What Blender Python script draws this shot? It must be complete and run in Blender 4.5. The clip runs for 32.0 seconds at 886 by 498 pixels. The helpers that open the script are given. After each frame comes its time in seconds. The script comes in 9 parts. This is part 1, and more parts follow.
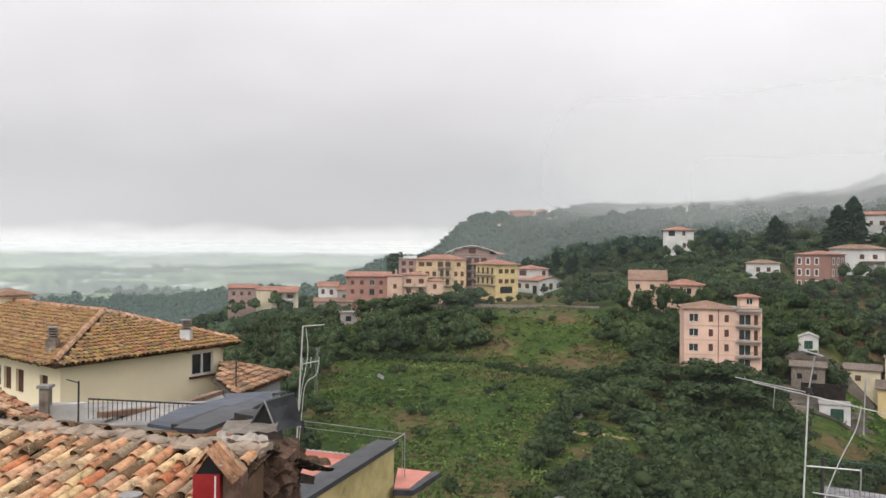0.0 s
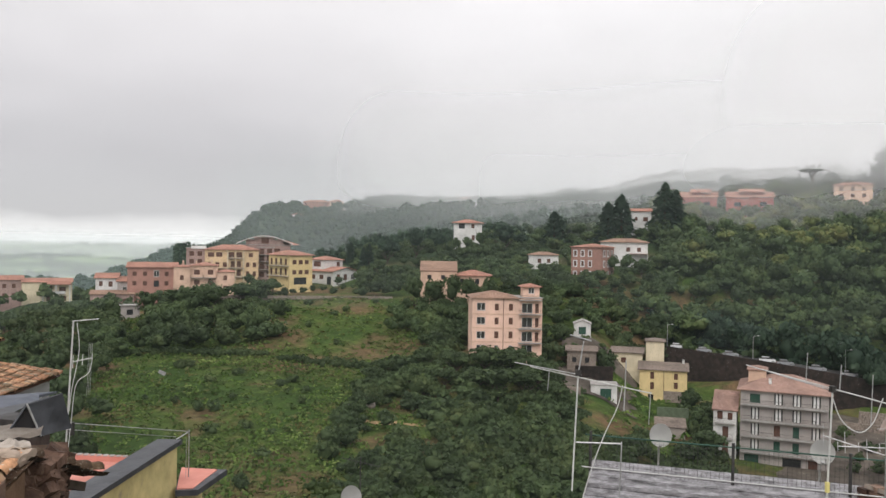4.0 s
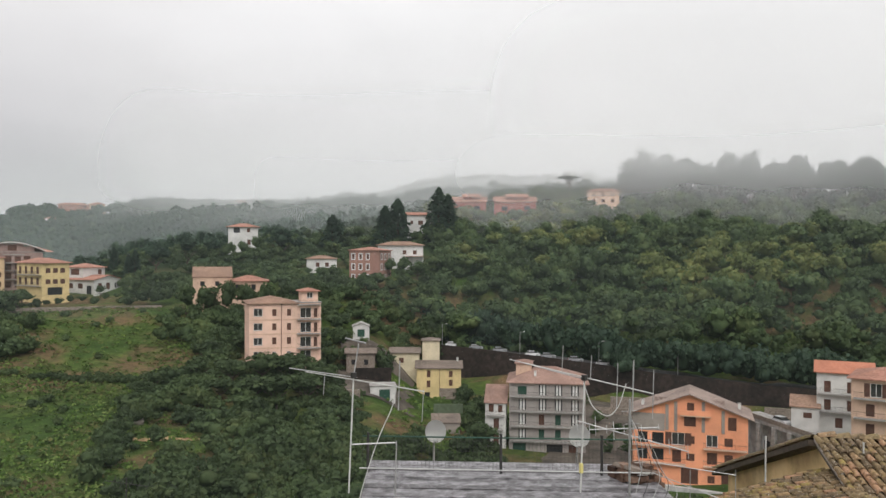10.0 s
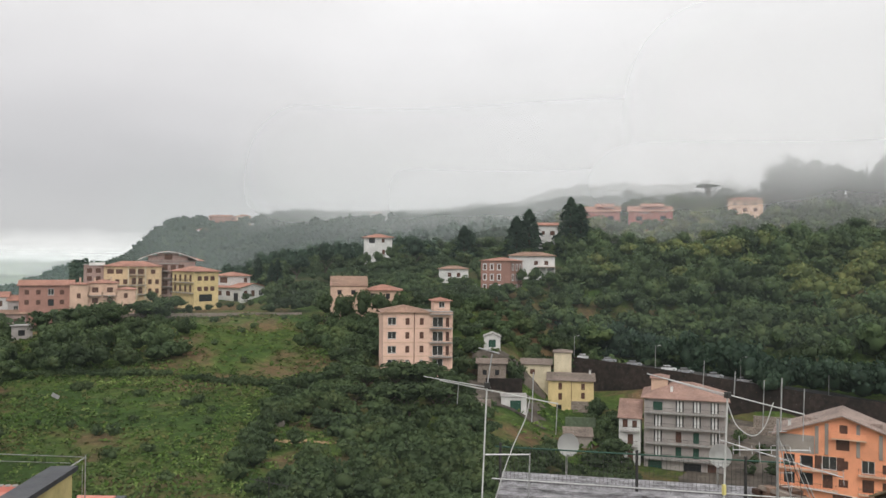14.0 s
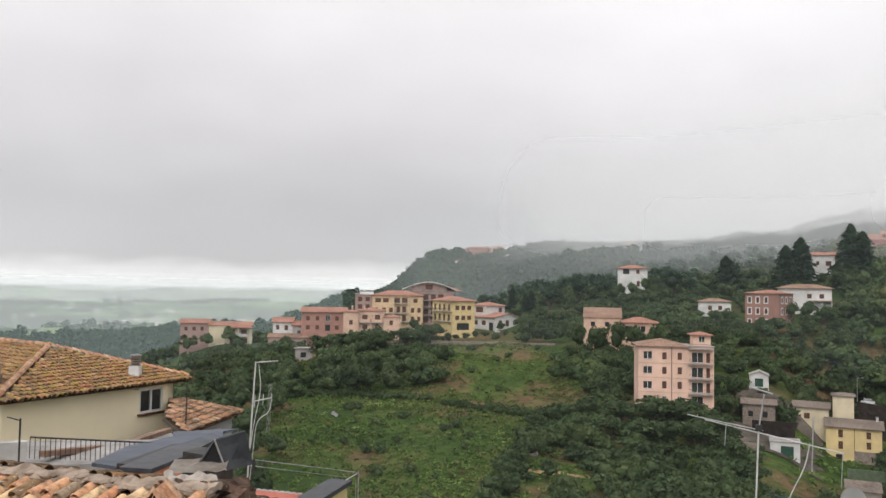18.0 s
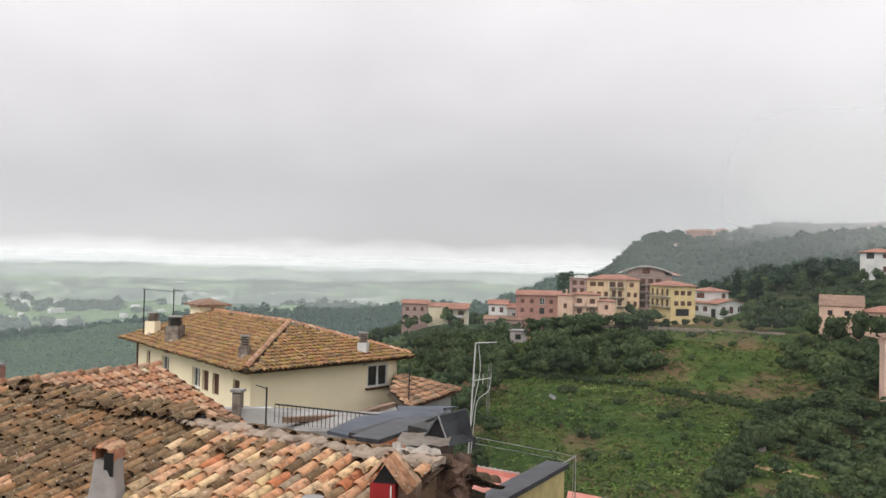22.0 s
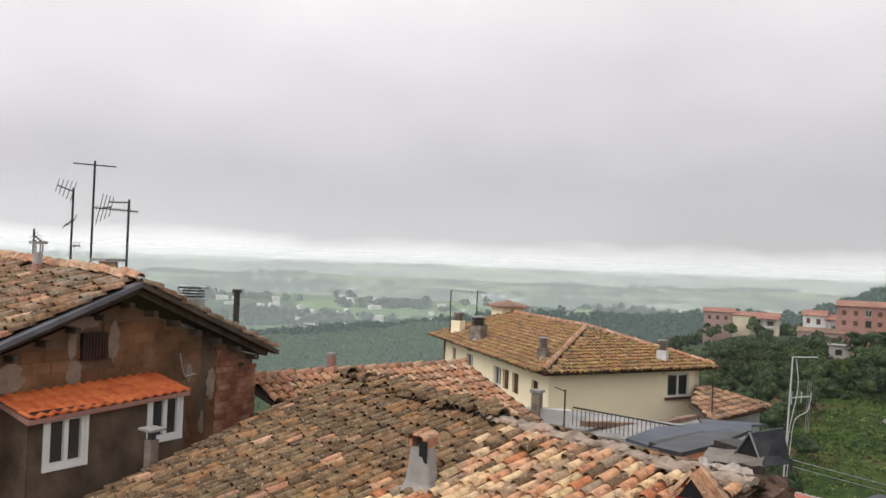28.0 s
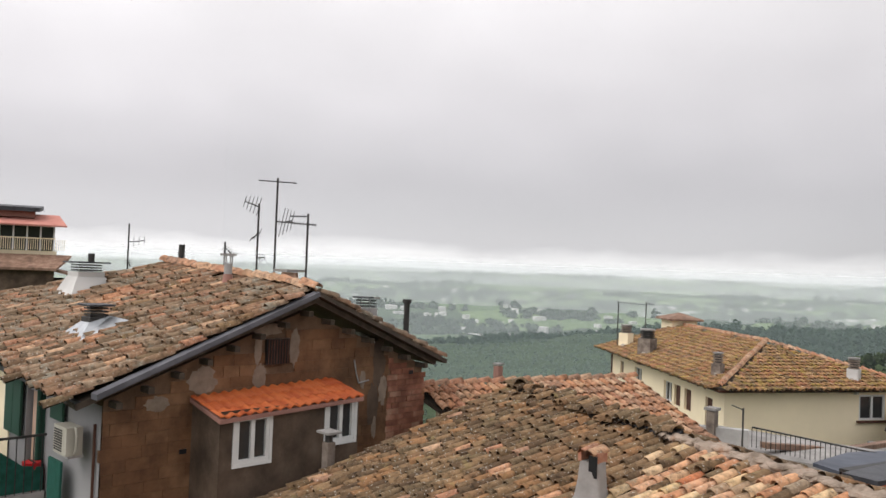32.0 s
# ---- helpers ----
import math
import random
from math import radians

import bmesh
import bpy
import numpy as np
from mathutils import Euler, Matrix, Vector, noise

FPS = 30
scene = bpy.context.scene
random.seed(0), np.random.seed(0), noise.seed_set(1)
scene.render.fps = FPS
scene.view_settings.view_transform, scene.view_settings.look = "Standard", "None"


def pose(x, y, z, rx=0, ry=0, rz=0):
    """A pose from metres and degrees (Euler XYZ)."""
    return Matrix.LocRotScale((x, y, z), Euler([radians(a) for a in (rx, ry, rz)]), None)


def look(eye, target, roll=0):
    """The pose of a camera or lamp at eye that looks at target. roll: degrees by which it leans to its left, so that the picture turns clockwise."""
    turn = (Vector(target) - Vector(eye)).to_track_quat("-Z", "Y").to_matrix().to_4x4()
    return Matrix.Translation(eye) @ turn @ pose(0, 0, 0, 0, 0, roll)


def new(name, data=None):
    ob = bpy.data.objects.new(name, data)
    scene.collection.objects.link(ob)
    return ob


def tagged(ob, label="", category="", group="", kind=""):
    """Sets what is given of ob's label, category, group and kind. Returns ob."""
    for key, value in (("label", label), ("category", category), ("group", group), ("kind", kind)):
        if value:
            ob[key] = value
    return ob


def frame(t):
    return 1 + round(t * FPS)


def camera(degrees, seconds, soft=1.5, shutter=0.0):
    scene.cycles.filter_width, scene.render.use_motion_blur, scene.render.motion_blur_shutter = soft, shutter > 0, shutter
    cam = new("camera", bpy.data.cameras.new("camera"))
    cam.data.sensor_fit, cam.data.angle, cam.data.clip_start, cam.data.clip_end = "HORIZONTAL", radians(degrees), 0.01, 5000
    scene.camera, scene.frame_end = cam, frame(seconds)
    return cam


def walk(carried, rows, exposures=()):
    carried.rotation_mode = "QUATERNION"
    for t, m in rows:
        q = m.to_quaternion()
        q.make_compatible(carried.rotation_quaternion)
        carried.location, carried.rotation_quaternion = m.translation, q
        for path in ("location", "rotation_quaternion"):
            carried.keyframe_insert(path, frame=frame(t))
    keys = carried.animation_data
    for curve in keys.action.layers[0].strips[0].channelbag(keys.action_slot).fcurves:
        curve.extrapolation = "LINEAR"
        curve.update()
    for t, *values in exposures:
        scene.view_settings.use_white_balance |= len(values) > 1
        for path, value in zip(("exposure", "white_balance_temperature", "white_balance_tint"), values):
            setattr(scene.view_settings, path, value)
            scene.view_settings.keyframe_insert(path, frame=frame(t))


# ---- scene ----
# ---------------- camera and its walk ----------------
cam = camera(57.66, 32.0, soft=1.5)
EYE, TILT, LEAN, ARM = 0.0, 0.2, -0.5, 0.2
# seconds, yaw, pitch, roll; the camera turns at arm's length round its holder
ROWS = [
    (0.0, 0.0, 0.0, -0.0),
    (0.5, -2.23, -0.02, -0.03),
    (1.0, -4.1, -0.36, -0.2),
    (1.5, -6.37, -0.6, -0.26),
    (2.0, -8.21, -0.75, -0.44),
    (2.5, -9.82, -0.71, -0.56),
    (3.0, -11.44, -0.62, -0.63),
    (3.5, -13.05, -0.57, -0.6),
    (5.5, -18.89, -0.43, -0.23),
    (6.0, -20.57, -0.21, -0.21),
    (6.5, -22.09, -0.24, -0.19),
    (7.0, -23.24, -0.12, -0.04),
    (7.5, -24.44, -0.21, 0.04),
    (8.0, -25.6, -0.38, 0.09),
    (8.5, -26.47, -0.44, 0.09),
    (9.0, -27.6, -0.3, 0.14),
    (9.5, -29.0, -0.22, 0.09),
    (10.0, -30.22, -0.26, 0.06),
    (10.5, -31.09, -0.47, 0.08),
    (11.0, -31.42, -0.4, 0.08),
    (11.5, -30.5, -0.24, 0.17),
    (12.0, -28.35, 0.05, -0.02),
    (12.5, -26.57, 0.2, 0.12),
    (13.0, -25.3, 0.42, 0.25),
    (13.5, -23.26, 0.63, 0.35),
    (14.0, -20.9, 0.48, -0.12),
    (14.5, -18.59, 0.72, 0.07),
    (16.5, -9.32, 1.47, -0.18),
    (17.0, -7.37, 1.61, -0.15),
    (17.5, -5.35, 2.25, -0.36),
    (18.0, -3.06, 2.59, -0.49),
    (18.5, -1.29, 2.29, -0.58),
    (19.0, 1.98, 2.07, -0.65),
    (19.5, 4.25, 2.39, -0.72),
    (20.0, 6.16, 2.18, -0.78),
    (20.5, 7.78, 1.64, -1.16),
    (21.0, 9.31, 1.55, -1.14),
    (21.5, 10.85, 1.4, -0.93),
    (22.0, 12.08, 1.22, -0.9),
    (22.5, 13.46, 1.25, -1.15),
    (23.0, 15.77, 1.19, -1.33),
    (23.5, 17.83, 1.15, -1.47),
    (24.0, 19.59, 1.06, -1.47),
    (24.5, 21.33, 1.07, -1.55),
    (25.0, 23.18, 1.1, -1.67),
    (25.5, 24.97, 1.23, -1.45),
    (26.0, 26.72, 1.31, -1.6),
    (26.5, 28.4, 1.29, -1.48),
    (28.5, 34.22, 1.01, -1.77),
    (29.0, 35.37, 1.03, -1.84),
    (29.5, 36.6, 1.06, -1.91),
    (30.0, 38.47, 0.9, -1.85),
    (30.5, 40.22, 1.01, -1.76),
    (31.0, 41.84, 1.25, -1.77),
    (31.5, 43.22, 1.48, -1.77),
    (32.0, 44.6, 1.49, -1.71),
]
walk(cam, [(t, pose(0, 0, EYE, TILT, LEAN, 0) @ pose(-ARM * math.sin(radians(yaw)), ARM * math.cos(radians(yaw)), 0, 90 + pitch, roll, yaw))
           for t, yaw, pitch, roll in ROWS], [(0, 0.1, 6500, 12), (1, 0.1, 6500, 12), (2, 0.05, 6500, 12), (3.5, 0.05, 6500, 12), (6, 0.15, 6500, 10), (8, 0.18, 6500, 10), (9, 0.0, 6500, 10), (14, 0.0, 6500, 10), (16.5, -0.14, 6500, 12), (17, -0.14, 6500, 12), (18, 0.02, 6500, 12), (20, 0.1, 6500, 12), (22, 0.05, 6500, 12), (24, 0.03, 6500, 13), (26, 0.0, 6500, 13), (29, -0.03, 6500, 13), (32, -0.03, 6500, 13)])

# ---------------- world, sun ----------------
world = bpy.data.worlds.new("overcast_sky")
scene.world = world
world.use_nodes = True
nt = world.node_tree
nt.nodes.clear()


def node(tree, kind, **kw):
    n = tree.nodes.new(kind)
    for k, v in kw.items():
        if k in n.inputs:
            n.inputs[k].default_value = v
        else:
            setattr(n, k, v)
    return n


def ramp(tree, fac, stops, mode="LINEAR"):
    r = tree.nodes.new("ShaderNodeValToRGB")
    r.color_ramp.interpolation = mode
    els = r.color_ramp.elements
    while len(els) < len(stops):
        els.new(0.5)
    for e, (p, c) in zip(els, stops):
        e.position = p
        e.color = (*c, 1) if len(c) == 3 else c
    tree.links.new(fac, r.inputs[0])
    return r.outputs[0]


def grey(v):
    return (v, v, v)


out = node(nt, "ShaderNodeOutputWorld")
bg = node(nt, "ShaderNodeBackground", Strength=1.0)
sky = node(nt, "ShaderNodeTexSky", sky_type="NISHITA", sun_disc=False, sun_elevation=radians(50), sun_rotation=radians(150), altitude=400.0)
skys = node(nt, "ShaderNodeVectorMath", operation="SCALE", Scale=0.1)
nt.links.new(sky.outputs[0], skys.inputs[0])
tc = node(nt, "ShaderNodeTexCoord")
sep = node(nt, "ShaderNodeSeparateXYZ")
nt.links.new(tc.outputs["Generated"], sep.inputs[0])
# elevation with a slow wobble, so that the cloud base is uneven
stretch = node(nt, "ShaderNodeMapping")
stretch.inputs["Scale"].default_value = (9.0, 9.0, 26.0)
nt.links.new(tc.outputs["Generated"], stretch.inputs[0])
wob = node(nt, "ShaderNodeTexNoise", Scale=1.0, Detail=4.0, Roughness=0.55)
nt.links.new(stretch.outputs[0], wob.inputs["Vector"])
wobs = node(nt, "ShaderNodeMath", operation="MULTIPLY_ADD")
nt.links.new(wob.outputs["Fac"], wobs.inputs[0])
wobs.inputs[1].default_value, wobs.inputs[2].default_value = 0.04, -0.02
zz = node(nt, "ShaderNodeMath", operation="ADD")
lift = node(nt, "ShaderNodeMath", operation="ADD")
nt.links.new(sep.outputs["Z"], lift.inputs[0])
lift.inputs[1].default_value = 0.047
nt.links.new(lift.outputs[0], zz.inputs[0])
nt.links.new(wobs.outputs[0], zz.inputs[1])
cloud = ramp(nt, zz.outputs[0], [(0.0, (0.60, 0.67, 0.66)), (0.024, (0.70, 0.76, 0.75)), (0.040, (0.82, 0.86, 0.85)), (0.052, (0.93, 0.94, 0.93)), (0.062, (0.86, 0.865, 0.86)), (0.078, (0.60, 0.60, 0.61)),
                                 (0.147, (0.57, 0.56, 0.57)), (0.247, (0.72, 0.705, 0.71)), (0.377, (0.92, 0.905, 0.90)), (1.0, (1.0, 0.99, 0.98))])
side = ramp(nt, sep.outputs["X"], [(0.0, grey(0.05)), (0.2, grey(0.38)), (0.36, grey(0.75)), (0.6, grey(1.0))])
fog_sky = ramp(nt, zz.outputs[0], [(0.017, (0.54, 0.55, 0.55)), (0.117, (0.57, 0.57, 0.575)), (0.187, (0.74, 0.735, 0.74)), (0.287, (0.93, 0.92, 0.92)), (0.387, (1.05, 1.04, 1.035)), (1.0, (1.04, 1.03, 1.02))])
west = node(nt, "ShaderNodeMath", operation="MULTIPLY")
nt.links.new(sep.outputs["X"], west.inputs[0])
west.inputs[1].default_value = -1.0
side2 = ramp(nt, west.outputs[0], [(0.3, grey(1.0)), (0.75, grey(1.15)), (1.0, grey(1.2))])
blend = node(nt, "ShaderNodeMixRGB")
nt.links.new(side, blend.inputs[0])
nt.links.new(cloud, blend.inputs[1])
nt.links.new(fog_sky, blend.inputs[2])
puff = node(nt, "ShaderNodeMapping")
puff.inputs["Scale"].default_value = (1.6, 1.6, 5.0)
nt.links.new(tc.outputs["Generated"], puff.inputs[0])
pn = node(nt, "ShaderNodeTexNoise", Scale=1.4, Detail=5.0, Roughness=0.5)
nt.links.new(puff.outputs[0], pn.inputs["Vector"])
pr = ramp(nt, pn.outputs["Fac"], [(0.3, grey(0.93)), (0.7, grey(1.07))])
mul = node(nt, "ShaderNodeMixRGB", blend_type="MULTIPLY", Fac=1.0)
nt.links.new(blend.outputs[0], mul.inputs[1])
nt.links.new(pr, mul.inputs[2])
mul2 = node(nt, "ShaderNodeMixRGB", blend_type="MULTIPLY", Fac=1.0)
nt.links.new(mul.outputs[0], mul2.inputs[1])
nt.links.new(side2, mul2.inputs[2])
mix = node(nt, "ShaderNodeMixRGB", Fac=0.95)
nt.links.new(skys.outputs[0], mix.inputs[1])
# unseen sky behind the viewer, on the sun's side, brightened to lift facing walls
south = node(nt, "ShaderNodeMath", operation="MULTIPLY_ADD")
nt.links.new(sep.outputs["Y"], south.inputs[0])
south.inputs[1].default_value, south.inputs[2].default_value = -0.5, 0.5
thin = ramp(nt, south.outputs[0], [(0.5, grey(1.0)), (0.62, grey(1.1)), (0.95, grey(1.55))])
mul3 = node(nt, "ShaderNodeMixRGB", blend_type="MULTIPLY", Fac=1.0)
nt.links.new(mul2.outputs[0], mul3.inputs[1])
nt.links.new(thin, mul3.inputs[2])
nt.links.new(mul3.outputs[0], mix.inputs[2])
nt.links.new(mix.outputs[0], bg.inputs[0])
nt.links.new(bg.outputs[0], out.inputs[0])

sun_data = bpy.data.lights.new("sun", "SUN")
sun_data.energy, sun_data.angle, sun_data.color = 1.65, radians(40), (1.0, 0.97, 0.92)
sun = new("sun", sun_data)
sun.matrix_world = look((0, 0, 300), (105, 225, 0))

# ---------------- materials ----------------


def material(name, stops, scale=1.0, rough=0.85, metal=0.0, bump=0.3, bump_scale=None, rnd=0.0, island=False, detail=6.0, stain=0.25, stain_scale=0.15, spec=0.3, world=False, through_light=0.0):
    """Noise-driven colour with larger stains, fine relief and, if asked, a tint that differs from piece to piece."""
    m = bpy.data.materials.new(name)
    m.use_nodes = True
    t = m.node_tree
    b = t.nodes["Principled BSDF"]
    b.inputs["Roughness"].default_value, b.inputs["Metallic"].default_value = rough, metal
    b.inputs["Specular IOR Level"].default_value = spec
    co = node(t, "ShaderNodeNewGeometry").outputs["Position"] if world else node(t, "ShaderNodeTexCoord").outputs["Object"]
    n1 = node(t, "ShaderNodeTexNoise", Scale=scale, Detail=detail, Roughness=0.6)
    t.links.new(co, n1.inputs["Vector"])
    fac = n1.outputs["Fac"]
    if rnd:
        if island:
            src = node(t, "ShaderNodeNewGeometry").outputs["Random Per Island"]
        else:
            src = node(t, "ShaderNodeObjectInfo").outputs["Random"]
        ma = node(t, "ShaderNodeMath", operation="MULTIPLY_ADD")
        t.links.new(src, ma.inputs[0])
        ma.inputs[1].default_value = rnd
        sb = node(t, "ShaderNodeMath", operation="ADD")
        ma.inputs[2].default_value = -rnd / 2
        t.links.new(ma.outputs[0], sb.inputs[0])
        t.links.new(fac, sb.inputs[1])
        fac = sb.outputs[0]
    col = ramp(t, fac, stops)
    n2 = node(t, "ShaderNodeTexNoise", Scale=stain_scale, Detail=5.0, Roughness=0.65)
    t.links.new(co, n2.inputs["Vector"])
    st = ramp(t, n2.outputs["Fac"], [(0.35, grey(1 - stain)), (0.6, grey(1.0))])
    mu = node(t, "ShaderNodeMixRGB", blend_type="MULTIPLY", Fac=1.0)
    t.links.new(col, mu.inputs[1])
    t.links.new(st, mu.inputs[2])
    t.links.new(mu.outputs[0], b.inputs["Base Color"])
    if bump:
        n3 = node(t, "ShaderNodeTexNoise", Scale=bump_scale or scale * 6, Detail=4.0)
        t.links.new(co, n3.inputs["Vector"])
        bp = node(t, "ShaderNodeBump", Strength=bump, Distance=0.02)
        t.links.new(n3.outputs["Fac"], bp.inputs["Height"])
        t.links.new(bp.outputs[0], b.inputs["Normal"])
    if through_light:
        tl = node(t, "ShaderNodeBsdfTranslucent")
        t.links.new(mu.outputs[0], tl.inputs["Color"])
        mx = node(t, "ShaderNodeMixShader", Fac=through_light)
        t.links.new(b.outputs[0], mx.inputs[1])
        t.links.new(tl.outputs[0], mx.inputs[2])
        t.links.new(mx.outputs[0], t.nodes["Material Output"].inputs[0])
    return m


def two(a, b, lo=0.3, hi=0.7):
    return [(lo, a), (hi, b)]


def plaster(name, c, dark=0.8, **kw):
    return material(name, two(tuple(v * dark for v in c), c, 0.25, 0.6), scale=0.5, bump=0.15, bump_scale=12, **kw)


M = {
    "pink": plaster("pink_plaster", (0.76, 0.52, 0.41), 0.9),
    "cream": plaster("cream_plaster", (0.92, 0.80, 0.57), 0.93, stain=0.10),
    "ochre": plaster("ochre_plaster", (0.64, 0.47, 0.29)),
    "yellow": plaster("yellow_plaster", (0.68, 0.53, 0.27)),
    "paleyellow": plaster("pale_yellow_plaster", (0.64, 0.56, 0.40)),
    "white": plaster("white_plaster", (0.62, 0.61, 0.59)),
    "deepred": plaster("deep_red_plaster", (0.34, 0.12, 0.095)),
    "mauve": plaster("dull_mauve_plaster", (0.36, 0.25, 0.22)),
    "grey": plaster("grey_plaster", (0.38, 0.345, 0.325)),
    "orange": plaster("orange_plaster", (0.86, 0.365, 0.205), 0.9),
    "cementgrey": plaster("bare_cement_render", (0.33, 0.29, 0.26)),
    "rooffaded": material("faded_tile_roof", [(0.3, (0.20, 0.12, 0.095)), (0.5, (0.29, 0.18, 0.145)), (0.7, (0.36, 0.24, 0.20))], scale=2.5, bump=0.6, stain=0.35),
    "roofpale": material("pale_tile_roof", [(0.3, (0.18, 0.135, 0.115)), (0.5, (0.29, 0.22, 0.19)), (0.7, (0.38, 0.30, 0.26))], scale=2.5, bump=0.6, stain=0.35),
    "roofgrey": material("lichened_tile_roof", [(0.3, (0.11, 0.085, 0.07)), (0.5, (0.19, 0.15, 0.125)), (0.7, (0.26, 0.215, 0.18))], scale=2.5, bump=0.6, stain=0.35),
    "rooforange": material("new_orange_roof", [(0.3, (0.36, 0.13, 0.075)), (0.5, (0.46, 0.18, 0.11)), (0.7, (0.52, 0.23, 0.15))], scale=2.5, bump=0.6, stain=0.3),
    "salmon": plaster("salmon_plaster", (0.64, 0.44, 0.33)),
    "brickred": plaster("brick_red_plaster", (0.33, 0.18, 0.145)),
    "terra": plaster("terracotta_plaster", (0.38, 0.20, 0.16)),
    "stone": material("rubble_stone", [(0.3, (0.10, 0.08, 0.07)), (0.5, (0.22, 0.18, 0.15)), (0.7, (0.34, 0.29, 0.24))], scale=3, bump=0.8),
    "concrete": material("weathered_concrete", two((0.22, 0.21, 0.20), (0.42, 0.40, 0.38)), scale=1.5, bump=0.3),
    "roof": material("clay_tile_roof", [(0.3, (0.22, 0.10, 0.075)), (0.5, (0.37, 0.18, 0.13)), (0.7, (0.46, 0.26, 0.19))], scale=2.5, bump=0.6, stain=0.35),
    "roofbrown": material("brown_tile_roof", [(0.3, (0.16, 0.10, 0.07)), (0.5, (0.28, 0.17, 0.12)), (0.7, (0.38, 0.26, 0.19))], scale=2.5, bump=0.6, stain=0.35),
    # near-black colour stands in for the unlit inside of openings
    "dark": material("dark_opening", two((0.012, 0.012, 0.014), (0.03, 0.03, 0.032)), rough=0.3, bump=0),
    "glass": material("window_glass", two((0.034, 0.034, 0.034), (0.065, 0.065, 0.064)), rough=0.08, bump=0, spec=0.6),
    "frame": material("white_frame_paint", two((0.66, 0.66, 0.64), (0.8, 0.8, 0.78)), rough=0.5, bump=0),
    "green": material("green_shutter_paint", two((0.015, 0.05, 0.035), (0.03, 0.09, 0.06)), rough=0.6, bump=0.1),
    "brown": material("brown_shutter_paint", two((0.07, 0.03, 0.02), (0.13, 0.06, 0.04)), rough=0.6, bump=0.1),
    "iron": material("dark_iron", two((0.03, 0.03, 0.03), (0.08, 0.075, 0.07)), scale=8, rough=0.6, metal=0.3, bump=0.1),
    "galv": material("galvanised_steel", two((0.30, 0.30, 0.30), (0.5, 0.5, 0.49)), scale=10, rough=0.45, metal=0.6, bump=0.1),
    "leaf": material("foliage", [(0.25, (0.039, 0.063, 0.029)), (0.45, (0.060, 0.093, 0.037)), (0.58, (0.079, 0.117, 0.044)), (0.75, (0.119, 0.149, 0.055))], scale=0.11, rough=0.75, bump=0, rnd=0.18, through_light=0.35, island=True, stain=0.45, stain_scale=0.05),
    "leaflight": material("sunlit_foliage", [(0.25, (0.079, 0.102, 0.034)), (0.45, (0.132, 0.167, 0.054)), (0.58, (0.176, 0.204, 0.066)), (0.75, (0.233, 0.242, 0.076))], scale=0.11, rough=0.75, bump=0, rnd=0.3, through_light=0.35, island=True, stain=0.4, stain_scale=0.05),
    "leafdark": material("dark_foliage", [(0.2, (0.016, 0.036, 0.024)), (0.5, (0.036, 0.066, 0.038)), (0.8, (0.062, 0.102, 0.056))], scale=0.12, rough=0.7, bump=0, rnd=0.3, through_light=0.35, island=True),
    # the leaf colours lightened, with the slope's haze put into them
    "leafforest": material("hazed_hillside_foliage", [(0.25, (0.048, 0.076, 0.035)), (0.45, (0.070, 0.111, 0.044)), (0.58, (0.095, 0.138, 0.050)), (0.75, (0.136, 0.170, 0.062))], scale=0.11, rough=0.75, bump=0, rnd=0.18, through_light=0.35, island=True, stain=0.4, stain_scale=0.05),
    "bark": material("bark", two((0.05, 0.04, 0.03), (0.12, 0.09, 0.07)), scale=4, bump=0.8),
}


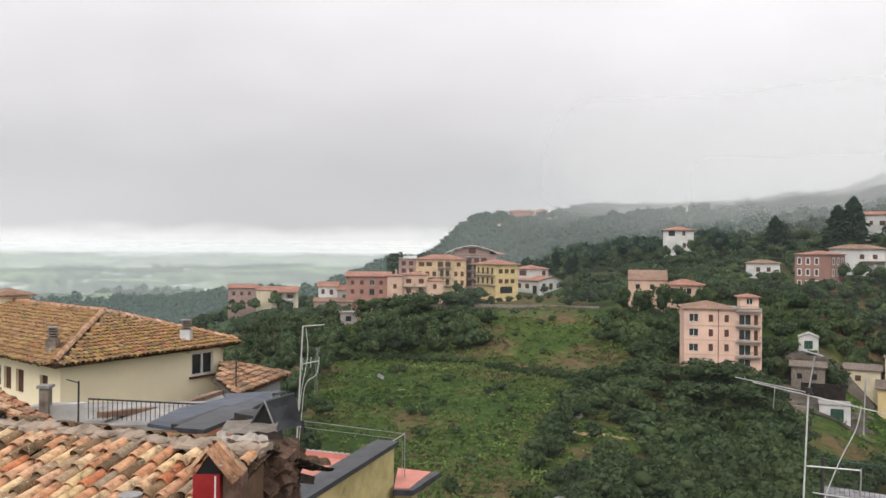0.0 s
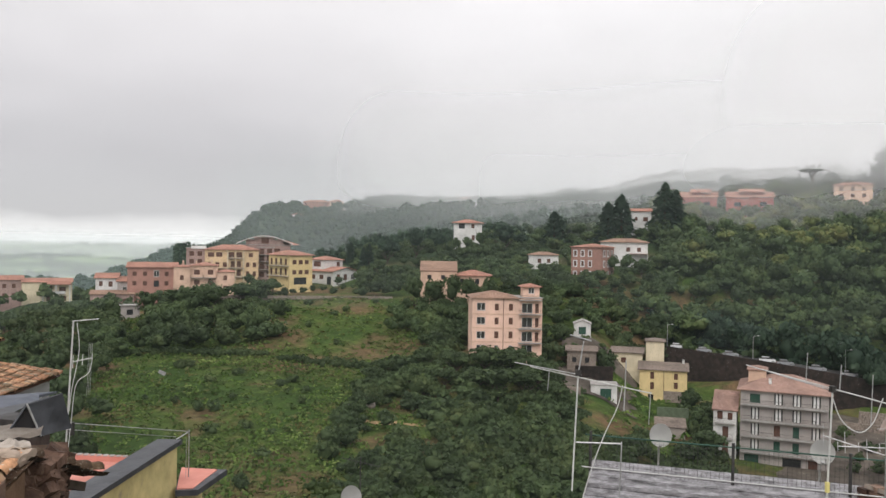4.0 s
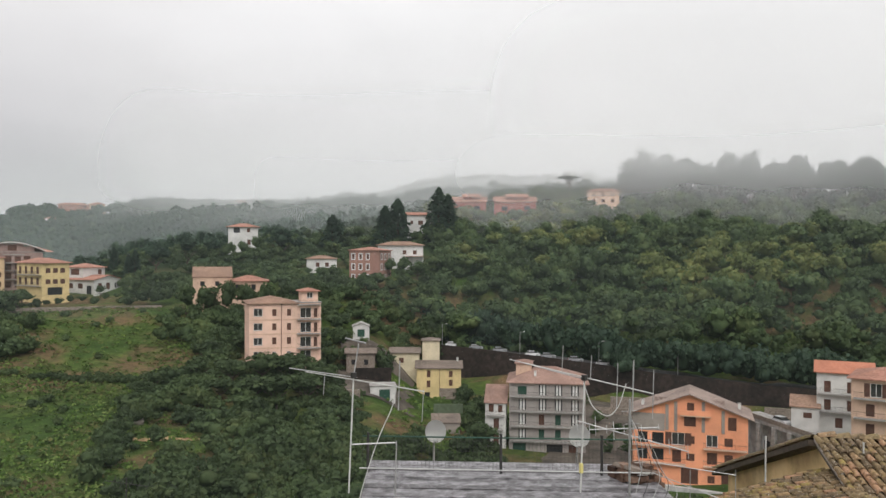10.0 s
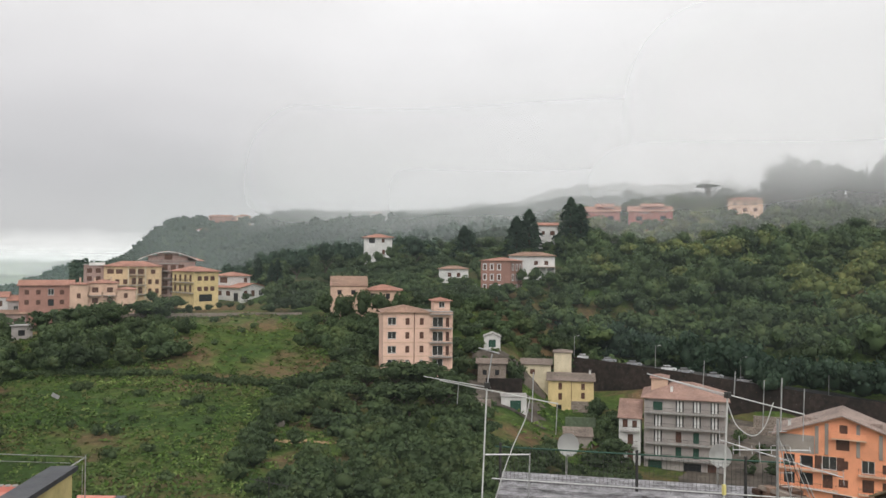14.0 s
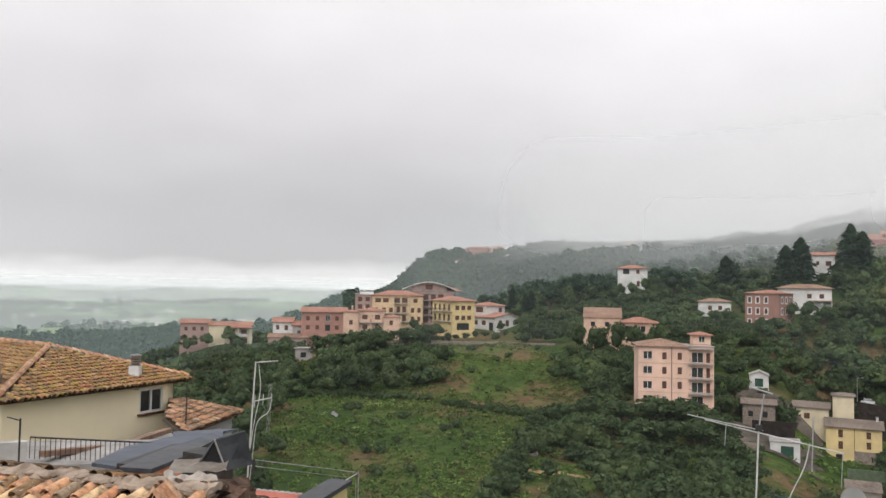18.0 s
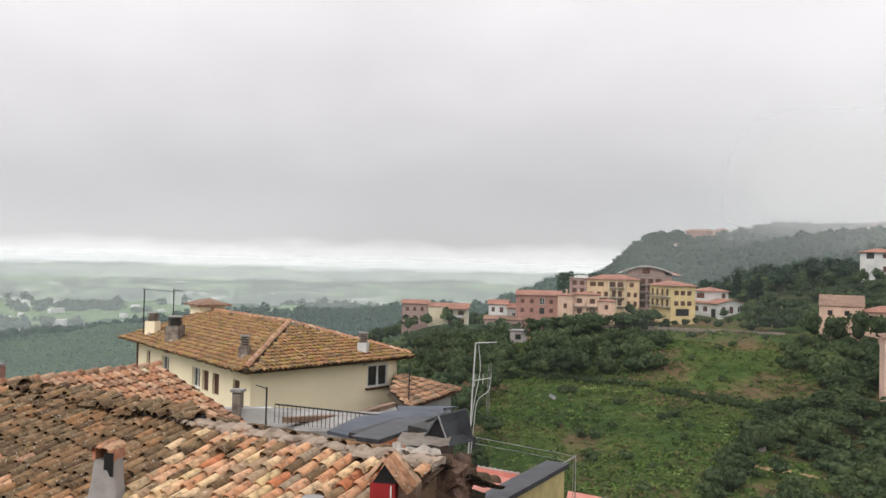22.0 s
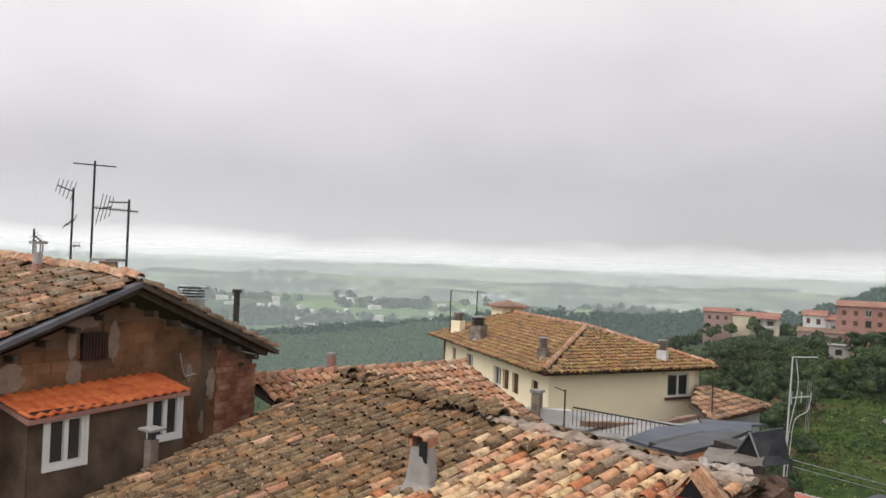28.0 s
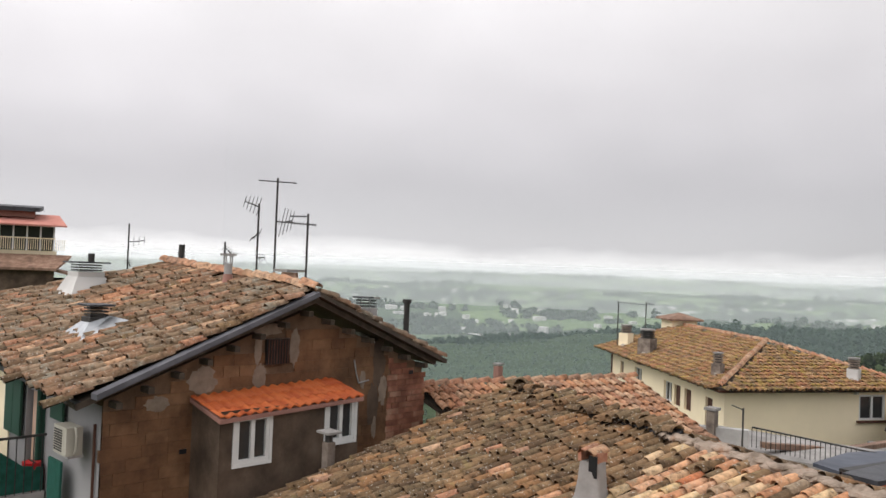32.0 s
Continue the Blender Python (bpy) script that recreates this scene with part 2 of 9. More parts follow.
def ground_material():
    m = bpy.data.materials.new("meadow_ground")
    m.use_nodes = True
    t = m.node_tree
    b = t.nodes["Principled BSDF"]
    b.inputs["Roughness"].default_value = 0.95
    b.inputs["Specular IOR Level"].default_value = 0.1
    co = node(t, "ShaderNodeTexCoord")
    n1 = node(t, "ShaderNodeTexNoise", Scale=0.035, Detail=9.0, Roughness=0.62)
    n2 = node(t, "ShaderNodeTexNoise", Scale=0.55, Detail=9.0, Roughness=0.78)
    for n in (n1, n2):
        t.links.new(co.outputs["Object"], n.inputs["Vector"])
    c1 = ramp(t, n1.outputs["Fac"], [(0.30, (0.024, 0.045, 0.011)), (0.43, (0.040, 0.072, 0.016)), (0.50, (0.062, 0.088, 0.022)), (0.57, (0.105, 0.082, 0.040)), (0.62, (0.135, 0.085, 0.048)), (0.68, (0.062, 0.072, 0.026))])
    c2 = ramp(t, n2.outputs["Fac"], [(0.3, grey(0.38)), (0.5, grey(0.95)), (0.7, (1.45, 1.5, 1.3))])
    mu = node(t, "ShaderNodeMixRGB", blend_type="MULTIPLY", Fac=1.0)
    t.links.new(c1, mu.inputs[1])
    t.links.new(c2, mu.inputs[2])
    # fields and woods of the plain
    vo = node(t, "ShaderNodeTexVoronoi", Scale=0.0055)
    t.links.new(co.outputs["Object"], vo.inputs["Vector"])
    sp = node(t, "ShaderNodeSeparateXYZ")
    t.links.new(vo.outputs["Color"], sp.inputs[0])
    c3 = ramp(t, sp.outputs[0], [(0.15, (0.7, 0.8, 0.8)), (0.4, (1.3, 1.4, 1.3)), (0.6, (2.2, 2.2, 2.0)), (0.85, (3.2, 3.0, 2.6))])
    far = node(t, "ShaderNodeVectorMath", operation="LENGTH")
    t.links.new(co.outputs["Object"], far.inputs[0])
    low = node(t, "ShaderNodeMapRange")
    t.links.new(far.outputs["Value"], low.inputs[0])
    for k, v in enumerate((860.0, 1020.0, 0.0, 1.0)):
        low.inputs[1 + k].default_value = v
    fr = node(t, "ShaderNodeMapRange")
    t.links.new(far.outputs["Value"], fr.inputs[0])
    for k, v in enumerate((262.0, 310.0, 0.0, 1.0)):
        fr.inputs[1 + k].default_value = v
    c4 = ramp(t, n1.outputs["Fac"], [(0.35, (0.026, 0.044, 0.022)), (0.6, (0.044, 0.068, 0.030))])
    cover = node(t, "ShaderNodeMixRGB")
    t.links.new(fr.outputs[0], cover.inputs[0])
    t.links.new(mu.outputs[0], cover.inputs[1])
    t.links.new(c4, cover.inputs[2])
    mu = cover
    mf = node(t, "ShaderNodeMixRGB", blend_type="MULTIPLY")
    t.links.new(low.outputs[0], mf.inputs[0])
    t.links.new(mu.outputs[0], mf.inputs[1])
    t.links.new(c3, mf.inputs[2])
    mu = mf
    t.links.new(mu.outputs[0], b.inputs["Base Color"])
    bp = node(t, "ShaderNodeBump", Strength=0.8, Distance=0.4)
    t.links.new(n2.outputs["Fac"], bp.inputs["Height"])
    t.links.new(bp.outputs[0], b.inputs["Normal"])
    return m


M["ground"] = ground_material()

# ---------------- mesh helpers ----------------


def part(name, bm, mat, parent=None, label="", m=None):
    me = bpy.data.meshes.new(name)
    bm.to_mesh(me)
    bm.free()
    me.materials.append(M[mat] if isinstance(mat, str) else mat)
    ob = new(name, me)
    if parent is not None:
        ob.parent = parent
    if m is not None:
        ob.matrix_basis = m
    if label:
        ob["label"] = label
    return ob


def add_box(bm, x0, x1, y0, y1, z0, z1, m=None):
    vs = [bm.verts.new((x, y, z)) for x in (x0, x1) for y in (y0, y1) for z in (z0, z1)]
    for f in ((0, 1, 3, 2), (4, 6, 7, 5), (0, 4, 5, 1), (2, 3, 7, 6), (0, 2, 6, 4), (1, 5, 7, 3)):
        bm.faces.new([vs[i] for i in f])
    if m is not None:
        for v in vs:
            v.co = m @ v.co
    return vs


def box(*a, m=None):
    bm = bmesh.new()
    add_box(bm, *a, m=m)
    return bm


def add_rod(bm, a, b, r, seg=6, r2=None):
    a, b = Vector(a), Vector(b)
    d = (b - a)
    q = d.to_track_quat("Z", "Y").to_matrix()
    r2 = r if r2 is None else r2
    lo = [bm.verts.new(a + q @ Vector((r * math.cos(i * math.tau / seg), r * math.sin(i * math.tau / seg), 0))) for i in range(seg)]
    hi = [bm.verts.new(b + q @ Vector((r2 * math.cos(i * math.tau / seg), r2 * math.sin(i * math.tau / seg), 0))) for i in range(seg)]
    for i in range(seg):
        j = (i + 1) % seg
        bm.faces.new((lo[i], lo[j], hi[j], hi[i]))
    bm.faces.new(lo[::-1])
    bm.faces.new(hi)


def rod(a, b, r, seg=6, r2=None):
    bm = bmesh.new()
    add_rod(bm, a, b, r, seg, r2)
    return bm


def strand(pts, r, k=6):
    """A cable that runs smoothly through the points."""
    pts = [Vector(p) for p in pts]
    pts = [pts[0] * 2 - pts[1], *pts, pts[-1] * 2 - pts[-2]]
    line = []
    for a, b, c, d in zip(pts, pts[1:], pts[2:], pts[3:]):
        for i in range(k):
            t = i / k
            line.append(0.5 * (2 * b + (c - a) * t + (2 * a - 5 * b + 4 * c - d) * t * t + (3 * b - a - 3 * c + d) * t ** 3))
    line.append(pts[-2])
    bm = bmesh.new()
    rings = []
    for i, p in enumerate(line):
        t = (line[min(i + 1, len(line) - 1)] - line[max(i - 1, 0)]).normalized()
        u = t.cross(Vector((0.31, 0.84, 0.44))).normalized()
        w = t.cross(u)
        rings.append([bm.verts.new(p + (u * math.cos(q) + w * math.sin(q)) * r) for q in [math.tau * j / 6 for j in range(6)]])
    for p, q in zip(rings, rings[1:]):
        for j in range(6):
            bm.faces.new((p[j], p[(j + 1) % 6], q[(j + 1) % 6], q[j]))
    bm.faces.new(rings[0][::-1])
    bm.faces.new(rings[-1])
    return bm


def slab(pts, t=0.12, down=None):
    bm = bmesh.new()
    off = Vector(down) if down is not None else Vector((0, 0, -t))
    top = [bm.verts.new(p) for p in pts]
    bot = [bm.verts.new(Vector(p) + off) for p in pts]
    bm.faces.new(top)
    bm.faces.new(bot[::-1])
    for i in range(len(pts)):
        j = (i + 1) % len(pts)
        bm.faces.new((bot[i], bot[j], top[j], top[i]))
    return bm


def empty(name, m, label, category, group="", kind=""):
    e = new(name)
    e.matrix_basis = m
    return tagged(e, label, category, group, kind)


# ---------------- terrain ----------------
BEARINGS = {
    -180: ((0, -14), (60, -20), (150, -40), (400, -70), (1000, -90), (2300, -72), (5000, -14)),
    -75: ((0, -14), (60, -25), (150, -52), (400, -72), (1000, -92), (2300, -72), (5000, -14)),
    -50: ((0, -14), (60, -30), (150, -58), (400, -70), (650, -66), (900, -90), (2300, -72), (5000, -14)),
    -25: ((0, -14), (60, -28), (150, -42), (300, -46), (500, -52), (720, -46), (950, -82), (1200, -92), (2300, -72), (5000, -14)),
    -10: ((0, -14), (60, -28), (100, -32), (190, -28), (240, -24), (330, -22), (400, -32), (600, -42), (760, -38), (1000, -84), (2300, -72), (5000, -14)),
    -2: ((0, -14), (60, -28), (100, -31.3), (130, -30.6), (190, -26.8), (225, -21.8), (240, -18.8), (300, -16.5), (360, -18.5), (480, -16), (700, -8), (800, -12), (1000, -84), (2300, -72), (5000, -14)),
    3: ((0, -14), (60, -28), (100, -31), (130, -30.5), (190, -26.3), (225, -19.5), (240, -16.2), (300, -14), (360, -16), (480, -6), (700, 29), (900, 16), (1300, -80), (2300, -72), (5000, -14)),
    12: ((0, -14), (60, -28), (100, -33), (150, -30.5), (190, -25.5), (240, -17), (270, -13), (300, -6), (330, -2), (450, 9), (650, 34), (900, 26), (1400, -70), (5000, -94)),
    19: ((0, -14), (60, -28), (100, -34), (150, -31.5), (176, -24.6), (192, -24.2), (230, -18), (262, -8), (300, -1), (330, 1.5), (400, 9), (600, 32), (900, 25), (1500, -40), (5000, -80)),
    24.5: ((0, -14), (60, -28), (100, -35), (150, -34), (176, -31.5), (190, -30), (200, -29.4), (202.5, -22.6), (214, -21.5), (230, -18.5), (262, -8.5), (300, 0), (330, 5), (400, 14), (600, 36), (900, 44), (1500, -20), (5000, -50)),
    30: ((0, -14), (60, -28), (100, -36), (150, -40), (196, -37.4), (210, -37), (227, -35.5), (230.5, -27.5), (240, -27), (262, -10), (285, -5), (310, 6), (340, 12), (450, 27), (700, 56), (900, 60), (5000, 20)),
    40: ((0, -14), (60, -28), (100, -39), (150, -41), (196, -39), (213.5, -38), (215, -30.3), (226, -29.9), (240, -26), (300, 2), (345, 15.5), (390, 24), (450, 32), (700, 58), (5000, 20)),
    45: ((0, -14), (60, -28), (100, -40), (150, -41.5), (172, -41), (200, -39.5), (209, -39), (211, -31.5), (222, -31), (240, -25), (300, 1), (380, 20), (600, 36), (5000, 20)),
    60: ((0, -14), (60, -25), (100, -37), (150, -38), (200, -38), (208.5, -38), (210.5, -34), (224, -33), (240, -27), (300, 1), (400, 20), (600, 34), (5000, 30)),
    100: ((0, -14), (60, -20), (150, -26), (220, -25), (300, 3), (400, 34), (5000, 30)),
    180: ((0, -14), (60, -20), (150, -40), (400, -70), (1000, -90), (5000, -92)),
}
B_AZ = sorted(BEARINGS)


def ground_z(x, y, rough=True):
    """Height of the land at arrays or numbers x, y."""
    x, y = np.asarray(x, float), np.asarray(y, float)
    r, az = np.hypot(x, y), np.degrees(np.arctan2(x, y))
    prof = np.stack([np.interp(r, [p[0] for p in BEARINGS[a]], [p[1] for p in BEARINGS[a]]) for a in B_AZ])
    i = np.clip(np.searchsorted(B_AZ, az, side="right") - 1, 0, len(B_AZ) - 2)
    a0, a1 = np.take(B_AZ, i), np.take(B_AZ, i + 1)
    f = (az - a0) / (a1 - a0)
    f = f * f * (3 - 2 * f)
    z = np.take_along_axis(prof, i[None], 0)[0] * (1 - f) + np.take_along_axis(prof, i[None] + 1, 0)[0] * f
    if rough:
        amp = np.clip(r / 400, 0.15, 3)
        z = z + amp * (0.7 * np.sin(x * 0.06 + 1.3 * np.sin(y * 0.043)) + 0.5 * np.sin(y * 0.09 + np.sin(x * 0.11)) + 0.25 * np.sin(x * 0.31 + y * 0.23))
    return z


def gz(x, y):
    return float(ground_z(np.array([x]), np.array([y]))[0])


def mesh_object(name, verts, faces, mat, smooth=False):
    """verts (n, 3) and faces (k, 3 or 4) arrays into one mesh object."""
    verts, faces = np.asarray(verts, np.float32), np.asarray(faces, np.int32)
    me = bpy.data.meshes.new(name)
    k = faces.shape[1]
    me.vertices.add(len(verts))
    me.vertices.foreach_set("co", verts.ravel())
    me.loops.add(faces.size)
    me.loops.foreach_set("vertex_index", faces.ravel())
    me.polygons.add(len(faces))
    me.polygons.foreach_set("loop_start", np.arange(0, faces.size, k, dtype=np.int32))
    me.polygons.foreach_set("loop_total", np.full(len(faces), k, np.int32))
    if smooth:
        me.polygons.foreach_set("use_smooth", np.ones(len(faces), bool))
    me.update(calc_edges=True)
    me.materials.append(M[mat] if isinstance(mat, str) else mat)
    return new(name, me)


def build_terrain():
    azs = np.radians(np.concatenate([np.arange(-180, -100, 4.0), np.arange(-100, 100, 0.7), np.arange(100, 180, 4.0)]))
    rs = np.concatenate([[0.02, 3, 15, 30], np.arange(45, 420, 3.0), np.geomspace(425, 4900, 60)])
    a, r = np.meshgrid(azs, rs, indexing="ij")
    x, y = np.sin(a) * r, np.cos(a) * r
    z = ground_z(x.ravel(), y.ravel())
    v = np.stack([x.ravel(), y.ravel(), z], 1)
    na, nr = len(azs), len(rs)
    i, j = np.meshgrid(np.arange(na), np.arange(nr - 1), indexing="ij")
    i2 = (i + 1) % na
    f = np.stack([i * nr + j, i * nr + j + 1, i2 * nr + j + 1, i2 * nr + j], -1).reshape(-1, 4)
    # the middle, under the houses
    return tagged(mesh_object("ground", v, f[:, ::-1], "ground", True), "green overgrown valley slopes and hazy plain beyond", "ground", kind="structure")


build_terrain()

# ---------------- trees ----------------
rng = np.random.default_rng(7)


def cube_ball(n):
    """Unit ball of six n x n faces: shared points and quads."""
    pts, quads = {}, []

    def at(p):
        return pts.setdefault(p, len(pts))

    for ax in range(3):
        for sgn in (0, n):
            for i in range(n):
                for j in range(n):
                    c = [(i, j), (i + 1, j), (i + 1, j + 1), (i, j + 1)]
                    k = []
                    for a, b in (c if sgn else c[::-1]):
                        q = [a, b]
                        q.insert(ax, sgn)
                        k.append(at(tuple(q)))
                    quads.append(k if ax != 1 else k[::-1])
    v = np.tan((np.array(list(pts), float) / n * 2 - 1) * 0.72)
    return v / np.linalg.norm(v, axis=1)[:, None], np.array(quads)


def leaf_cards(p, n, size, spread):
    """Small bent quads at the points p that face about along n."""
    n = n + rng.normal(scale=spread, size=n.shape)
    n /= np.linalg.norm(n, axis=1)[:, None]
    u = np.cross(n, rng.normal(size=n.shape))
    u /= np.linalg.norm(u, axis=1)[:, None]
    w = np.cross(n, u)
    s = size * rng.uniform(0.6, 1.3, (len(p), 1))
    return np.stack([p - u * s, p - w * s * 0.7, p + u * s, p + w * s * 0.8 + n * s * 0.3], 1).reshape(-1, 3)


def crown(n_lumps, n_cards, size, grain=2, spread=0.5, flat=1.0, low=-0.25):
    """A crown of unit radius: uneven boughs heaped on one another, clad in leaf clumps. Points and quads."""
    bv, bf = cube_ball(grain)
    vs, fs, n = [], [], 0
    cp, cn = [], []
    for k in range(n_lumps):
        d = rng.normal(size=3)
        d /= np.linalg.norm(d)
        d[2] = abs(d[2]) * 1.1 + low if k else 0.0
        c = d * (rng.uniform(0.42, 0.68) if k else 0.0) * np.array([1, 1, flat])
        lr = (rng.uniform(0.26, 0.42) if k else 0.56) * np.array([1, 1, 0.5 + 0.45 * flat])
        ph = rng.uniform(0, 6, 3)
        dent = 1 + 0.2 * np.sin(bv @ np.array([5.1, 2.3, 3.7]) + ph[0]) * np.sin(bv @ np.array([-2.2, 4.6, 3.1]) + ph[1]) + rng.normal(scale=0.13, size=len(bv))
        if k % 2 == 0:
            vs.append(c + bv * lr * 0.78 * dent[:, None])
            fs.append(bf + n)
            n += len(bv)
        m = n_cards // n_lumps
        q = rng.normal(size=(m, 3))
        q /= np.linalg.norm(q, axis=1)[:, None]
        q[:, 2] = np.abs(q[:, 2]) - 0.35 * rng.random(m)
        cp.append(c + q * lr * rng.uniform(0.9, 1.3, (m, 1)))
        cn.append(q)
    cards = leaf_cards(np.concatenate(cp), np.concatenate(cn), size, spread)
    vs.append(cards)
    fs.append(np.arange(len(cards)).reshape(-1, 4) + n)
    return np.concatenate(vs), np.concatenate(fs)


def tuft(n):
    """A low heap of weeds, unit radius: leaves rising and leaning outwards."""
    a, r = rng.uniform(0, math.tau, n), np.sqrt(rng.random(n)) * 0.9
    p = np.stack([r * np.cos(a), r * np.sin(a), 0.55 * (1 - r * r) + 0.1 * rng.random(n)], 1)
    v = leaf_cards(p, np.stack([np.cos(a) * 0.8, np.sin(a) * 0.8, 0.9 + 0 * a], 1), 0.3, 0.5)
    return v, np.arange(len(v)).reshape(-1, 4)


CROWNS = [crown(9, 234, 0.098, flat=0.95) for _ in range(8)]
BUSHES = [crown(6, 138, 0.125, flat=0.8, low=-0.1) for _ in range(6)]
MID_CROWNS = [crown(5, 60, 0.16, flat=0.9) for _ in range(6)]
FAR_CROWNS = [crown(3, 24, 0.24, flat=0.8) for _ in range(6)]
TUFTS = [tuft(13) for _ in range(6)]


def woods(name, spots, crowns, mat, label, tall=(0.8, 1.2)):
    """spots: rows of x, y, radius, height of crown centre over ground. One object of many crowns."""
    vs, fs, n = [], [], 0
    z = ground_z(np.array([q[0] for q in spots]), np.array([q[1] for q in spots]))
    for (x, y, r, h), g in zip(spots, z):
        v, f = crowns[rng.integers(len(crowns))]
        a = rng.uniform(0, math.tau)
        c, s = math.cos(a), math.sin(a)
        p = v @ np.array([[c, s, 0], [-s, c, 0], [0, 0, 1]])
        vs.append(p * np.array([r, r, r * rng.uniform(*tall)]) + np.array([x, y, g + h]))
        fs.append(f + n)
        n += len(v)
    return tagged(mesh_object(name, np.concatenate(vs), np.concatenate(fs), mat), label, "trees", kind="stuff")


def scatter(az0, az1, r0, r1, gap, keep=None, jitter=0.45):
    """Spots on a jittered polar grid."""
    pts = []
    r = r0
    while r < r1:
        step = math.degrees(gap / r)
        a = az0 + rng.uniform(0, step)
        while a < az1:
            aa, rr = a + rng.uniform(-jitter, jitter) * step, r + rng.uniform(-jitter, jitter) * gap
            x, y = rr * math.sin(radians(aa)), rr * math.cos(radians(aa))
            if keep is None or keep(aa, rr, x, y):
                pts.append((x, y))
            a += step
        r += gap * 0.85
    return pts


# boxes in bearing and range that stay free of trees: houses, the meadow, the road
HOUSES = []
CLEAR = [(-8.3, 8.8, 95, 186), (3.6, 13.2, 192, 240), (8.0, 12.5, 136, 145), (30, 64, 192, 226), (26, 34, 160, 200), (33, 64, 60, 192), (22.5, 33, 176, 196), (24.3, 27.4, 146, 180), (-17, -8.8, 272, 322)]


def free(a, r, x, y):
    """No tree on a house, on the road or in the meadow, and few right before a front."""
    if any(a0 < a < a1 and r0 < r < r1 for a0, a1, r0, r1 in CLEAR + HOUSES):
        return False
    return not (any(a0 < a < a1 and r0 - 12 < r <= r0 for a0, a1, r0, r1 in HOUSES) and rng.random() > 0.4)


# ---------------- houses ----------------
CACHE = {}


def cached(key, make, mat):
    """Mesh data shared by alike pieces."""
    k = (key, mat)
    if k not in CACHE:
        me = bpy.data.meshes.new(key[0])
        bm = make()
        bm.to_mesh(me)
        bm.free()
        me.materials.append(M[mat])
        CACHE[k] = me
    return CACHE[k]


def piece(name, key, make, mat, parent, m, label=""):
    ob = new(name, cached(key, make, mat))
    ob.parent, ob.matrix_basis = parent, m
    if label:
        ob["label"] = label
    return ob


def facade(bm, w, h, holes, m, deep=0.22, low=-3.0):
    """A wall sheet with openings cut through and their reveals; outside is -y."""
    xs = sorted({0.0, w, *[a for o in holes for a in (o[0], o[0] + o[2])]})
    zs = sorted({low, h, *[a for o in holes for a in (o[1], o[1] + o[3])]})

    def quad(*p):
        bm.faces.new([bm.verts.new(m @ Vector(q)) for q in p])

    for x0, x1 in zip(xs, xs[1:]):
        for z0, z1 in zip(zs, zs[1:]):
            cx, cz = (x0 + x1) / 2, (z0 + z1) / 2
            if not any(o[0] < cx < o[0] + o[2] and o[1] < cz < o[1] + o[3] for o in holes):
                quad((x0, 0, z0), (x1, 0, z0), (x1, 0, z1), (x0, 0, z1))
    for o in holes:
        x0, z0, x1, z1 = o[0], o[1], o[0] + o[2], o[1] + o[3]
        quad((x0, 0, z0), (x0, 0, z1), (x0, deep, z1), (x0, deep, z0))
        quad((x1, 0, z1), (x1, 0, z0), (x1, deep, z0), (x1, deep, z1))
        quad((x0, 0, z1), (x1, 0, z1), (x1, deep, z1), (x0, deep, z1))
        quad((x1, 0, z0), (x0, 0, z0), (x0, deep, z0), (x1, deep, z0))
        quad((x0, deep, z0), (x1, deep, z0), (x1, deep, z1), (x0, deep, z1))


def frame_mesh(w, h, t=0.07):
    def make():
        bm = bmesh.new()
        add_box(bm, 0, t, -0.03, 0.03, 0, h)
        add_box(bm, w - t, w, -0.03, 0.03, 0, h)
        add_box(bm, t, w - t, -0.03, 0.03, 0, t)
        add_box(bm, t, w - t, -0.03, 0.03, h - t, h)
        add_box(bm, w / 2 - t * 0.6, w / 2 + t * 0.6, -0.035, 0.025, t, h - t)
        return bm
    return make


def shutter_mesh(w, h):
    def make():
        bm = bmesh.new()
        add_box(bm, 0, w, -0.022, 0.022, 0, h)
        bm.faces.ensure_lookup_table()
        big = [f for f in bm.faces if abs(f.normal.y) > 0.9 or f.calc_area() > 0.8 * w * h]
        bmesh.ops.inset_region(bm, faces=big[:1], thickness=0.06, depth=-0.012)
        return bm
    return make


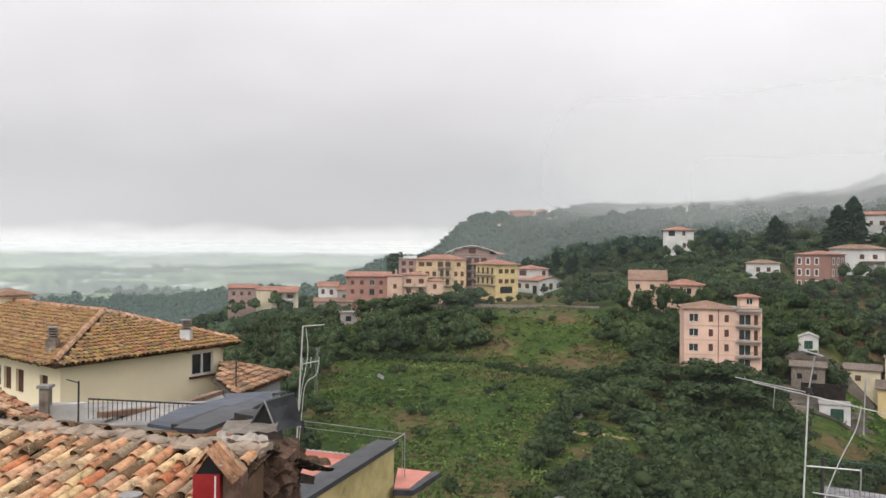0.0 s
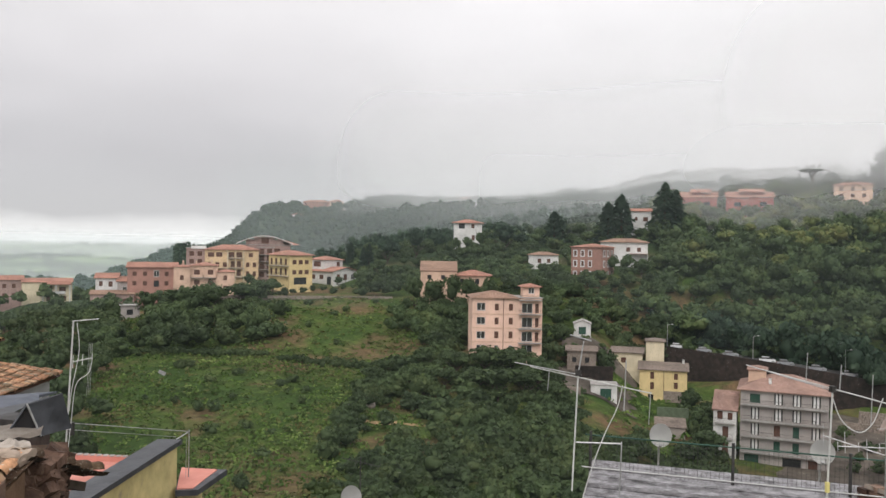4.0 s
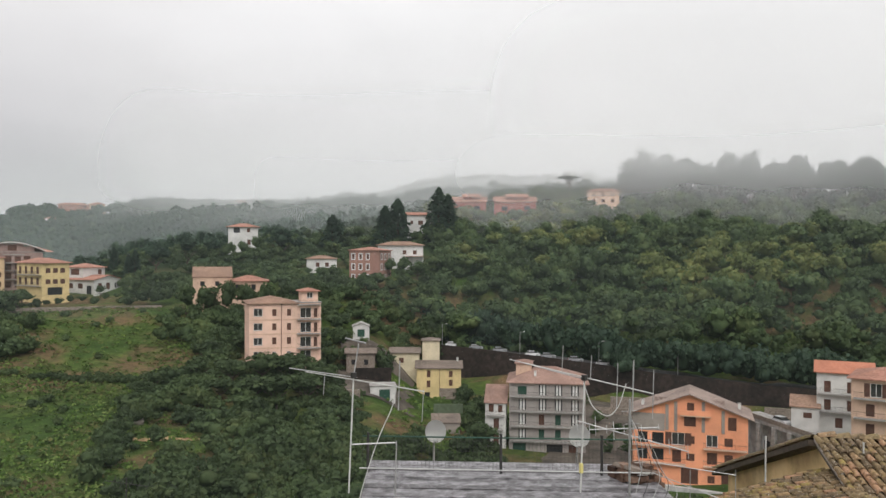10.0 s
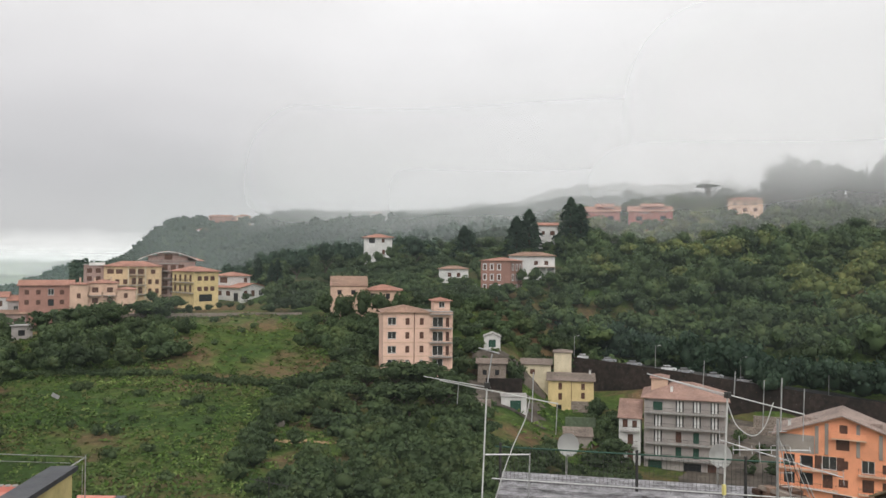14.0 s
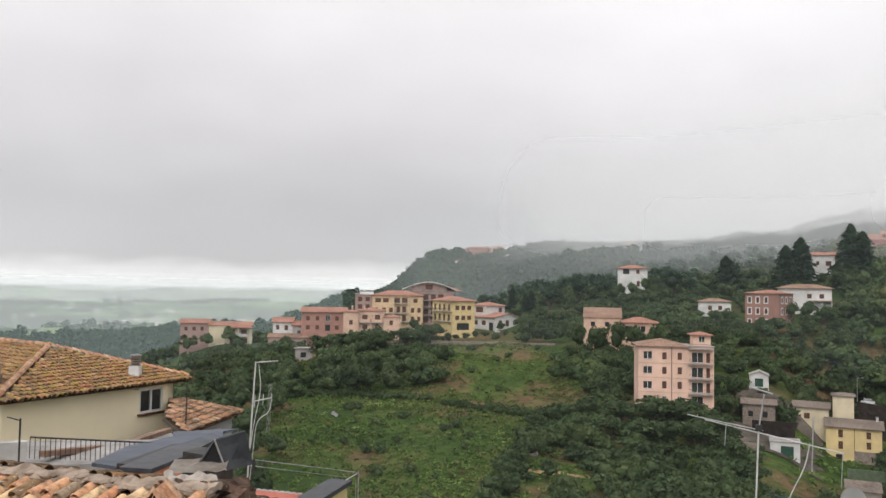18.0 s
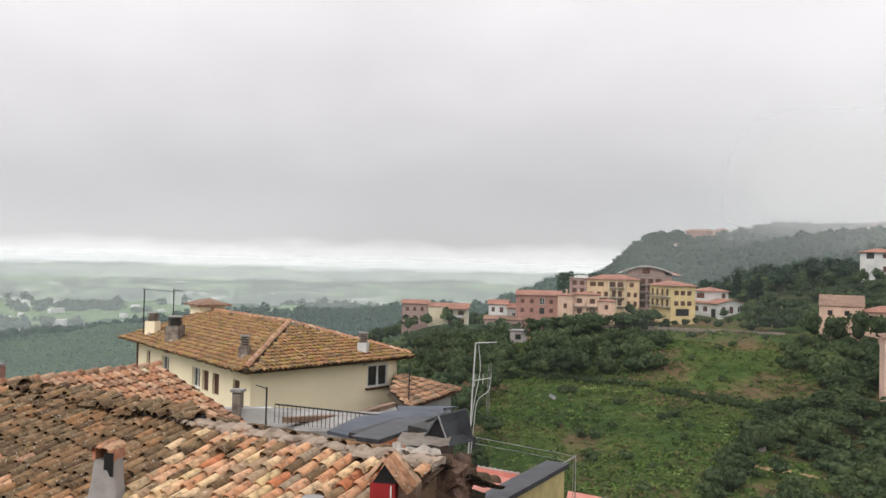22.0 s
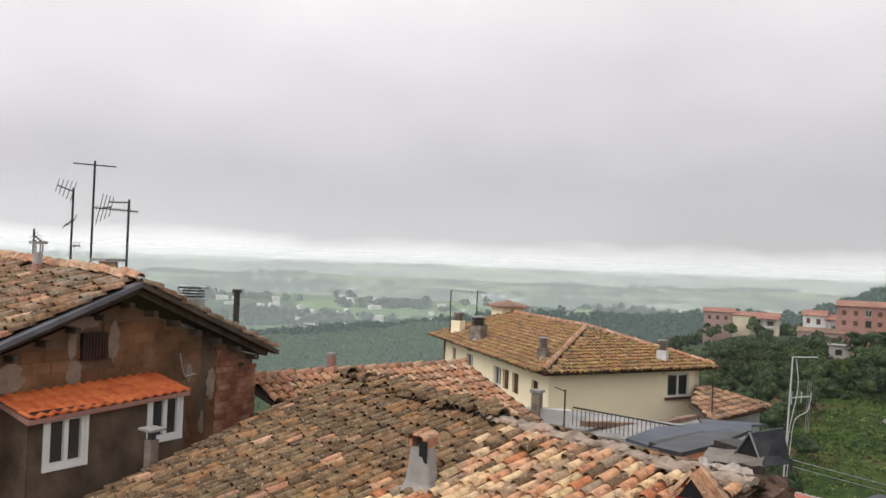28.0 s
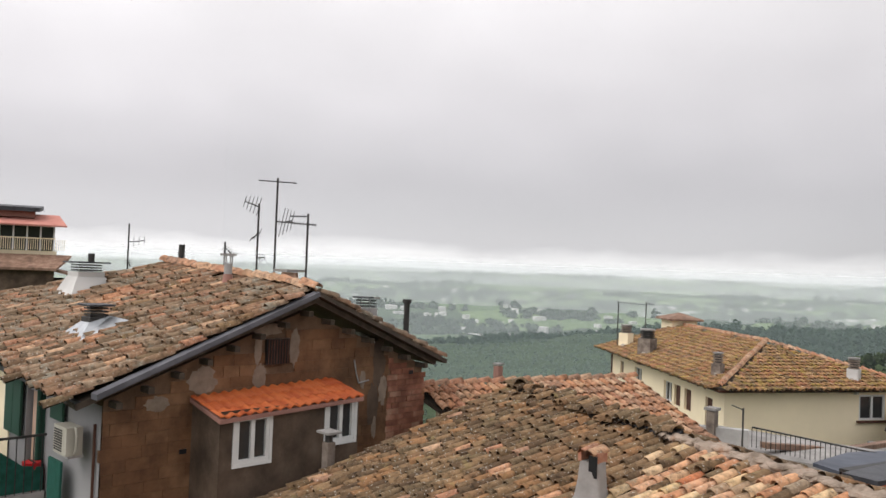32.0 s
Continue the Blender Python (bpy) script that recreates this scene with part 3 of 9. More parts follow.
def window(parent, face, x, z, w, h, kind):
    """One window, door or shutter in an opening of a facade."""
    m = face @ Matrix.Translation((x, 0.14, z))
    if kind == "d":
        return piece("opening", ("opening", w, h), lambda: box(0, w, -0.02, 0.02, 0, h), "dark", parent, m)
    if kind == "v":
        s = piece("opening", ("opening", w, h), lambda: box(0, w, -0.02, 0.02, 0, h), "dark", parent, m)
        for x0 in (0.17, 0.57):
            piece("leaf", ("leaf", w, h), lambda: box(0, w * 0.26, -0.07, -0.03, 0.02, h - 0.05), "frame", s, Matrix.Translation((x0 * w, 0, 0)))
        return s
    if kind in "kgGr":
        mat = {"k": "brown", "G": "green", "g": "green", "r": "brown"}[kind]
    if kind in "kG":
        s = piece("shutter", ("shutter", w / 2, h), shutter_mesh(w / 2 - 0.005, h), mat, parent, m)
        piece("shutter", ("shutter", w / 2, h), shutter_mesh(w / 2 - 0.005, h), mat, parent, m @ Matrix.Translation((w / 2, 0, 0)))
        return s
    if kind in "D":
        return piece("garage_door", ("garage_door", w, h), shutter_mesh(w, h), "brown", parent, m)
    f = piece("window", ("window", w, h), frame_mesh(w, h), "frame", parent, m)
    piece("pane", ("pane", w, h), lambda: box(0.06, w - 0.06, 0.032, 0.045, 0.06, h - 0.06), "glass", f, Matrix())
    piece("sill", ("sill", w), lambda: box(-0.08, w + 0.08, -0.22, -0.13, -0.07, -0.005), "concrete", f, Matrix())
    if kind in "gr":
        sw = w / 2
        for sx in (-sw - 0.03, w + 0.03):
            piece("shutter", ("shutter", sw, h), shutter_mesh(sw, h), mat, f, Matrix.Translation((sx, -0.165, 0)))
    return f


def roof_mesh(kind, w, d, h, over, pitch, t=0.18):
    """A closed roof slab over a w x d plan whose eaves are at height h."""
    bm = bmesh.new()
    s = math.tan(radians(pitch))
    x0, x1, y0, y1 = -over, w + over, -over, d + over
    e = h - over * s
    if kind == "hip":
        k = min(w, d) / 2 + over
        zr = e + k * s
        if w >= d:
            r = [(x0 + k, (y0 + y1) / 2, zr), (x1 - k, (y0 + y1) / 2, zr)]
        else:
            r = [((x0 + x1) / 2, y0 + k, zr), ((x0 + x1) / 2, y1 - k, zr)]
        c = [(x0, y0, e), (x1, y0, e), (x1, y1, e), (x0, y1, e)]
        if w >= d:
            polys = [(c[0], c[1], r[1], r[0]), (c[1], c[2], r[1]), (c[2], c[3], r[0], r[1]), (c[3], c[0], r[0])]
        else:
            polys = [(c[0], c[1], r[0]), (c[1], c[2], r[1], r[0]), (c[2], c[3], r[1]), (c[3], c[0], r[0], r[1])]
    elif kind == "gable_x":
        zr = e + (d / 2 + over) * s
        r = [(x0, d / 2, zr), (x1, d / 2, zr)]
        polys = [((x0, y0, e), (x1, y0, e), r[1], r[0]), ((x1, y1, e), (x0, y1, e), r[0], r[1])]
    elif kind == "gable_y":
        zr = e + (w / 2 + over) * s
        r = [(w / 2, y0, zr), (w / 2, y1, zr)]
        polys = [((x0, y1, e), (x0, y0, e), r[0], r[1]), ((x1, y0, e), (x1, y1, e), r[1], r[0])]
    elif kind == "shed":
        zr = e + (d + 2 * over) * s
        polys = [((x0, y0, e), (x1, y0, e), (x1, y1, zr), (x0, y1, zr))]
    else:
        polys = [((x0, y0, h), (x1, y0, h), (x1, y1, h), (x0, y1, h))]
    for p in polys:
        top = [bm.verts.new((a, b, c + t)) for a, b, c in p]
        bot = [bm.verts.new((a, b, c)) for a, b, c in p]
        bm.faces.new(top)
        bm.faces.new(bot[::-1])
        for i in range(len(p)):
            j = (i + 1) % len(p)
            bm.faces.new((bot[i], bot[j], top[j], top[i]))
    return bm


def house(name, label, x, y, z, yaw, w, d, h, wall, roof="hip", roofmat="roof", front=(), right=(), left=(), over=0.5, pitch=18, group=""):
    """A house whose near left corner at the ground is x, y, z; its front runs along local x and looks to -y."""
    e = empty(name, pose(x, y, z, 0, 0, yaw), label, "house", group)
    ends = [e.matrix_basis @ Vector(p) for p in ((0, 0, 0), (w, 0, 0), (w, d, 0), (0, d, 0))]
    az, rg = [math.degrees(math.atan2(p.x, p.y)) for p in ends], [math.hypot(p.x, p.y) for p in ends]
    HOUSES.append((min(az) - 0.5, max(az) + 0.5, min(rg) - 3, max(rg) + 2))
    faces = {"front": (Matrix(), w, front), "right": (pose(w, 0, 0, 0, 0, 90), d, right), "left": (pose(0, d, 0, 0, 0, -90), d, left), "back": (pose(w, d, 0, 0, 0, 180), w, ())}
    for key, (fm, fw, holes) in faces.items():
        bm = bmesh.new()
        facade(bm, fw, h, holes, fm)
        s = math.tan(radians(pitch))
        if (roof == "gable_y" and key in ("front", "back")) or (roof == "gable_x" and key in ("left", "right")):
            bm.faces.new([bm.verts.new(fm @ Vector(q)) for q in ((0, 0, h), (fw, 0, h), (fw / 2, 0, h + fw / 2 * s))])
        part("wall", bm, wall, e)
        for o in holes:
            window(e, fm, *o)
    rf = part("roof", roof_mesh(roof, w, d, h, over, pitch), roofmat, e)
    return e


def grid(xs, zs, w, h, kind):
    return [(x, z, w, h, kind) for z in zs for x in xs]


def balcony(parent, x, z, w, deep=1.1, face=None, solid=None, slabmat="concrete"):
    """A slab with an iron rail, on the front."""
    f = face or Matrix()
    bm = box(x, x + w, -deep, -0.004, z - 0.18, z, m=f)
    b = part("balcony", bm, slabmat, parent)
    bm = bmesh.new()
    if solid:
        add_box(bm, x, x + w, -deep, -deep + 0.1, z, z + 0.9, m=f)
    else:
        add_box(bm, x, x + w, -deep, -deep + 0.05, z + 0.95, z + 1.0, m=f)
        for i in range(int(w / 0.22) + 1):
            add_box(bm, x + i * 0.22, x + i * 0.22 + 0.025, -deep + 0.01, -deep + 0.035, z, z + 0.96, m=f)
        for xx in (x, x + w - 0.03):
            add_box(bm, xx, xx + 0.03, -deep + 0.05, 0, z + 0.95, z + 1.0, m=f)
    part("railing", bm, solid or "iron", b)
    return b


def chimney(parent, x, y, z, h=1.2, w=0.5, mat="white"):
    c = part("chimney", box(x - w / 2, x + w / 2, y - w / 2, y + w / 2, z, z + h), mat, parent)
    part("cap", box(x - w * 0.65, x + w * 0.65, y - w * 0.65, y + w * 0.65, z + h + 0.12, z + h + 0.2), "concrete", c)
    for dx in (-0.4, 0.3):
        for dy in (-0.4, 0.3):
            part("cap_post", box(x + dx * w, x + dx * w + 0.08, y + dy * w, y + dy * w + 0.08, z + h, z + h + 0.12), mat, c)
    return c


# -- the pink block on the opposite slope, with a balcony wing and a rooftop room
e = house("apartment_house", "tall pink plastered house with balconies and a rooftop room", 51.8, 172.6, -24.6, -11.7, 10.3, 11, 13.0, "pink", "hip", "roofbrown",
          front=[(1.0, 10.2, 1.9, 1.7, "w"), *grid([1.0], [0.9, 3.9, 7.1], 1.9, 1.6, "w"), *grid([5.0, 8.2], [4.0, 7.1, 10.2], 0.9, 1.5, "k"), *grid([5.0, 8.2], [0.9], 0.9, 1.5, "w")], pitch=14)
part("drainpipe", box(6.9, 7.02, -0.12, -0.01, 0, 12.8), "brown", e)
for z in (3.1, 6.2, 9.3):
    part("string_course", box(0, 10.3, -0.06, -0.002, z, z + 0.2), "salmon", e)
part("plinth", box(-0.05, 10.35, -0.1, -0.003, -3, 0.3), "stone", e)
e2 = house("apartment_house_wing", "pink balcony wing with a small hipped rooftop room", 61.9, 170.5, -24.6, -11.7, 5.4, 9, 13.0, "pink", "flat", "concrete",
           front=[(0.8, 0.9, 2.4, 1.6, "w"), *grid([0.8], [3.3, 6.5, 9.7], 2.4, 2.2, "w"), *grid([3.8], [3.3, 6.5, 9.7], 0.8, 2.1, "k")], over=0.15)
for z in (3.1, 6.3, 9.5, 12.7):
    balcony(e2, 0.1, z, 5.2)
for z in (0.9, 4.0, 7.2, 10.4):
    part("post", box(5.0, 5.2, -1.0, -0.8, z - 1.2, z + 2.0), "pink", e2)
e3 = house("rooftop_room", "small pink rooftop room with a hipped tile roof", 63.4, 171.6, -11.4, -11.7, 3.7, 4.2, 2.4, "pink", "hip", "roof", front=[(1.2, 0.8, 1.3, 1.3, "w")], over=0.6, pitch=15)

# -- the long grey block and the narrow white house beside it
zs = [1.0, 4.0, 7.1, 10.2, 13.0]
fr = [*grid([6.0, 9.3, 12.7], [3.3], 1.1, 2.1, "G"), *grid([1.9], [3.3], 1.5, 2.1, "v"),
      *grid([1.9, 12.5], [6.3], 1.5, 2.2, "v"), (6.0, 6.3, 1.1, 2.1, "k"), (9.3, 6.3, 1.1, 2.1, "G"),
      *grid([1.9, 6.0, 9.2, 12.5], [9.3], 1.5, 2.2, "v"), *grid([6.0, 9.2, 12.5], [12.3], 1.5, 2.1, "v"), (1.7, 12.4, 1.8, 1.7, "G"),
      (0.8, 0.2, 2.6, 2.3, "G"), (7.6, 0.2, 3.2, 2.2, "d"), (12.0, 0.2, 1.6, 2.2, "k")]
e = house("apartment_block", "grey five-storey block with rows of balconies and shutters", 94.7, 135.4, -41.5, -37.6, 15.4, 12, 15.0, "grey", "hip", "rooffaded", front=fr, left=grid([3, 7], [3.3, 6.3, 9.3], 1.0, 1.6, "k"), pitch=21, over=0.7)
for z in (3.1, 6.1, 9.1, 12.1):
    balcony(e, 0.3, z, 14.9)
part("rooftop_room", box(1.2, 4.4, 4, 8, 15.6, 18.2), "salmon", e)
part("rooftop_room_roof", roof_mesh("hip", 3.2, 4, 0, 0.35, 16), "rooffaded", e, m=Matrix.Translation((1.2, 4, 18.2)))
chimney(e, 5.2, 2.0, 15.9, 0.9)
e = house("narrow_house", "narrow white house with a steep brown roof and two small balconies", 90.7, 138.2, -41.5, -37.6, 4.2, 5.5, 10.6, "white", "shed", "rooffaded",
          front=[(0.7, 8.7, 1.0, 1.6, "k"), (2.6, 8.7, 0.9, 1.4, "k"), (1.7, 5.3, 1.1, 2.1, "k"), (1.7, 2.2, 1.1, 2.1, "k")], pitch=25, over=0.3)
balcony(e, 0.3, 8.1, 3.7, 0.8)
balcony(e, 0.5, 5.2, 3.2, 0.8)

# -- the orange house with its broad gable
fr = [(2.0, 10.9, 1.4, 1.4, "k"), (0.9, 6.9, 1.7, 2.0, "d"), (3.4, 6.9, 2.0, 2.0, "d"), (0.9, 4.0, 1.7, 1.9, "d"), (3.4, 4.0, 2.0, 2.0, "d"),
      (6.8, 6.9, 2.2, 2.2, "r"), (6.9, 3.8, 1.5, 2.2, "k"), (9.3, 7.2, 1.4, 1.4, "k"), (9.3, 4.2, 1.4, 1.3, "k"), (8.9, 10.3, 2.0, 2.0, "k"), (9.5, 13.0, 1.1, 1.6, "k"),
      (12.7, 6.9, 1.9, 2.1, "w"), (12.8, 3.8, 1.7, 2.1, "k"), (15.7, 7.1, 1.4, 1.5, "k"), (15.7, 4.2, 1.4, 1.5, "k"), (16.3, 10.0, 1.4, 2.3, "k"),
      (0.9, 0.9, 1.2, 1.3, "k"), (3.2, 0.9, 1.2, 1.3, "k"), (8.4, 0.1, 2.9, 2.8, "D"), (12.9, 0.5, 1.2, 1.3, "k"), (15.2, 0.1, 3.2, 2.6, "D")]
e = house("orange_house", "bright orange house with a broad gable, balconies and brown shutters", 103.4, 108.9, -41.2, -47.6, 19.6, 9, 12.4, "orange", "gable_y", "roofpale",
          front=[o for o in fr if o[1] + o[3] < 12.39], right=grid([2, 6], [4, 7], 1.2, 1.4, "k"), over=1.0, pitch=20.5)
part("attic_shutter", box(9.4, 10.6, -0.05, -0.003, 12.9, 14.5), "brown", e)
part("grey_render_panel", box(0.0, 5.6, -0.03, -0.004, 9.2, 12.3), "cementgrey", e)
for x, z1 in ((5.7, 14.0), (7.2, 14.6), (11.9, 14.8), (15.2, 13.4)):
    part("pilaster", box(x, x + 0.55, -0.14, -0.004, 9.4, z1), "cementgrey", e)
for x, w, z in ((0.2, 9.0, 3.6), (0.2, 9.0, 6.7), (12.2, 7.2, 3.6), (12.2, 7.2, 6.7), (8.2, 5.2, 12.4)):
    balcony(e, x, z, w, 1.0, solid=None if z < 12 else "orange", slabmat="salmon")
for x, y in ((5.0, 4.5), (14.5, 4.0)):
    part("roof_vent", box(x - 1.3, x + 1.3, y - 2, y + 0.6, 14.1, 14.85), "roofpale", e)
chimney(e, 1.6, 3, 12.6, 1.4)
chimney(e, 18.4, 5, 12.6, 1.3)

# -- the yellow house by the road with its white tower and low wing
e = house("yellow_house", "yellow two-storey house with a brown tile roof", 95.2, 176.1, -37.2, -29.8, 11.0, 9, 8.2, "yellow", "gable_x", "roofgrey",
          front=[*grid([2.5], [3.4, 5.9], 0.9, 1.7, "k"), *grid([8.0], [3.8, 6.0], 0.9, 1.5, "k"), (2.0, 0.2, 1.3, 2.0, "d"), (7.7, 0.1, 1.8, 2.4, "k")], pitch=15)
part("stone_base", box(5.6, 11.03, -0.08, -0.004, -3, 3.2), "stone", e)
part("drainpipe", box(5.6, 5.7, -0.12, -0.085, 3.2, 8.0), "brown", e)
chimney(e, 10.2, 4, 9.2, 1.0)
house("tower_house", "pale upper room with a flat-pitched tile roof", 99.8, 181.6, -31.0, -29.8, 4.4, 5, 8.0, "paleyellow", "hip", "roofgrey", over=0.35, pitch=12)
house("low_wing", "low pale yellow wing with one window", 91.6, 183.6, -31.0, -29.8, 7.3, 7, 5.2, "paleyellow", "gable_x", "roofgrey", front=[(2.2, 2.6, 1.2, 1.3, "k")], pitch=14)
house("stone_house", "small grey stone house with a tile roof", 77.6, 179.1, -29.9, -24, 6.8, 6, 5.3, "stone", "gable_x", "roofgrey", front=[(1.2, 2.5, 1.0, 1.2, "d"), (4.2, 2.4, 1.0, 1.3, "d")], pitch=14)
house("garage", "white garage with a dark green door", 76.0, 162.2, -33.3, -24, 5.6, 5, 3.3, "white", "flat", "concrete", front=[(2.0, 0.1, 2.4, 2.5, "G")], over=0.15)
house("low_shed", "low dark shed with a rusty brown roof", 84.9, 149.9, -38.9, -28, 5.9, 4, 2.2, "cementgrey", "shed", "roofgrey", front=[(1.0, 0.2, 1.2, 1.5, "d")], over=0.25, pitch=14)
house("shed", "small whitewashed shed with a gabled roof", 83.0, 187.7, -21.9, -24, 4.2, 5, 2.7, "white", "gable_y", "concrete", front=[(1.2, 0.1, 1.8, 1.9, "G")], over=0.2, pitch=22)

# -- houses up the slope
e = house("brick_villa", "square red brick house with pale-framed windows", 105.0, 240.4, -10.6, -52, 10.6, 9.0, 10.8, "brickred", "hip", "roof",
          front=[*grid([1.0, 3.6, 6.2], [1.3, 4.7, 8.0], 0.9, 1.6, "k")], right=grid([1.5, 4.2, 7.0], [1.3, 4.7, 8.0], 0.9, 1.6, "k"), pitch=12, over=0.4)
for fm, xs in ((Matrix(), (1.0, 3.6, 6.2)), (pose(10.6, 0, 0, 0, 0, 90), (1.5, 4.2, 7.0))):
    for x in xs:
        for z in (1.3, 4.7, 8.0):
            surround = bmesh.new()
            for b0 in ((x - 0.28, x - 0.003, z - 0.3, z + 1.9), (x + 0.903, x + 1.18, z - 0.3, z + 1.9), (x - 0.003, x + 0.903, z + 1.603, z + 1.9), (x - 0.003, x + 0.903, z - 0.3, z - 0.003)):
                add_box(surround, b0[0], b0[1], -0.05, -0.004, b0[2], b0[3], m=fm)
            part("window_surround", surround, "white", e)
e = house("white_villa", "white house with a wide hipped roof behind the brick house", 119.5, 249.5, -4.5, -27, 15.5, 9, 6.6, "white", "hip", "roofbrown", front=grid([8.5, 12], [3.4], 1.3, 1.4, "k"), pitch=14, over=0.7)
part("porch_roof", box(9.5, 15.6, -2.4, -0.01, 2.6, 2.8), "roofbrown", e)
for x in (9.7, 12.5, 15.3):
    part("porch_post", box(x, x + 0.2, -2.3, -2.1, -1, 2.6), "white", e)
house("low_white_house", "low white house with a flat-pitched roof", 94.4, 251.0, -6.2, -21, 9.8, 7, 3.6, "white", "hip", "roofbrown", front=grid([3, 6], [0.9], 1.2, 1.4, "k"), pitch=14)
house("villa", "white two-storey villa with a terracotta hipped roof", 84.4, 309.0, 1.2, -16, 11.2, 9, 8.0, "white", "hip", "roof", front=[(2, 5.6, 2.4, 2.0, "d"), (7, 5.8, 1.2, 1.6, "k"), (7.2, 1, 1.2, 2.0, "k")], pitch=15, over=0.8)
house("cottage", "white house with a red tile roof among tall conifers", 143.9, 275.0, 7.0, -28, 7.4, 7, 7.0, "white", "gable_x", "roof", front=[(4.5, 3.2, 1.8, 1.6, "k"), (1.5, 3.4, 1, 1.4, "k")], pitch=16)
for k, (x, y, z, w) in enumerate(((174.6, 292.0, 12.6, 14.2), (189.2, 282.0, 12.6, 17.5))):
    e = house("terraced_house", "dark red house with stepped pale roofs", x, y, z, -33, w, 10, 8.4, "deepred", "shed", "roof", front=[(2, 1.0, 3.4, 2.2, "d"), (w - 5.5, 1.0, 3.2, 2.0, "d"), (3, 4.6, 2.5, 1.8, "d"), (w - 5.0, 4.8, 2.5, 1.8, "d")], pitch=14, group="red hillside houses")
    part("upper_roof", roof_mesh("shed", w * 0.5, 6, 0, 0.5, 13), "roof", e, m=Matrix.Translation((w * 0.3, 3, 10.6)))
    part("upper_wall", box(w * 0.32, w * 0.78, 3.6, 8.6, 8.4, 10.9), "deepred", e)
e = house("hill_house", "pale peach house seen through mist", 229.0, 269.5, 20.6, -41, 13.6, 8, 5.8, "salmon", "hip", "roof", front=grid([2, 6, 10], [0.8, 3.4], 1.4, 1.4, "k"), pitch=14)
e = house("low_farmhouse", "low cream house with a flat-roofed part", 52.8, 229.2, -18.4, -14, 10.6, 8, 10.8, "salmon", "shed", "roofbrown", front=grid([2, 6], [8.4], 1.2, 1.3, "d"), over=0.2)
house("red_roofed_house", "cream house with a wide red hipped roof", 62.2, 226.0, -18.4, -17, 10.4, 9, 9.8, "salmon", "hip", "roof", front=grid([1.6, 6], [7.2], 1.2, 1.6, "d"), pitch=16, over=0.6)

# -- the hamlet on the ridge
e = house("white_farmhouse", "white house with a red gabled roof and an upper storey", 32.2, 270.3, -14.8, 35, 11.2, 15.6, 5.4, "white", "gable_y", "roof",
          front=[(1.6, 2.4, 1.6, 2.0, "k"), (4.8, 2.4, 1.6, 2.0, "k"), (8.2, 2.6, 1.9, 1.8, "w")], left=[(1.5, 2.6, 2.2, 1.6, "k"), (4.4, 2.6, 2.2, 1.6, "k"), (8.6, 2.6, 2.2, 1.6, "k"), (12.4, 0.6, 2.2, 3.0, "d")], pitch=13, over=0.6)
part("upper_storey", box(1.5, 10.2, 6.5, 14.5, 5.2, 9.2), "white", e)
part("upper_roof", roof_mesh("hip", 8.7, 8.0, 0, 0.5, 15), "roof", e, m=Matrix.Translation((1.5, 6.5, 9.2)))
part("upper_window", box(1.43, 1.496, 8.0, 11.6, 6.8, 8.6), "brown", e)
part("upper_window", box(7.4, 8.8, 6.43, 6.496, 6.9, 8.5), "brown", e)
part("terrace_wall", box(-2.2, 11.0, -2.6, -2.3, -3.0, 1.0), "white", e)
for x in (-2.0, 2.3, 6.6, 10.6):
    part("terrace_post", box(x, x + 0.25, -2.58, -2.33, 1.0, 1.7), "white", e)
e = house("yellow_apartment_house", "yellow house with a wide red hipped roof and side balconies", 17.0, 257.6, -13.6, 25, 8.2, 14, 9.8, "yellow", "hip", "roof",
          front=[*grid([1.0, 3.2, 5.4], [3.6, 6.8], 1.5, 1.4, "k"), (1.6, 0.4, 4.5, 2.2, "d")], left=grid([1.0, 4.2, 7.4, 10.6], [3.3, 6.5], 1.6, 2.1, "k"), pitch=16, over=0.7)
for z in (3.1, 6.3):
    balcony(e, 0.5, z, 13.0, 1.2, face=pose(0, 14, 0, 0, 0, -90))
e = house("ochre_apartment_block", "long ochre apartment block with deep balconies", -9.4, 280.2, -13.5, 1, 17.5, 11, 10.9, "ochre", "hip", "roof",
          front=[*grid([1.0, 3.4, 5.8], [2.0, 5.0], 1.3, 1.6, "k"), *grid([8.4, 10.4], [2.0, 5.0], 1.3, 2.0, "k"), *grid([13.4, 15.6], [2.0, 5.0], 1.1, 1.6, "k"), *grid([1.0, 3.6], [8.4], 2.0, 1.5, "k"), *grid([7.6, 10.2], [8.3], 1.9, 1.7, "k"), (14.2, 8.4, 1.4, 1.4, "k")], pitch=15)
for z in (1.8, 4.8, 8.1):
    balcony(e, 7.4, z, 5.2)
for x in (7.2, 9.8, 12.4):
    part("pilaster", box(x, x + 0.3, -1.1, -0.8, 0, 10.8), "paleyellow", e)
part("balcony", box(0.4, 6.9, -1.0, -0.004, 4.55, 4.7), "concrete", e)
e = house("grey_block", "grey block with a pale parapet round its flat roof", -15.6, 285.0, -13.5, 1, 6.2, 10, 11.2, "mauve", "flat", "concrete", front=grid([1, 3.6], [3, 6, 8.6], 1.5, 1.5, "k"), over=0.3)
part("parapet", box(1.6, 6.4, -0.32, -0.26, 11.0, 12.0), "frame", e)
e = house("arched_roof_house", "tall dull mauve house under a shallow curved roof", 1.6, 301.0, -13.0, -1, 18.4, 10, 12.0, "mauve", "flat", "concrete", front=grid([2.5, 7.5, 12.5], [8.9], 2.2, 1.9, "k"), over=0.2)


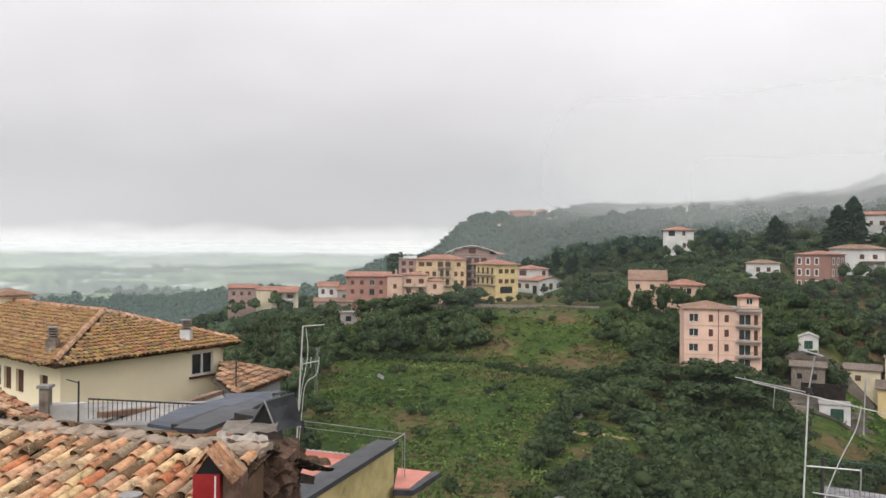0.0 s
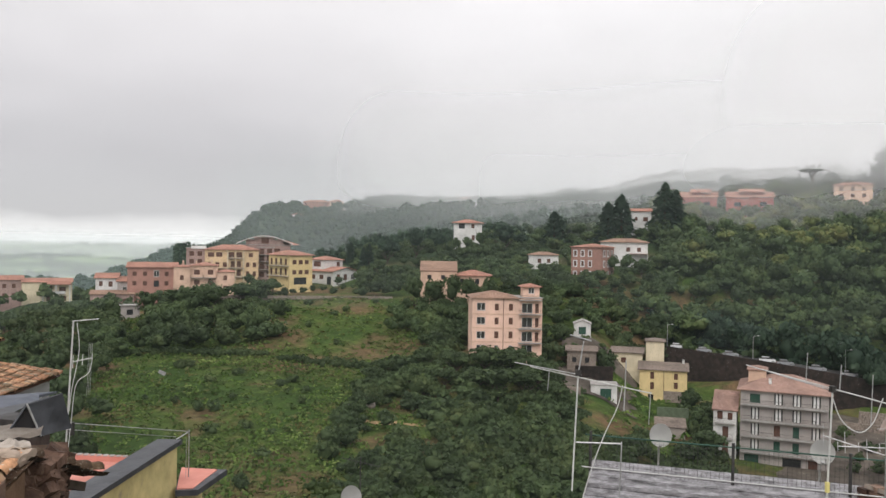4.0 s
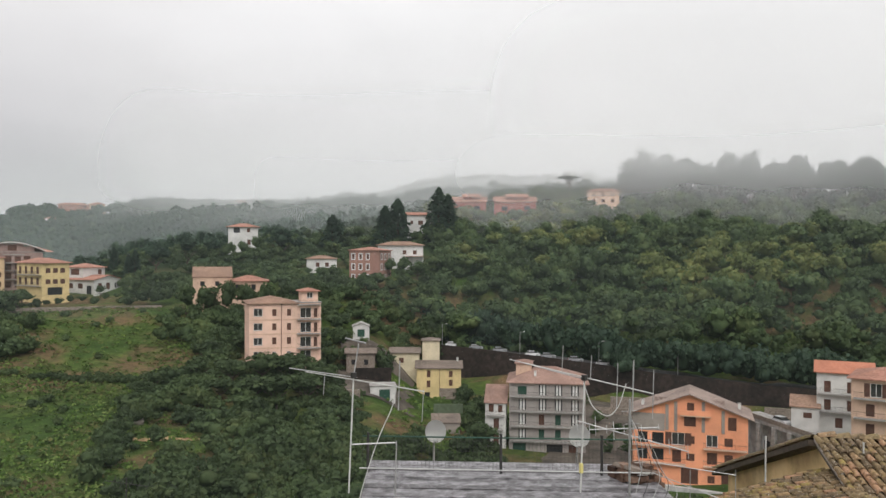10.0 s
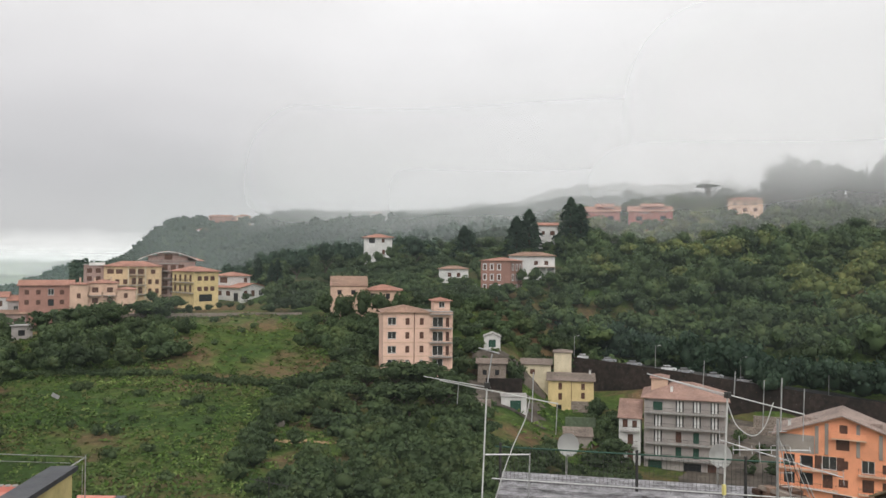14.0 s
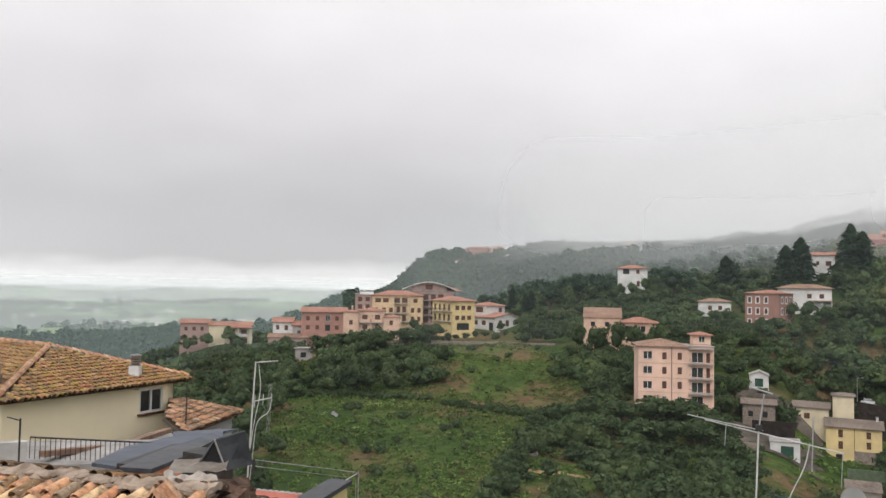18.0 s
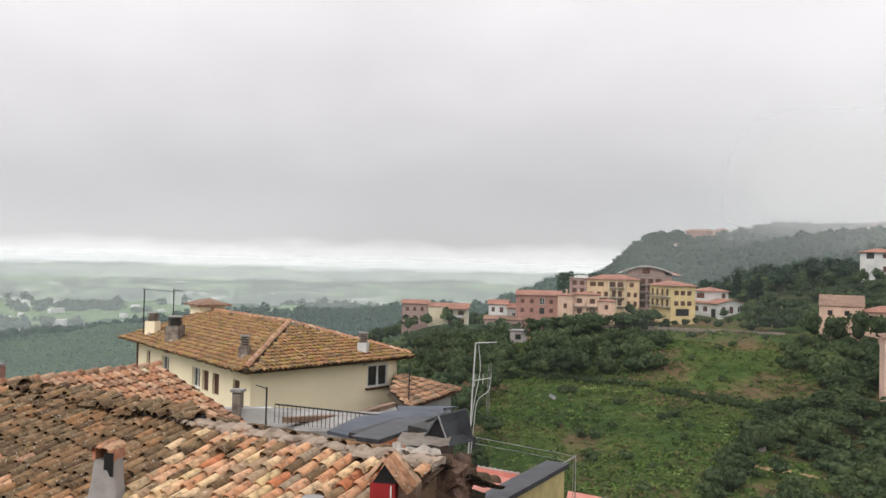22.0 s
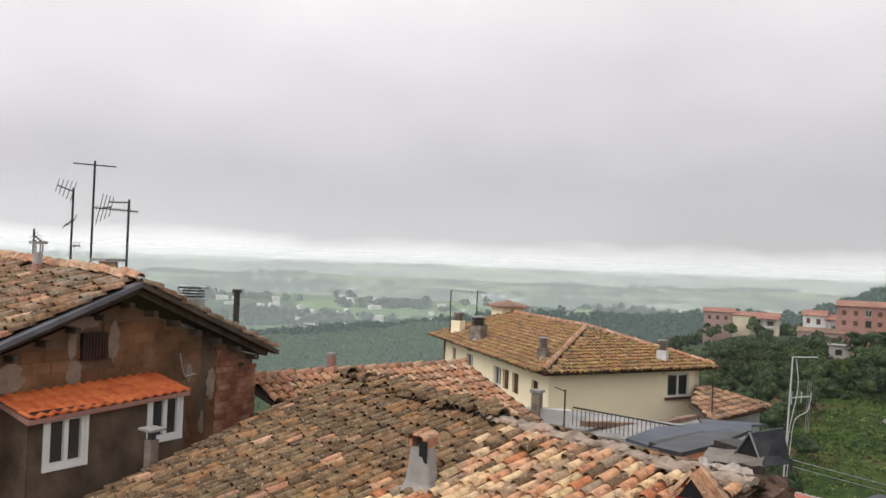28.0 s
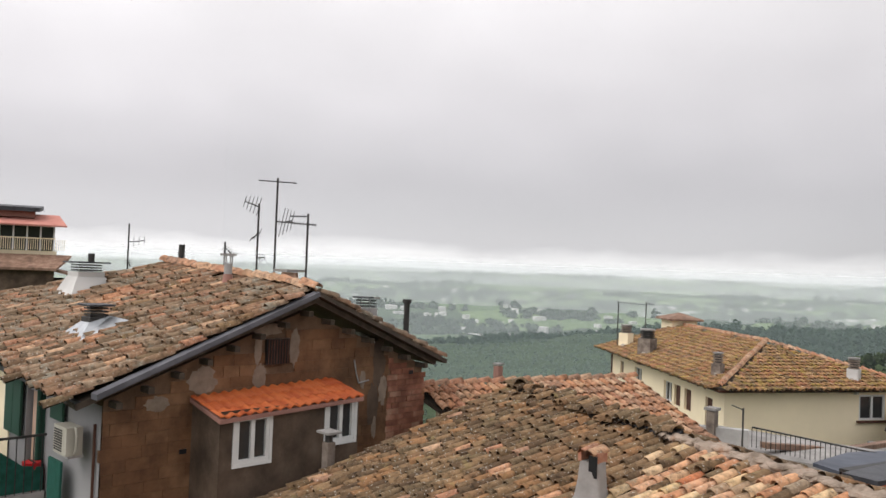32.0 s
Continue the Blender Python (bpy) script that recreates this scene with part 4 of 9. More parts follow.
def arch_band(w, rise, thick, y0, y1, k=14):
    """A shallow vaulted slab from x=-0.6 to w+0.6."""
    bm = bmesh.new()
    rings = []
    for i in range(k + 1):
        f = i / k
        x, z = -0.9 + (w + 1.8) * f, rise * (1 - abs(2 * f - 1) ** 1.7)
        rings.append([bm.verts.new(c) for c in ((x, y0, z), (x, y1, z), (x, y1, z + thick), (x, y0, z + thick))])
    for a, b in zip(rings, rings[1:]):
        for i in range(4):
            j = (i + 1) % 4
            bm.faces.new((a[i], a[j], b[j], b[i]))
    bm.faces.new(rings[0])
    bm.faces.new(rings[-1][::-1])
    return bm


part("vaulted_roof", arch_band(18.4, 3.0, 0.25, -0.9, 10.5), "roof", e, m=Matrix.Translation((0, 0, 12.3)))
part("roof_edge", arch_band(18.4, 3.0, 0.24, -1.3, -0.92), "white", e, m=Matrix.Translation((0, 0, 12.25)))
bm = bmesh.new()
add_box(bm, 2.5, 15.9, 0.02, 0.3, 12.2, 14.0)
add_box(bm, 5.6, 12.8, 0.02, 0.3, 14.0, 14.9)
part("gable_wall", bm, "mauve", e)
part("gable_opening", box(8.0, 10.6, -0.05, 0.015, 12.6, 14.4), "brown", e)
part("side_hip_roof", roof_mesh("hip", 10.5, 9, 0, 0.6, 18), "roof", e, m=Matrix.Translation((10.5, 3, 12.4)))
e = house("balcony_house", "ochre house front stacked with dark balconies", 8.0, 286.1, -12.6, -1, 5.6, 8, 10.8, "mauve", "flat", "concrete", front=grid([0.5, 3.1], [0.6, 3.4, 6.2, 8.6], 1.7, 1.8, "k"), over=0.3)
for z in (3.2, 6.0, 8.4):
    balcony(e, 0.1, z, 5.4, 1.0)
e = house("peach_apartment_house", "peach house with arched balconies between two wings", -13.2, 263.6, -17.2, 0, 8.2, 9, 9.6, "salmon", "hip", "roof",
          front=grid([1.2, 5.3], [3.0, 6.2], 1.7, 2.1, "k"), pitch=12, over=0.4)
for x, w, h in ((-4.8, 4.8, 9.2), (8.2, 5.2, 7.7)):
    bm = bmesh.new()
    facade(bm, w, h, [(1.9, 1.9, 1.1, 1.5, "k"), (1.9, 5.1, 1.1, 1.5, "k")], Matrix.Translation((x, -1.6, 0)))
    add_box(bm, x, x + 0.25, -1.59, 7, 0, h)
    add_box(bm, x + w - 0.25, x + w, -1.59, 7, 0, h)
    part("wing", bm, "salmon", e)
    for z in (1.9, 5.1):
        window(e, Matrix.Translation((x, -1.6, 0)), 1.9, z, 1.1, 1.5, "k")
    part("wing_roof", roof_mesh("hip", w, 8.6, h, 0.3, 11), "roof", e, m=Matrix.Translation((x, -1.6, 0)))
for z in (2.7, 5.9):
    balcony(e, 0.1, z, 8.0, solid="salmon")
for x in (0.0, 3.85, 7.9):
    part("pillar", box(x, x + 0.35, -1.1, -0.75, 0, 9.4), "salmon", e)
for x in (-2.2, 1.8, 6.4):
    chimney(e, x, 2, 9.9, 1.2, mat="salmon")
house("long_red_house", "long house with dull red walls and roof", -32.2, 268.6, -19.0, 2, 14.6, 10, 10.6, "terra", "gable_x", "roof", front=[*grid([1.5, 4.6, 11.0], [4.8, 7.8], 1.2, 1.4, "k"), (7.8, 7.6, 1.6, 2.0, "w"), (7.8, 4.4, 1.6, 2.0, "d")], pitch=15)
e = house("white_row_house", "white row house with a red roof", -42.0, 272.2, -19.8, 3, 6.4, 9, 7.8, "white", "gable_x", "roof", front=[(1, 5.2, 1.1, 1.6, "k"), (3.8, 5.0, 1.2, 1.7, "k"), (1.2, 1.6, 1.2, 1.8, "d")], pitch=16)
e = house("grey_row_house", "grey unrendered row house with a red roof", -35.4, 271.0, -19.8, 3, 6.6, 9, 6.8, "grey", "gable_x", "roof", front=[(1.5, 3.6, 1.3, 1.6, "w"), (4.0, 1.2, 1.4, 1.8, "d")], pitch=16)
e = house("white_row_house", "white row house with a brown gable roof", -28.9, 271.5, -19.8, 3, 5.8, 9, 8.4, "white", "gable_x", "roof", front=[(1.2, 5.6, 1.1, 1.5, "k"), (3.6, 5.6, 1.1, 1.5, "k")], pitch=16)
e = house("brown_lower_house", "low brown house with a shed roof below the row", -42.6, 266.5, -21.8, 3, 12.5, 4, 5.0, "mauve", "shed", "roofbrown", front=[(1.5, 2.2, 1.3, 1.4, "k"), (5.2, 2.2, 2.4, 1.5, "k"), (9.4, 2.2, 1.3, 1.4, "k")], pitch=12, over=0.4)
balcony(e, 0.4, 2.0, 11.5, 0.9)
house("field_hut", "little grey field hut with a pale roof", -30.2, 238.4, -21.6, 6, 5.0, 4, 3.4, "grey", "flat", "concrete", front=[(1.6, 0.8, 1.6, 1.5, "d")], over=0.4)
e = house("edge_house", "grey house with a brown roof at the edge of the hamlet", -85.0, 319.2, -24.4, 12, 11.0, 10, 9.4, "mauve", "gable_x", "roof", front=grid([1.6, 4.6, 7.6], [3, 6.4], 1.2, 1.5, "k"), pitch=14)
e = house("pale_edge_house", "cream house with open white terraces and red roofs", -74.0, 319.5, -24.4, 10, 16.5, 10, 8.6, "paleyellow", "gable_x", "roof", front=[(8.0, 5.4, 1.8, 1.9, "k"), (12.2, 4.8, 2.2, 2.0, "k"), (8, 1.6, 2.4, 1.9, "k"), (13, 1.6, 1.6, 1.9, "k")], over=0.4, pitch=13)
part("terrace_roof", slab([(6.5, -2.4, 7.9), (16.2, -2.4, 7.9), (16.2, 0.2, 8.8), (6.5, 0.2, 8.8)], 0.2), "roof", e)
for x in (6.8, 11, 15.6):
    part("terrace_post", box(x, x + 0.35, -2.2, -1.85, -2, 7.8), "white", e)
balcony(e, 5.5, 4.4, 8.8, 1.4, solid="white")

# -- hilltop houses in the mist
for x, y, w, yaw, mat in ((56, 690, 22, -5, "terra"), (95, 684, 16, -9, "white"), (152, 541, 8, -16, "white"), (42, 619, 8, -4, "white"), (78, 690, 12, -7, "salmon")):
    house("hilltop_house", "pale house on the wooded hilltop, veiled by mist", x, y, gz(x, y) + 0.5, yaw, w, 9, 6.0, mat, "hip", "roof", front=grid([1.5, w - 3.2], [1, 3.6], 1.4, 1.4, "d"), group="hilltop houses")

# -- houses at the end of the road
fr = [*grid([1.2, 4.9], [6.6], 1.1, 2.0, "k"), *grid([1.2, 4.9], [3.4], 1.1, 1.9, "k"), (3.0, 0.3, 1.2, 1.8, "k")]
e = house("white_town_house", "white house with an orange tile roof and narrow balconies", 131.4, 91.6, -31.5, -56, 9.0, 9, 10.2, "white", "gable_x", "rooforange", front=fr, pitch=17)
balcony(e, 0.2, 6.4, 8.5, 0.9)
balcony(e, 0.2, 3.2, 8.5, 0.9)
e = house("low_white_annex", "low white annex with a brown roof", 127.3, 93.8, -31.8, -54, 4.6, 6, 4.2, "white", "shed", "roofbrown", front=[(2.0, 2.3, 1.4, 1.0, "k")], pitch=10, over=0.3)
fr = [*grid([2.0, 6.5, 11.5], [1.2, 4.2], 1.2, 1.9, "k"), *grid([2.6, 11.0], [7.2], 1.6, 2.1, "r")]
e = house("cream_apartment_house", "cream apartment house with balconies and brown roller shutters", 117.5, 76.0, -29.2, -64, 16, 10, 10.0, "salmon", "hip", "roof", front=fr, pitch=15, over=0.6)
for z in (4.0, 7.0):
    balcony(e, 0.4, z, 15.0)

# ---------------- near roofs: clay tiles one by one ----------------


def tile_material(name, palette, island, moss=(0.30, 0.25, 0.08), moss_at=0.62, dirt=0.5):
    """Clay that differs from tile to tile, with lichen spots and dirt."""
    m = bpy.data.materials.new(name)
    m.use_nodes = True
    t = m.node_tree
    b = t.nodes["Principled BSDF"]
    b.inputs["Roughness"].default_value = 0.88
    b.inputs["Specular IOR Level"].default_value = 0.25
    src = node(t, "ShaderNodeNewGeometry").outputs["Random Per Island"] if island else node(t, "ShaderNodeObjectInfo").outputs["Random"]
    k = len(palette)
    col = ramp(t, src, [(i / k, c) for i, c in enumerate(palette)], "CONSTANT")
    g = node(t, "ShaderNodeNewGeometry")
    n1 = node(t, "ShaderNodeTexNoise", Scale=9.0, Detail=6.0, Roughness=0.65)
    n2 = node(t, "ShaderNodeTexNoise", Scale=2.2, Detail=7.0, Roughness=0.7)
    n3 = node(t, "ShaderNodeTexNoise", Scale=26.0, Detail=3.0, Roughness=0.6)
    for n in (n1, n2, n3):
        t.links.new(g.outputs["Position"], n.inputs["Vector"])
    d = ramp(t, n1.outputs["Fac"], [(0.33, grey(0.8 - dirt)), (0.45, grey(0.8)), (0.62, grey(1.18))])
    mu = node(t, "ShaderNodeMixRGB", blend_type="MULTIPLY", Fac=1.0)
    t.links.new(col, mu.inputs[1])
    t.links.new(d, mu.inputs[2])
    ms = ramp(t, n2.outputs["Fac"], [(moss_at - 0.04, grey(0.0)), (moss_at + 0.06, grey(0.75))])
    mm = node(t, "ShaderNodeMixRGB")
    t.links.new(ms, mm.inputs[0])
    t.links.new(mu.outputs[0], mm.inputs[1])
    mm.inputs[2].default_value = (*moss, 1)
    sp = ramp(t, n3.outputs["Fac"], [(0.63, grey(0.0)), (0.67, grey(0.7))])
    ml = node(t, "ShaderNodeMixRGB")
    t.links.new(sp, ml.inputs[0])
    t.links.new(mm.outputs[0], ml.inputs[1])
    ml.inputs[2].default_value = (0.55, 0.53, 0.47, 1)
    t.links.new(ml.outputs[0], b.inputs["Base Color"])
    bp = node(t, "ShaderNodeBump", Strength=0.9, Distance=0.012)
    t.links.new(n3.outputs["Fac"], bp.inputs["Height"])
    t.links.new(bp.outputs[0], b.inputs["Normal"])
    return m


PALETTES = {
    "new": [(0.549, 0.304, 0.170), (0.605, 0.420, 0.234), (0.492, 0.241, 0.130), (0.586, 0.375, 0.218), (0.284, 0.214, 0.146), (0.568, 0.331, 0.202), (0.625, 0.447, 0.259), (0.341, 0.233, 0.146), (0.454, 0.170, 0.081), (0.549, 0.393, 0.211), (0.586, 0.412, 0.251), (0.510, 0.278, 0.162)],
    "old": [(0.158, 0.100, 0.053), (0.204, 0.131, 0.073), (0.112, 0.071, 0.041), (0.222, 0.131, 0.070), (0.166, 0.115, 0.066), (0.250, 0.159, 0.086), (0.138, 0.091, 0.053), (0.278, 0.151, 0.073)],
    "moss": [(0.225, 0.155, 0.085), (0.18, 0.13, 0.075), (0.28, 0.185, 0.105), (0.15, 0.11, 0.07), (0.32, 0.19, 0.115), (0.21, 0.155, 0.085)],
    "mid": [(0.467, 0.253, 0.149), (0.408, 0.202, 0.120), (0.505, 0.304, 0.180), (0.350, 0.202, 0.129), (0.535, 0.344, 0.219), (0.447, 0.222, 0.120)],
    "ochre": [(0.276, 0.161, 0.069), (0.230, 0.123, 0.059), (0.312, 0.198, 0.089), (0.184, 0.123, 0.069), (0.330, 0.180, 0.099), (0.276, 0.142, 0.079)],
    "rust": [(0.343, 0.185, 0.094), (0.267, 0.156, 0.085), (0.400, 0.253, 0.128), (0.209, 0.137, 0.077), (0.400, 0.225, 0.111), (0.324, 0.146, 0.077)],
    "brickroof": [(0.213, 0.133, 0.080), (0.269, 0.159, 0.095), (0.179, 0.122, 0.075), (0.314, 0.170, 0.100), (0.235, 0.164, 0.105), (0.302, 0.212, 0.140)],
}
# trough clay darkened so its colour carries the shade between covers
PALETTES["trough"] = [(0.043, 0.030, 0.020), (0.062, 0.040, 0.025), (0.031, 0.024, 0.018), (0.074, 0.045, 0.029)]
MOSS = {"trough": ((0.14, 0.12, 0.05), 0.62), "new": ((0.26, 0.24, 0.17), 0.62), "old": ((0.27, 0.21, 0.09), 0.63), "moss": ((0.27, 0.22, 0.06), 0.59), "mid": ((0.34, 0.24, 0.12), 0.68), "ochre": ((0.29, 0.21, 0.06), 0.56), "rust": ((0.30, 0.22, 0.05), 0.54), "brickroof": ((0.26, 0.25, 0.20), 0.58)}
for key, pal in PALETTES.items():
    M[key + "_piece"] = tile_material(key + "_clay_tile", pal, False, *MOSS[key])
    M[key + "_field"] = tile_material(key + "_clay_tiles", pal, True, *MOSS[key])
M["deck"] = material("dark_roof_deck", two((0.05, 0.04, 0.03), (0.11, 0.085, 0.065)), scale=6)
M["mortar"] = material("lime_mortar", two((0.30, 0.26, 0.22), (0.50, 0.45, 0.40)), scale=5, bump=0.9, bump_scale=14)
M["ridgemortar"] = material("pinkish_ridge_mortar", [(0.3, (0.16, 0.12, 0.09)), (0.45, (0.33, 0.26, 0.20)), (0.6, (0.44, 0.35, 0.28)), (0.75, (0.36, 0.22, 0.14))], scale=4, bump=1.0, bump_scale=14)
M["rubblebrown"] = material("brown_rubble", [(0.3, (0.06, 0.036, 0.026)), (0.5, (0.13, 0.075, 0.052)), (0.7, (0.23, 0.15, 0.11))], scale=5, bump=1.0, bump_scale=14, stain=0.5, stain_scale=1.5, rnd=0.4, island=True)
M["palegrey"] = material("pale_grey_wall", two((0.277, 0.274, 0.275), (0.351, 0.347, 0.347)), scale=0.8, bump=0.2)
M["bluesheet"] = material("blue_grey_sheet", two((0.06, 0.07, 0.095), (0.105, 0.12, 0.15)), scale=1.2, rough=0.6, metal=0.0, bump=0.2)
M["mossmortar"] = material("mossy_mortar", [(0.3, (0.18, 0.15, 0.10)), (0.5, (0.34, 0.26, 0.06)), (0.7, (0.40, 0.36, 0.28))], scale=5, bump=0.9, bump_scale=14)
M["tufa"] = material("brown_tufa_block", [(0.25, (0.108, 0.052, 0.026)), (0.5, (0.176, 0.089, 0.044)), (0.75, (0.260, 0.144, 0.076))], scale=1.1, bump=0.9, bump_scale=9, rnd=0.14, stain=0.55, stain_scale=1.3, world=True)
M["redbrick"] = material("weathered_red_brick", [(0.25, (0.24, 0.095, 0.06)), (0.5, (0.38, 0.16, 0.10)), (0.75, (0.47, 0.27, 0.18))], scale=4, bump=0.7, bump_scale=20, rnd=0.45, stain=0.5, stain_scale=0.9, world=True)
M["render"] = material("stained_brown_render", [(0.3, (0.066, 0.044, 0.031)), (0.5, (0.116, 0.081, 0.057)), (0.7, (0.180, 0.131, 0.095))], scale=1.3, bump=0.5, bump_scale=25, stain=0.45, stain_scale=0.8)
M["limepatch"] = material("pale_lime_patch", two((0.20, 0.15, 0.11), (0.33, 0.26, 0.20)), scale=4, bump=0.6, bump_scale=16)
M["rawmortar"] = material("grey_brown_mortar", two((0.112, 0.067, 0.040), (0.203, 0.126, 0.077)), scale=3, bump=0.7)
M["greypaint"] = material("pale_grey_render", two((0.36, 0.35, 0.34), (0.52, 0.51, 0.50)), scale=0.8, bump=0.3, stain=0.35, stain_scale=0.6)
M["sheet"] = material("dark_lead_sheet", two((0.035, 0.037, 0.042), (0.085, 0.09, 0.10)), scale=3, rough=0.5, metal=0.2, bump=0.25)
M["vergesheet"] = material("grey_verge_metal", two((0.10, 0.10, 0.115), (0.17, 0.17, 0.19)), scale=3, rough=0.55, bump=0.2)
M["redmetal"] = material("red_painted_metal", two((0.25, 0.012, 0.014), (0.36, 0.03, 0.03)), scale=4, rough=0.5, bump=0.1)
M["orangetile"] = material("new_orange_tile", [(0.3, (0.46, 0.09, 0.022)), (0.6, (0.60, 0.15, 0.04))], scale=5, rough=0.6, bump=0.3, rnd=0.4, world=True)
M["lead"] = material("silver_flashing", two((0.42, 0.45, 0.48), (0.62, 0.64, 0.66)), scale=5, rough=0.35, metal=0.7, bump=0.4)
M["acwhite"] = material("yellowed_white_plastic", two((0.413, 0.390, 0.324), (0.510, 0.488, 0.418)), rough=0.5, bump=0)
M["yard"] = material("trodden_earth_yard", [(0.3, (0.05, 0.042, 0.034)), (0.5, (0.10, 0.082, 0.066)), (0.7, (0.16, 0.135, 0.11))], scale=0.35, bump=0.6, bump_scale=3, stain=0.4, stain_scale=0.08)
M["netgreen"] = material("green_net", two((0.01, 0.07, 0.05), (0.02, 0.12, 0.09)), scale=8, rough=0.7)
M["redplastic"] = material("red_plastic", two((0.4, 0.01, 0.015), (0.55, 0.03, 0.03)), rough=0.4, bump=0)
M["pinkfloor"] = material("pink_terrace_paint", two((0.52, 0.20, 0.16), (0.66, 0.30, 0.24)), scale=1.5, bump=0.2)
M["yellowwall"] = material("peeling_yellow_wall", [(0.32, (0.30, 0.27, 0.20)), (0.42, (0.52, 0.44, 0.20)), (0.7, (0.64, 0.54, 0.26))], scale=1.8, bump=0.4, stain=0.4, stain_scale=0.8)
M["planks"] = material("wet_grey_boards", [(0.3, (0.07, 0.064, 0.066)), (0.42, (0.17, 0.162, 0.17)), (0.55, (0.27, 0.262, 0.275)), (0.7, (0.38, 0.372, 0.385))], scale=5.5, rough=0.42, bump=0.9, rnd=0.2, stain=0.75, stain_scale=3.2, world=True)
M["solar"] = material("blue_black_panel", two((0.015, 0.022, 0.05), (0.03, 0.045, 0.09)), rough=0.12, bump=0, spec=0.7)
M["dish"] = material("matt_grey_dish", two((0.40, 0.40, 0.39), (0.54, 0.54, 0.52)), rough=0.55, bump=0.1)
M["cable"] = material("white_cable", two((0.40, 0.40, 0.385), (0.56, 0.56, 0.54)), scale=9, rough=0.5, bump=0.1)
M["yellowbox"] = material("yellow_plastic", two((0.58, 0.50, 0.16), (0.68, 0.60, 0.26)), rough=0.5, bump=0)
M["ochrewall"] = material("weathered_ochre_wall", [(0.3, (0.55, 0.38, 0.195)), (0.5, (0.73, 0.52, 0.27)), (0.7, (0.81, 0.60, 0.34))], scale=0.9, bump=0.3, stain=0.45, stain_scale=0.4)


def coppo(full=True, seg=6):
    """A tapered half-barrel tile, 0.44 long in y, its crown towards z."""
    v, f = [], []
    for y, r in ((0.0, 0.082), (0.44, 0.104)):
        for k in (r, r - 0.017):
            for i in range(seg + 1):
                a = math.pi * i / seg
                v.append((-math.cos(a) * k, y, math.sin(a) * k * 0.86 + (0.042 if y else 0.0)))
    n = seg + 1
    for i in range(seg):
        f.append((i, i + 1, 2 * n + i + 1, 2 * n + i))
        f.append((2 * n + i, 2 * n + i + 1, 3 * n + i + 1, 3 * n + i))
        if full:
            f.append((n + i + 1, n + i, 3 * n + i, 3 * n + i + 1))
    return np.array(v), np.array(f)


def channel(seg=4):
    """The trough tile between two covers."""
    v, f = [], []
    for y, r, dz in ((0.0, 0.098, 0.012), (0.40, 0.085, 0.03)):
        for i in range(seg + 1):
            a = math.pi * i / seg
            v.append((-math.cos(a) * r, y, 0.06 - math.sin(a) * 0.055 + dz))
    n = seg + 1
    for i in range(seg):
        f.append((i, i + 1, n + i + 1, n + i))
    return np.array(v), np.array(f)


def wchild(ob, parent):
    """Parent an object whose mesh is in world metres, keeping its place."""
    m = Matrix()
    p = parent
    while p is not None:
        m = p.matrix_basis @ m
        p = p.parent
    ob.parent = parent
    ob.matrix_basis = m.inverted() @ ob.matrix_basis
    return ob


def wpart(name, bm, mat, parent, label=""):
    return wchild(part(name, bm, mat, None, label), parent)


PIECE_MESH = {}


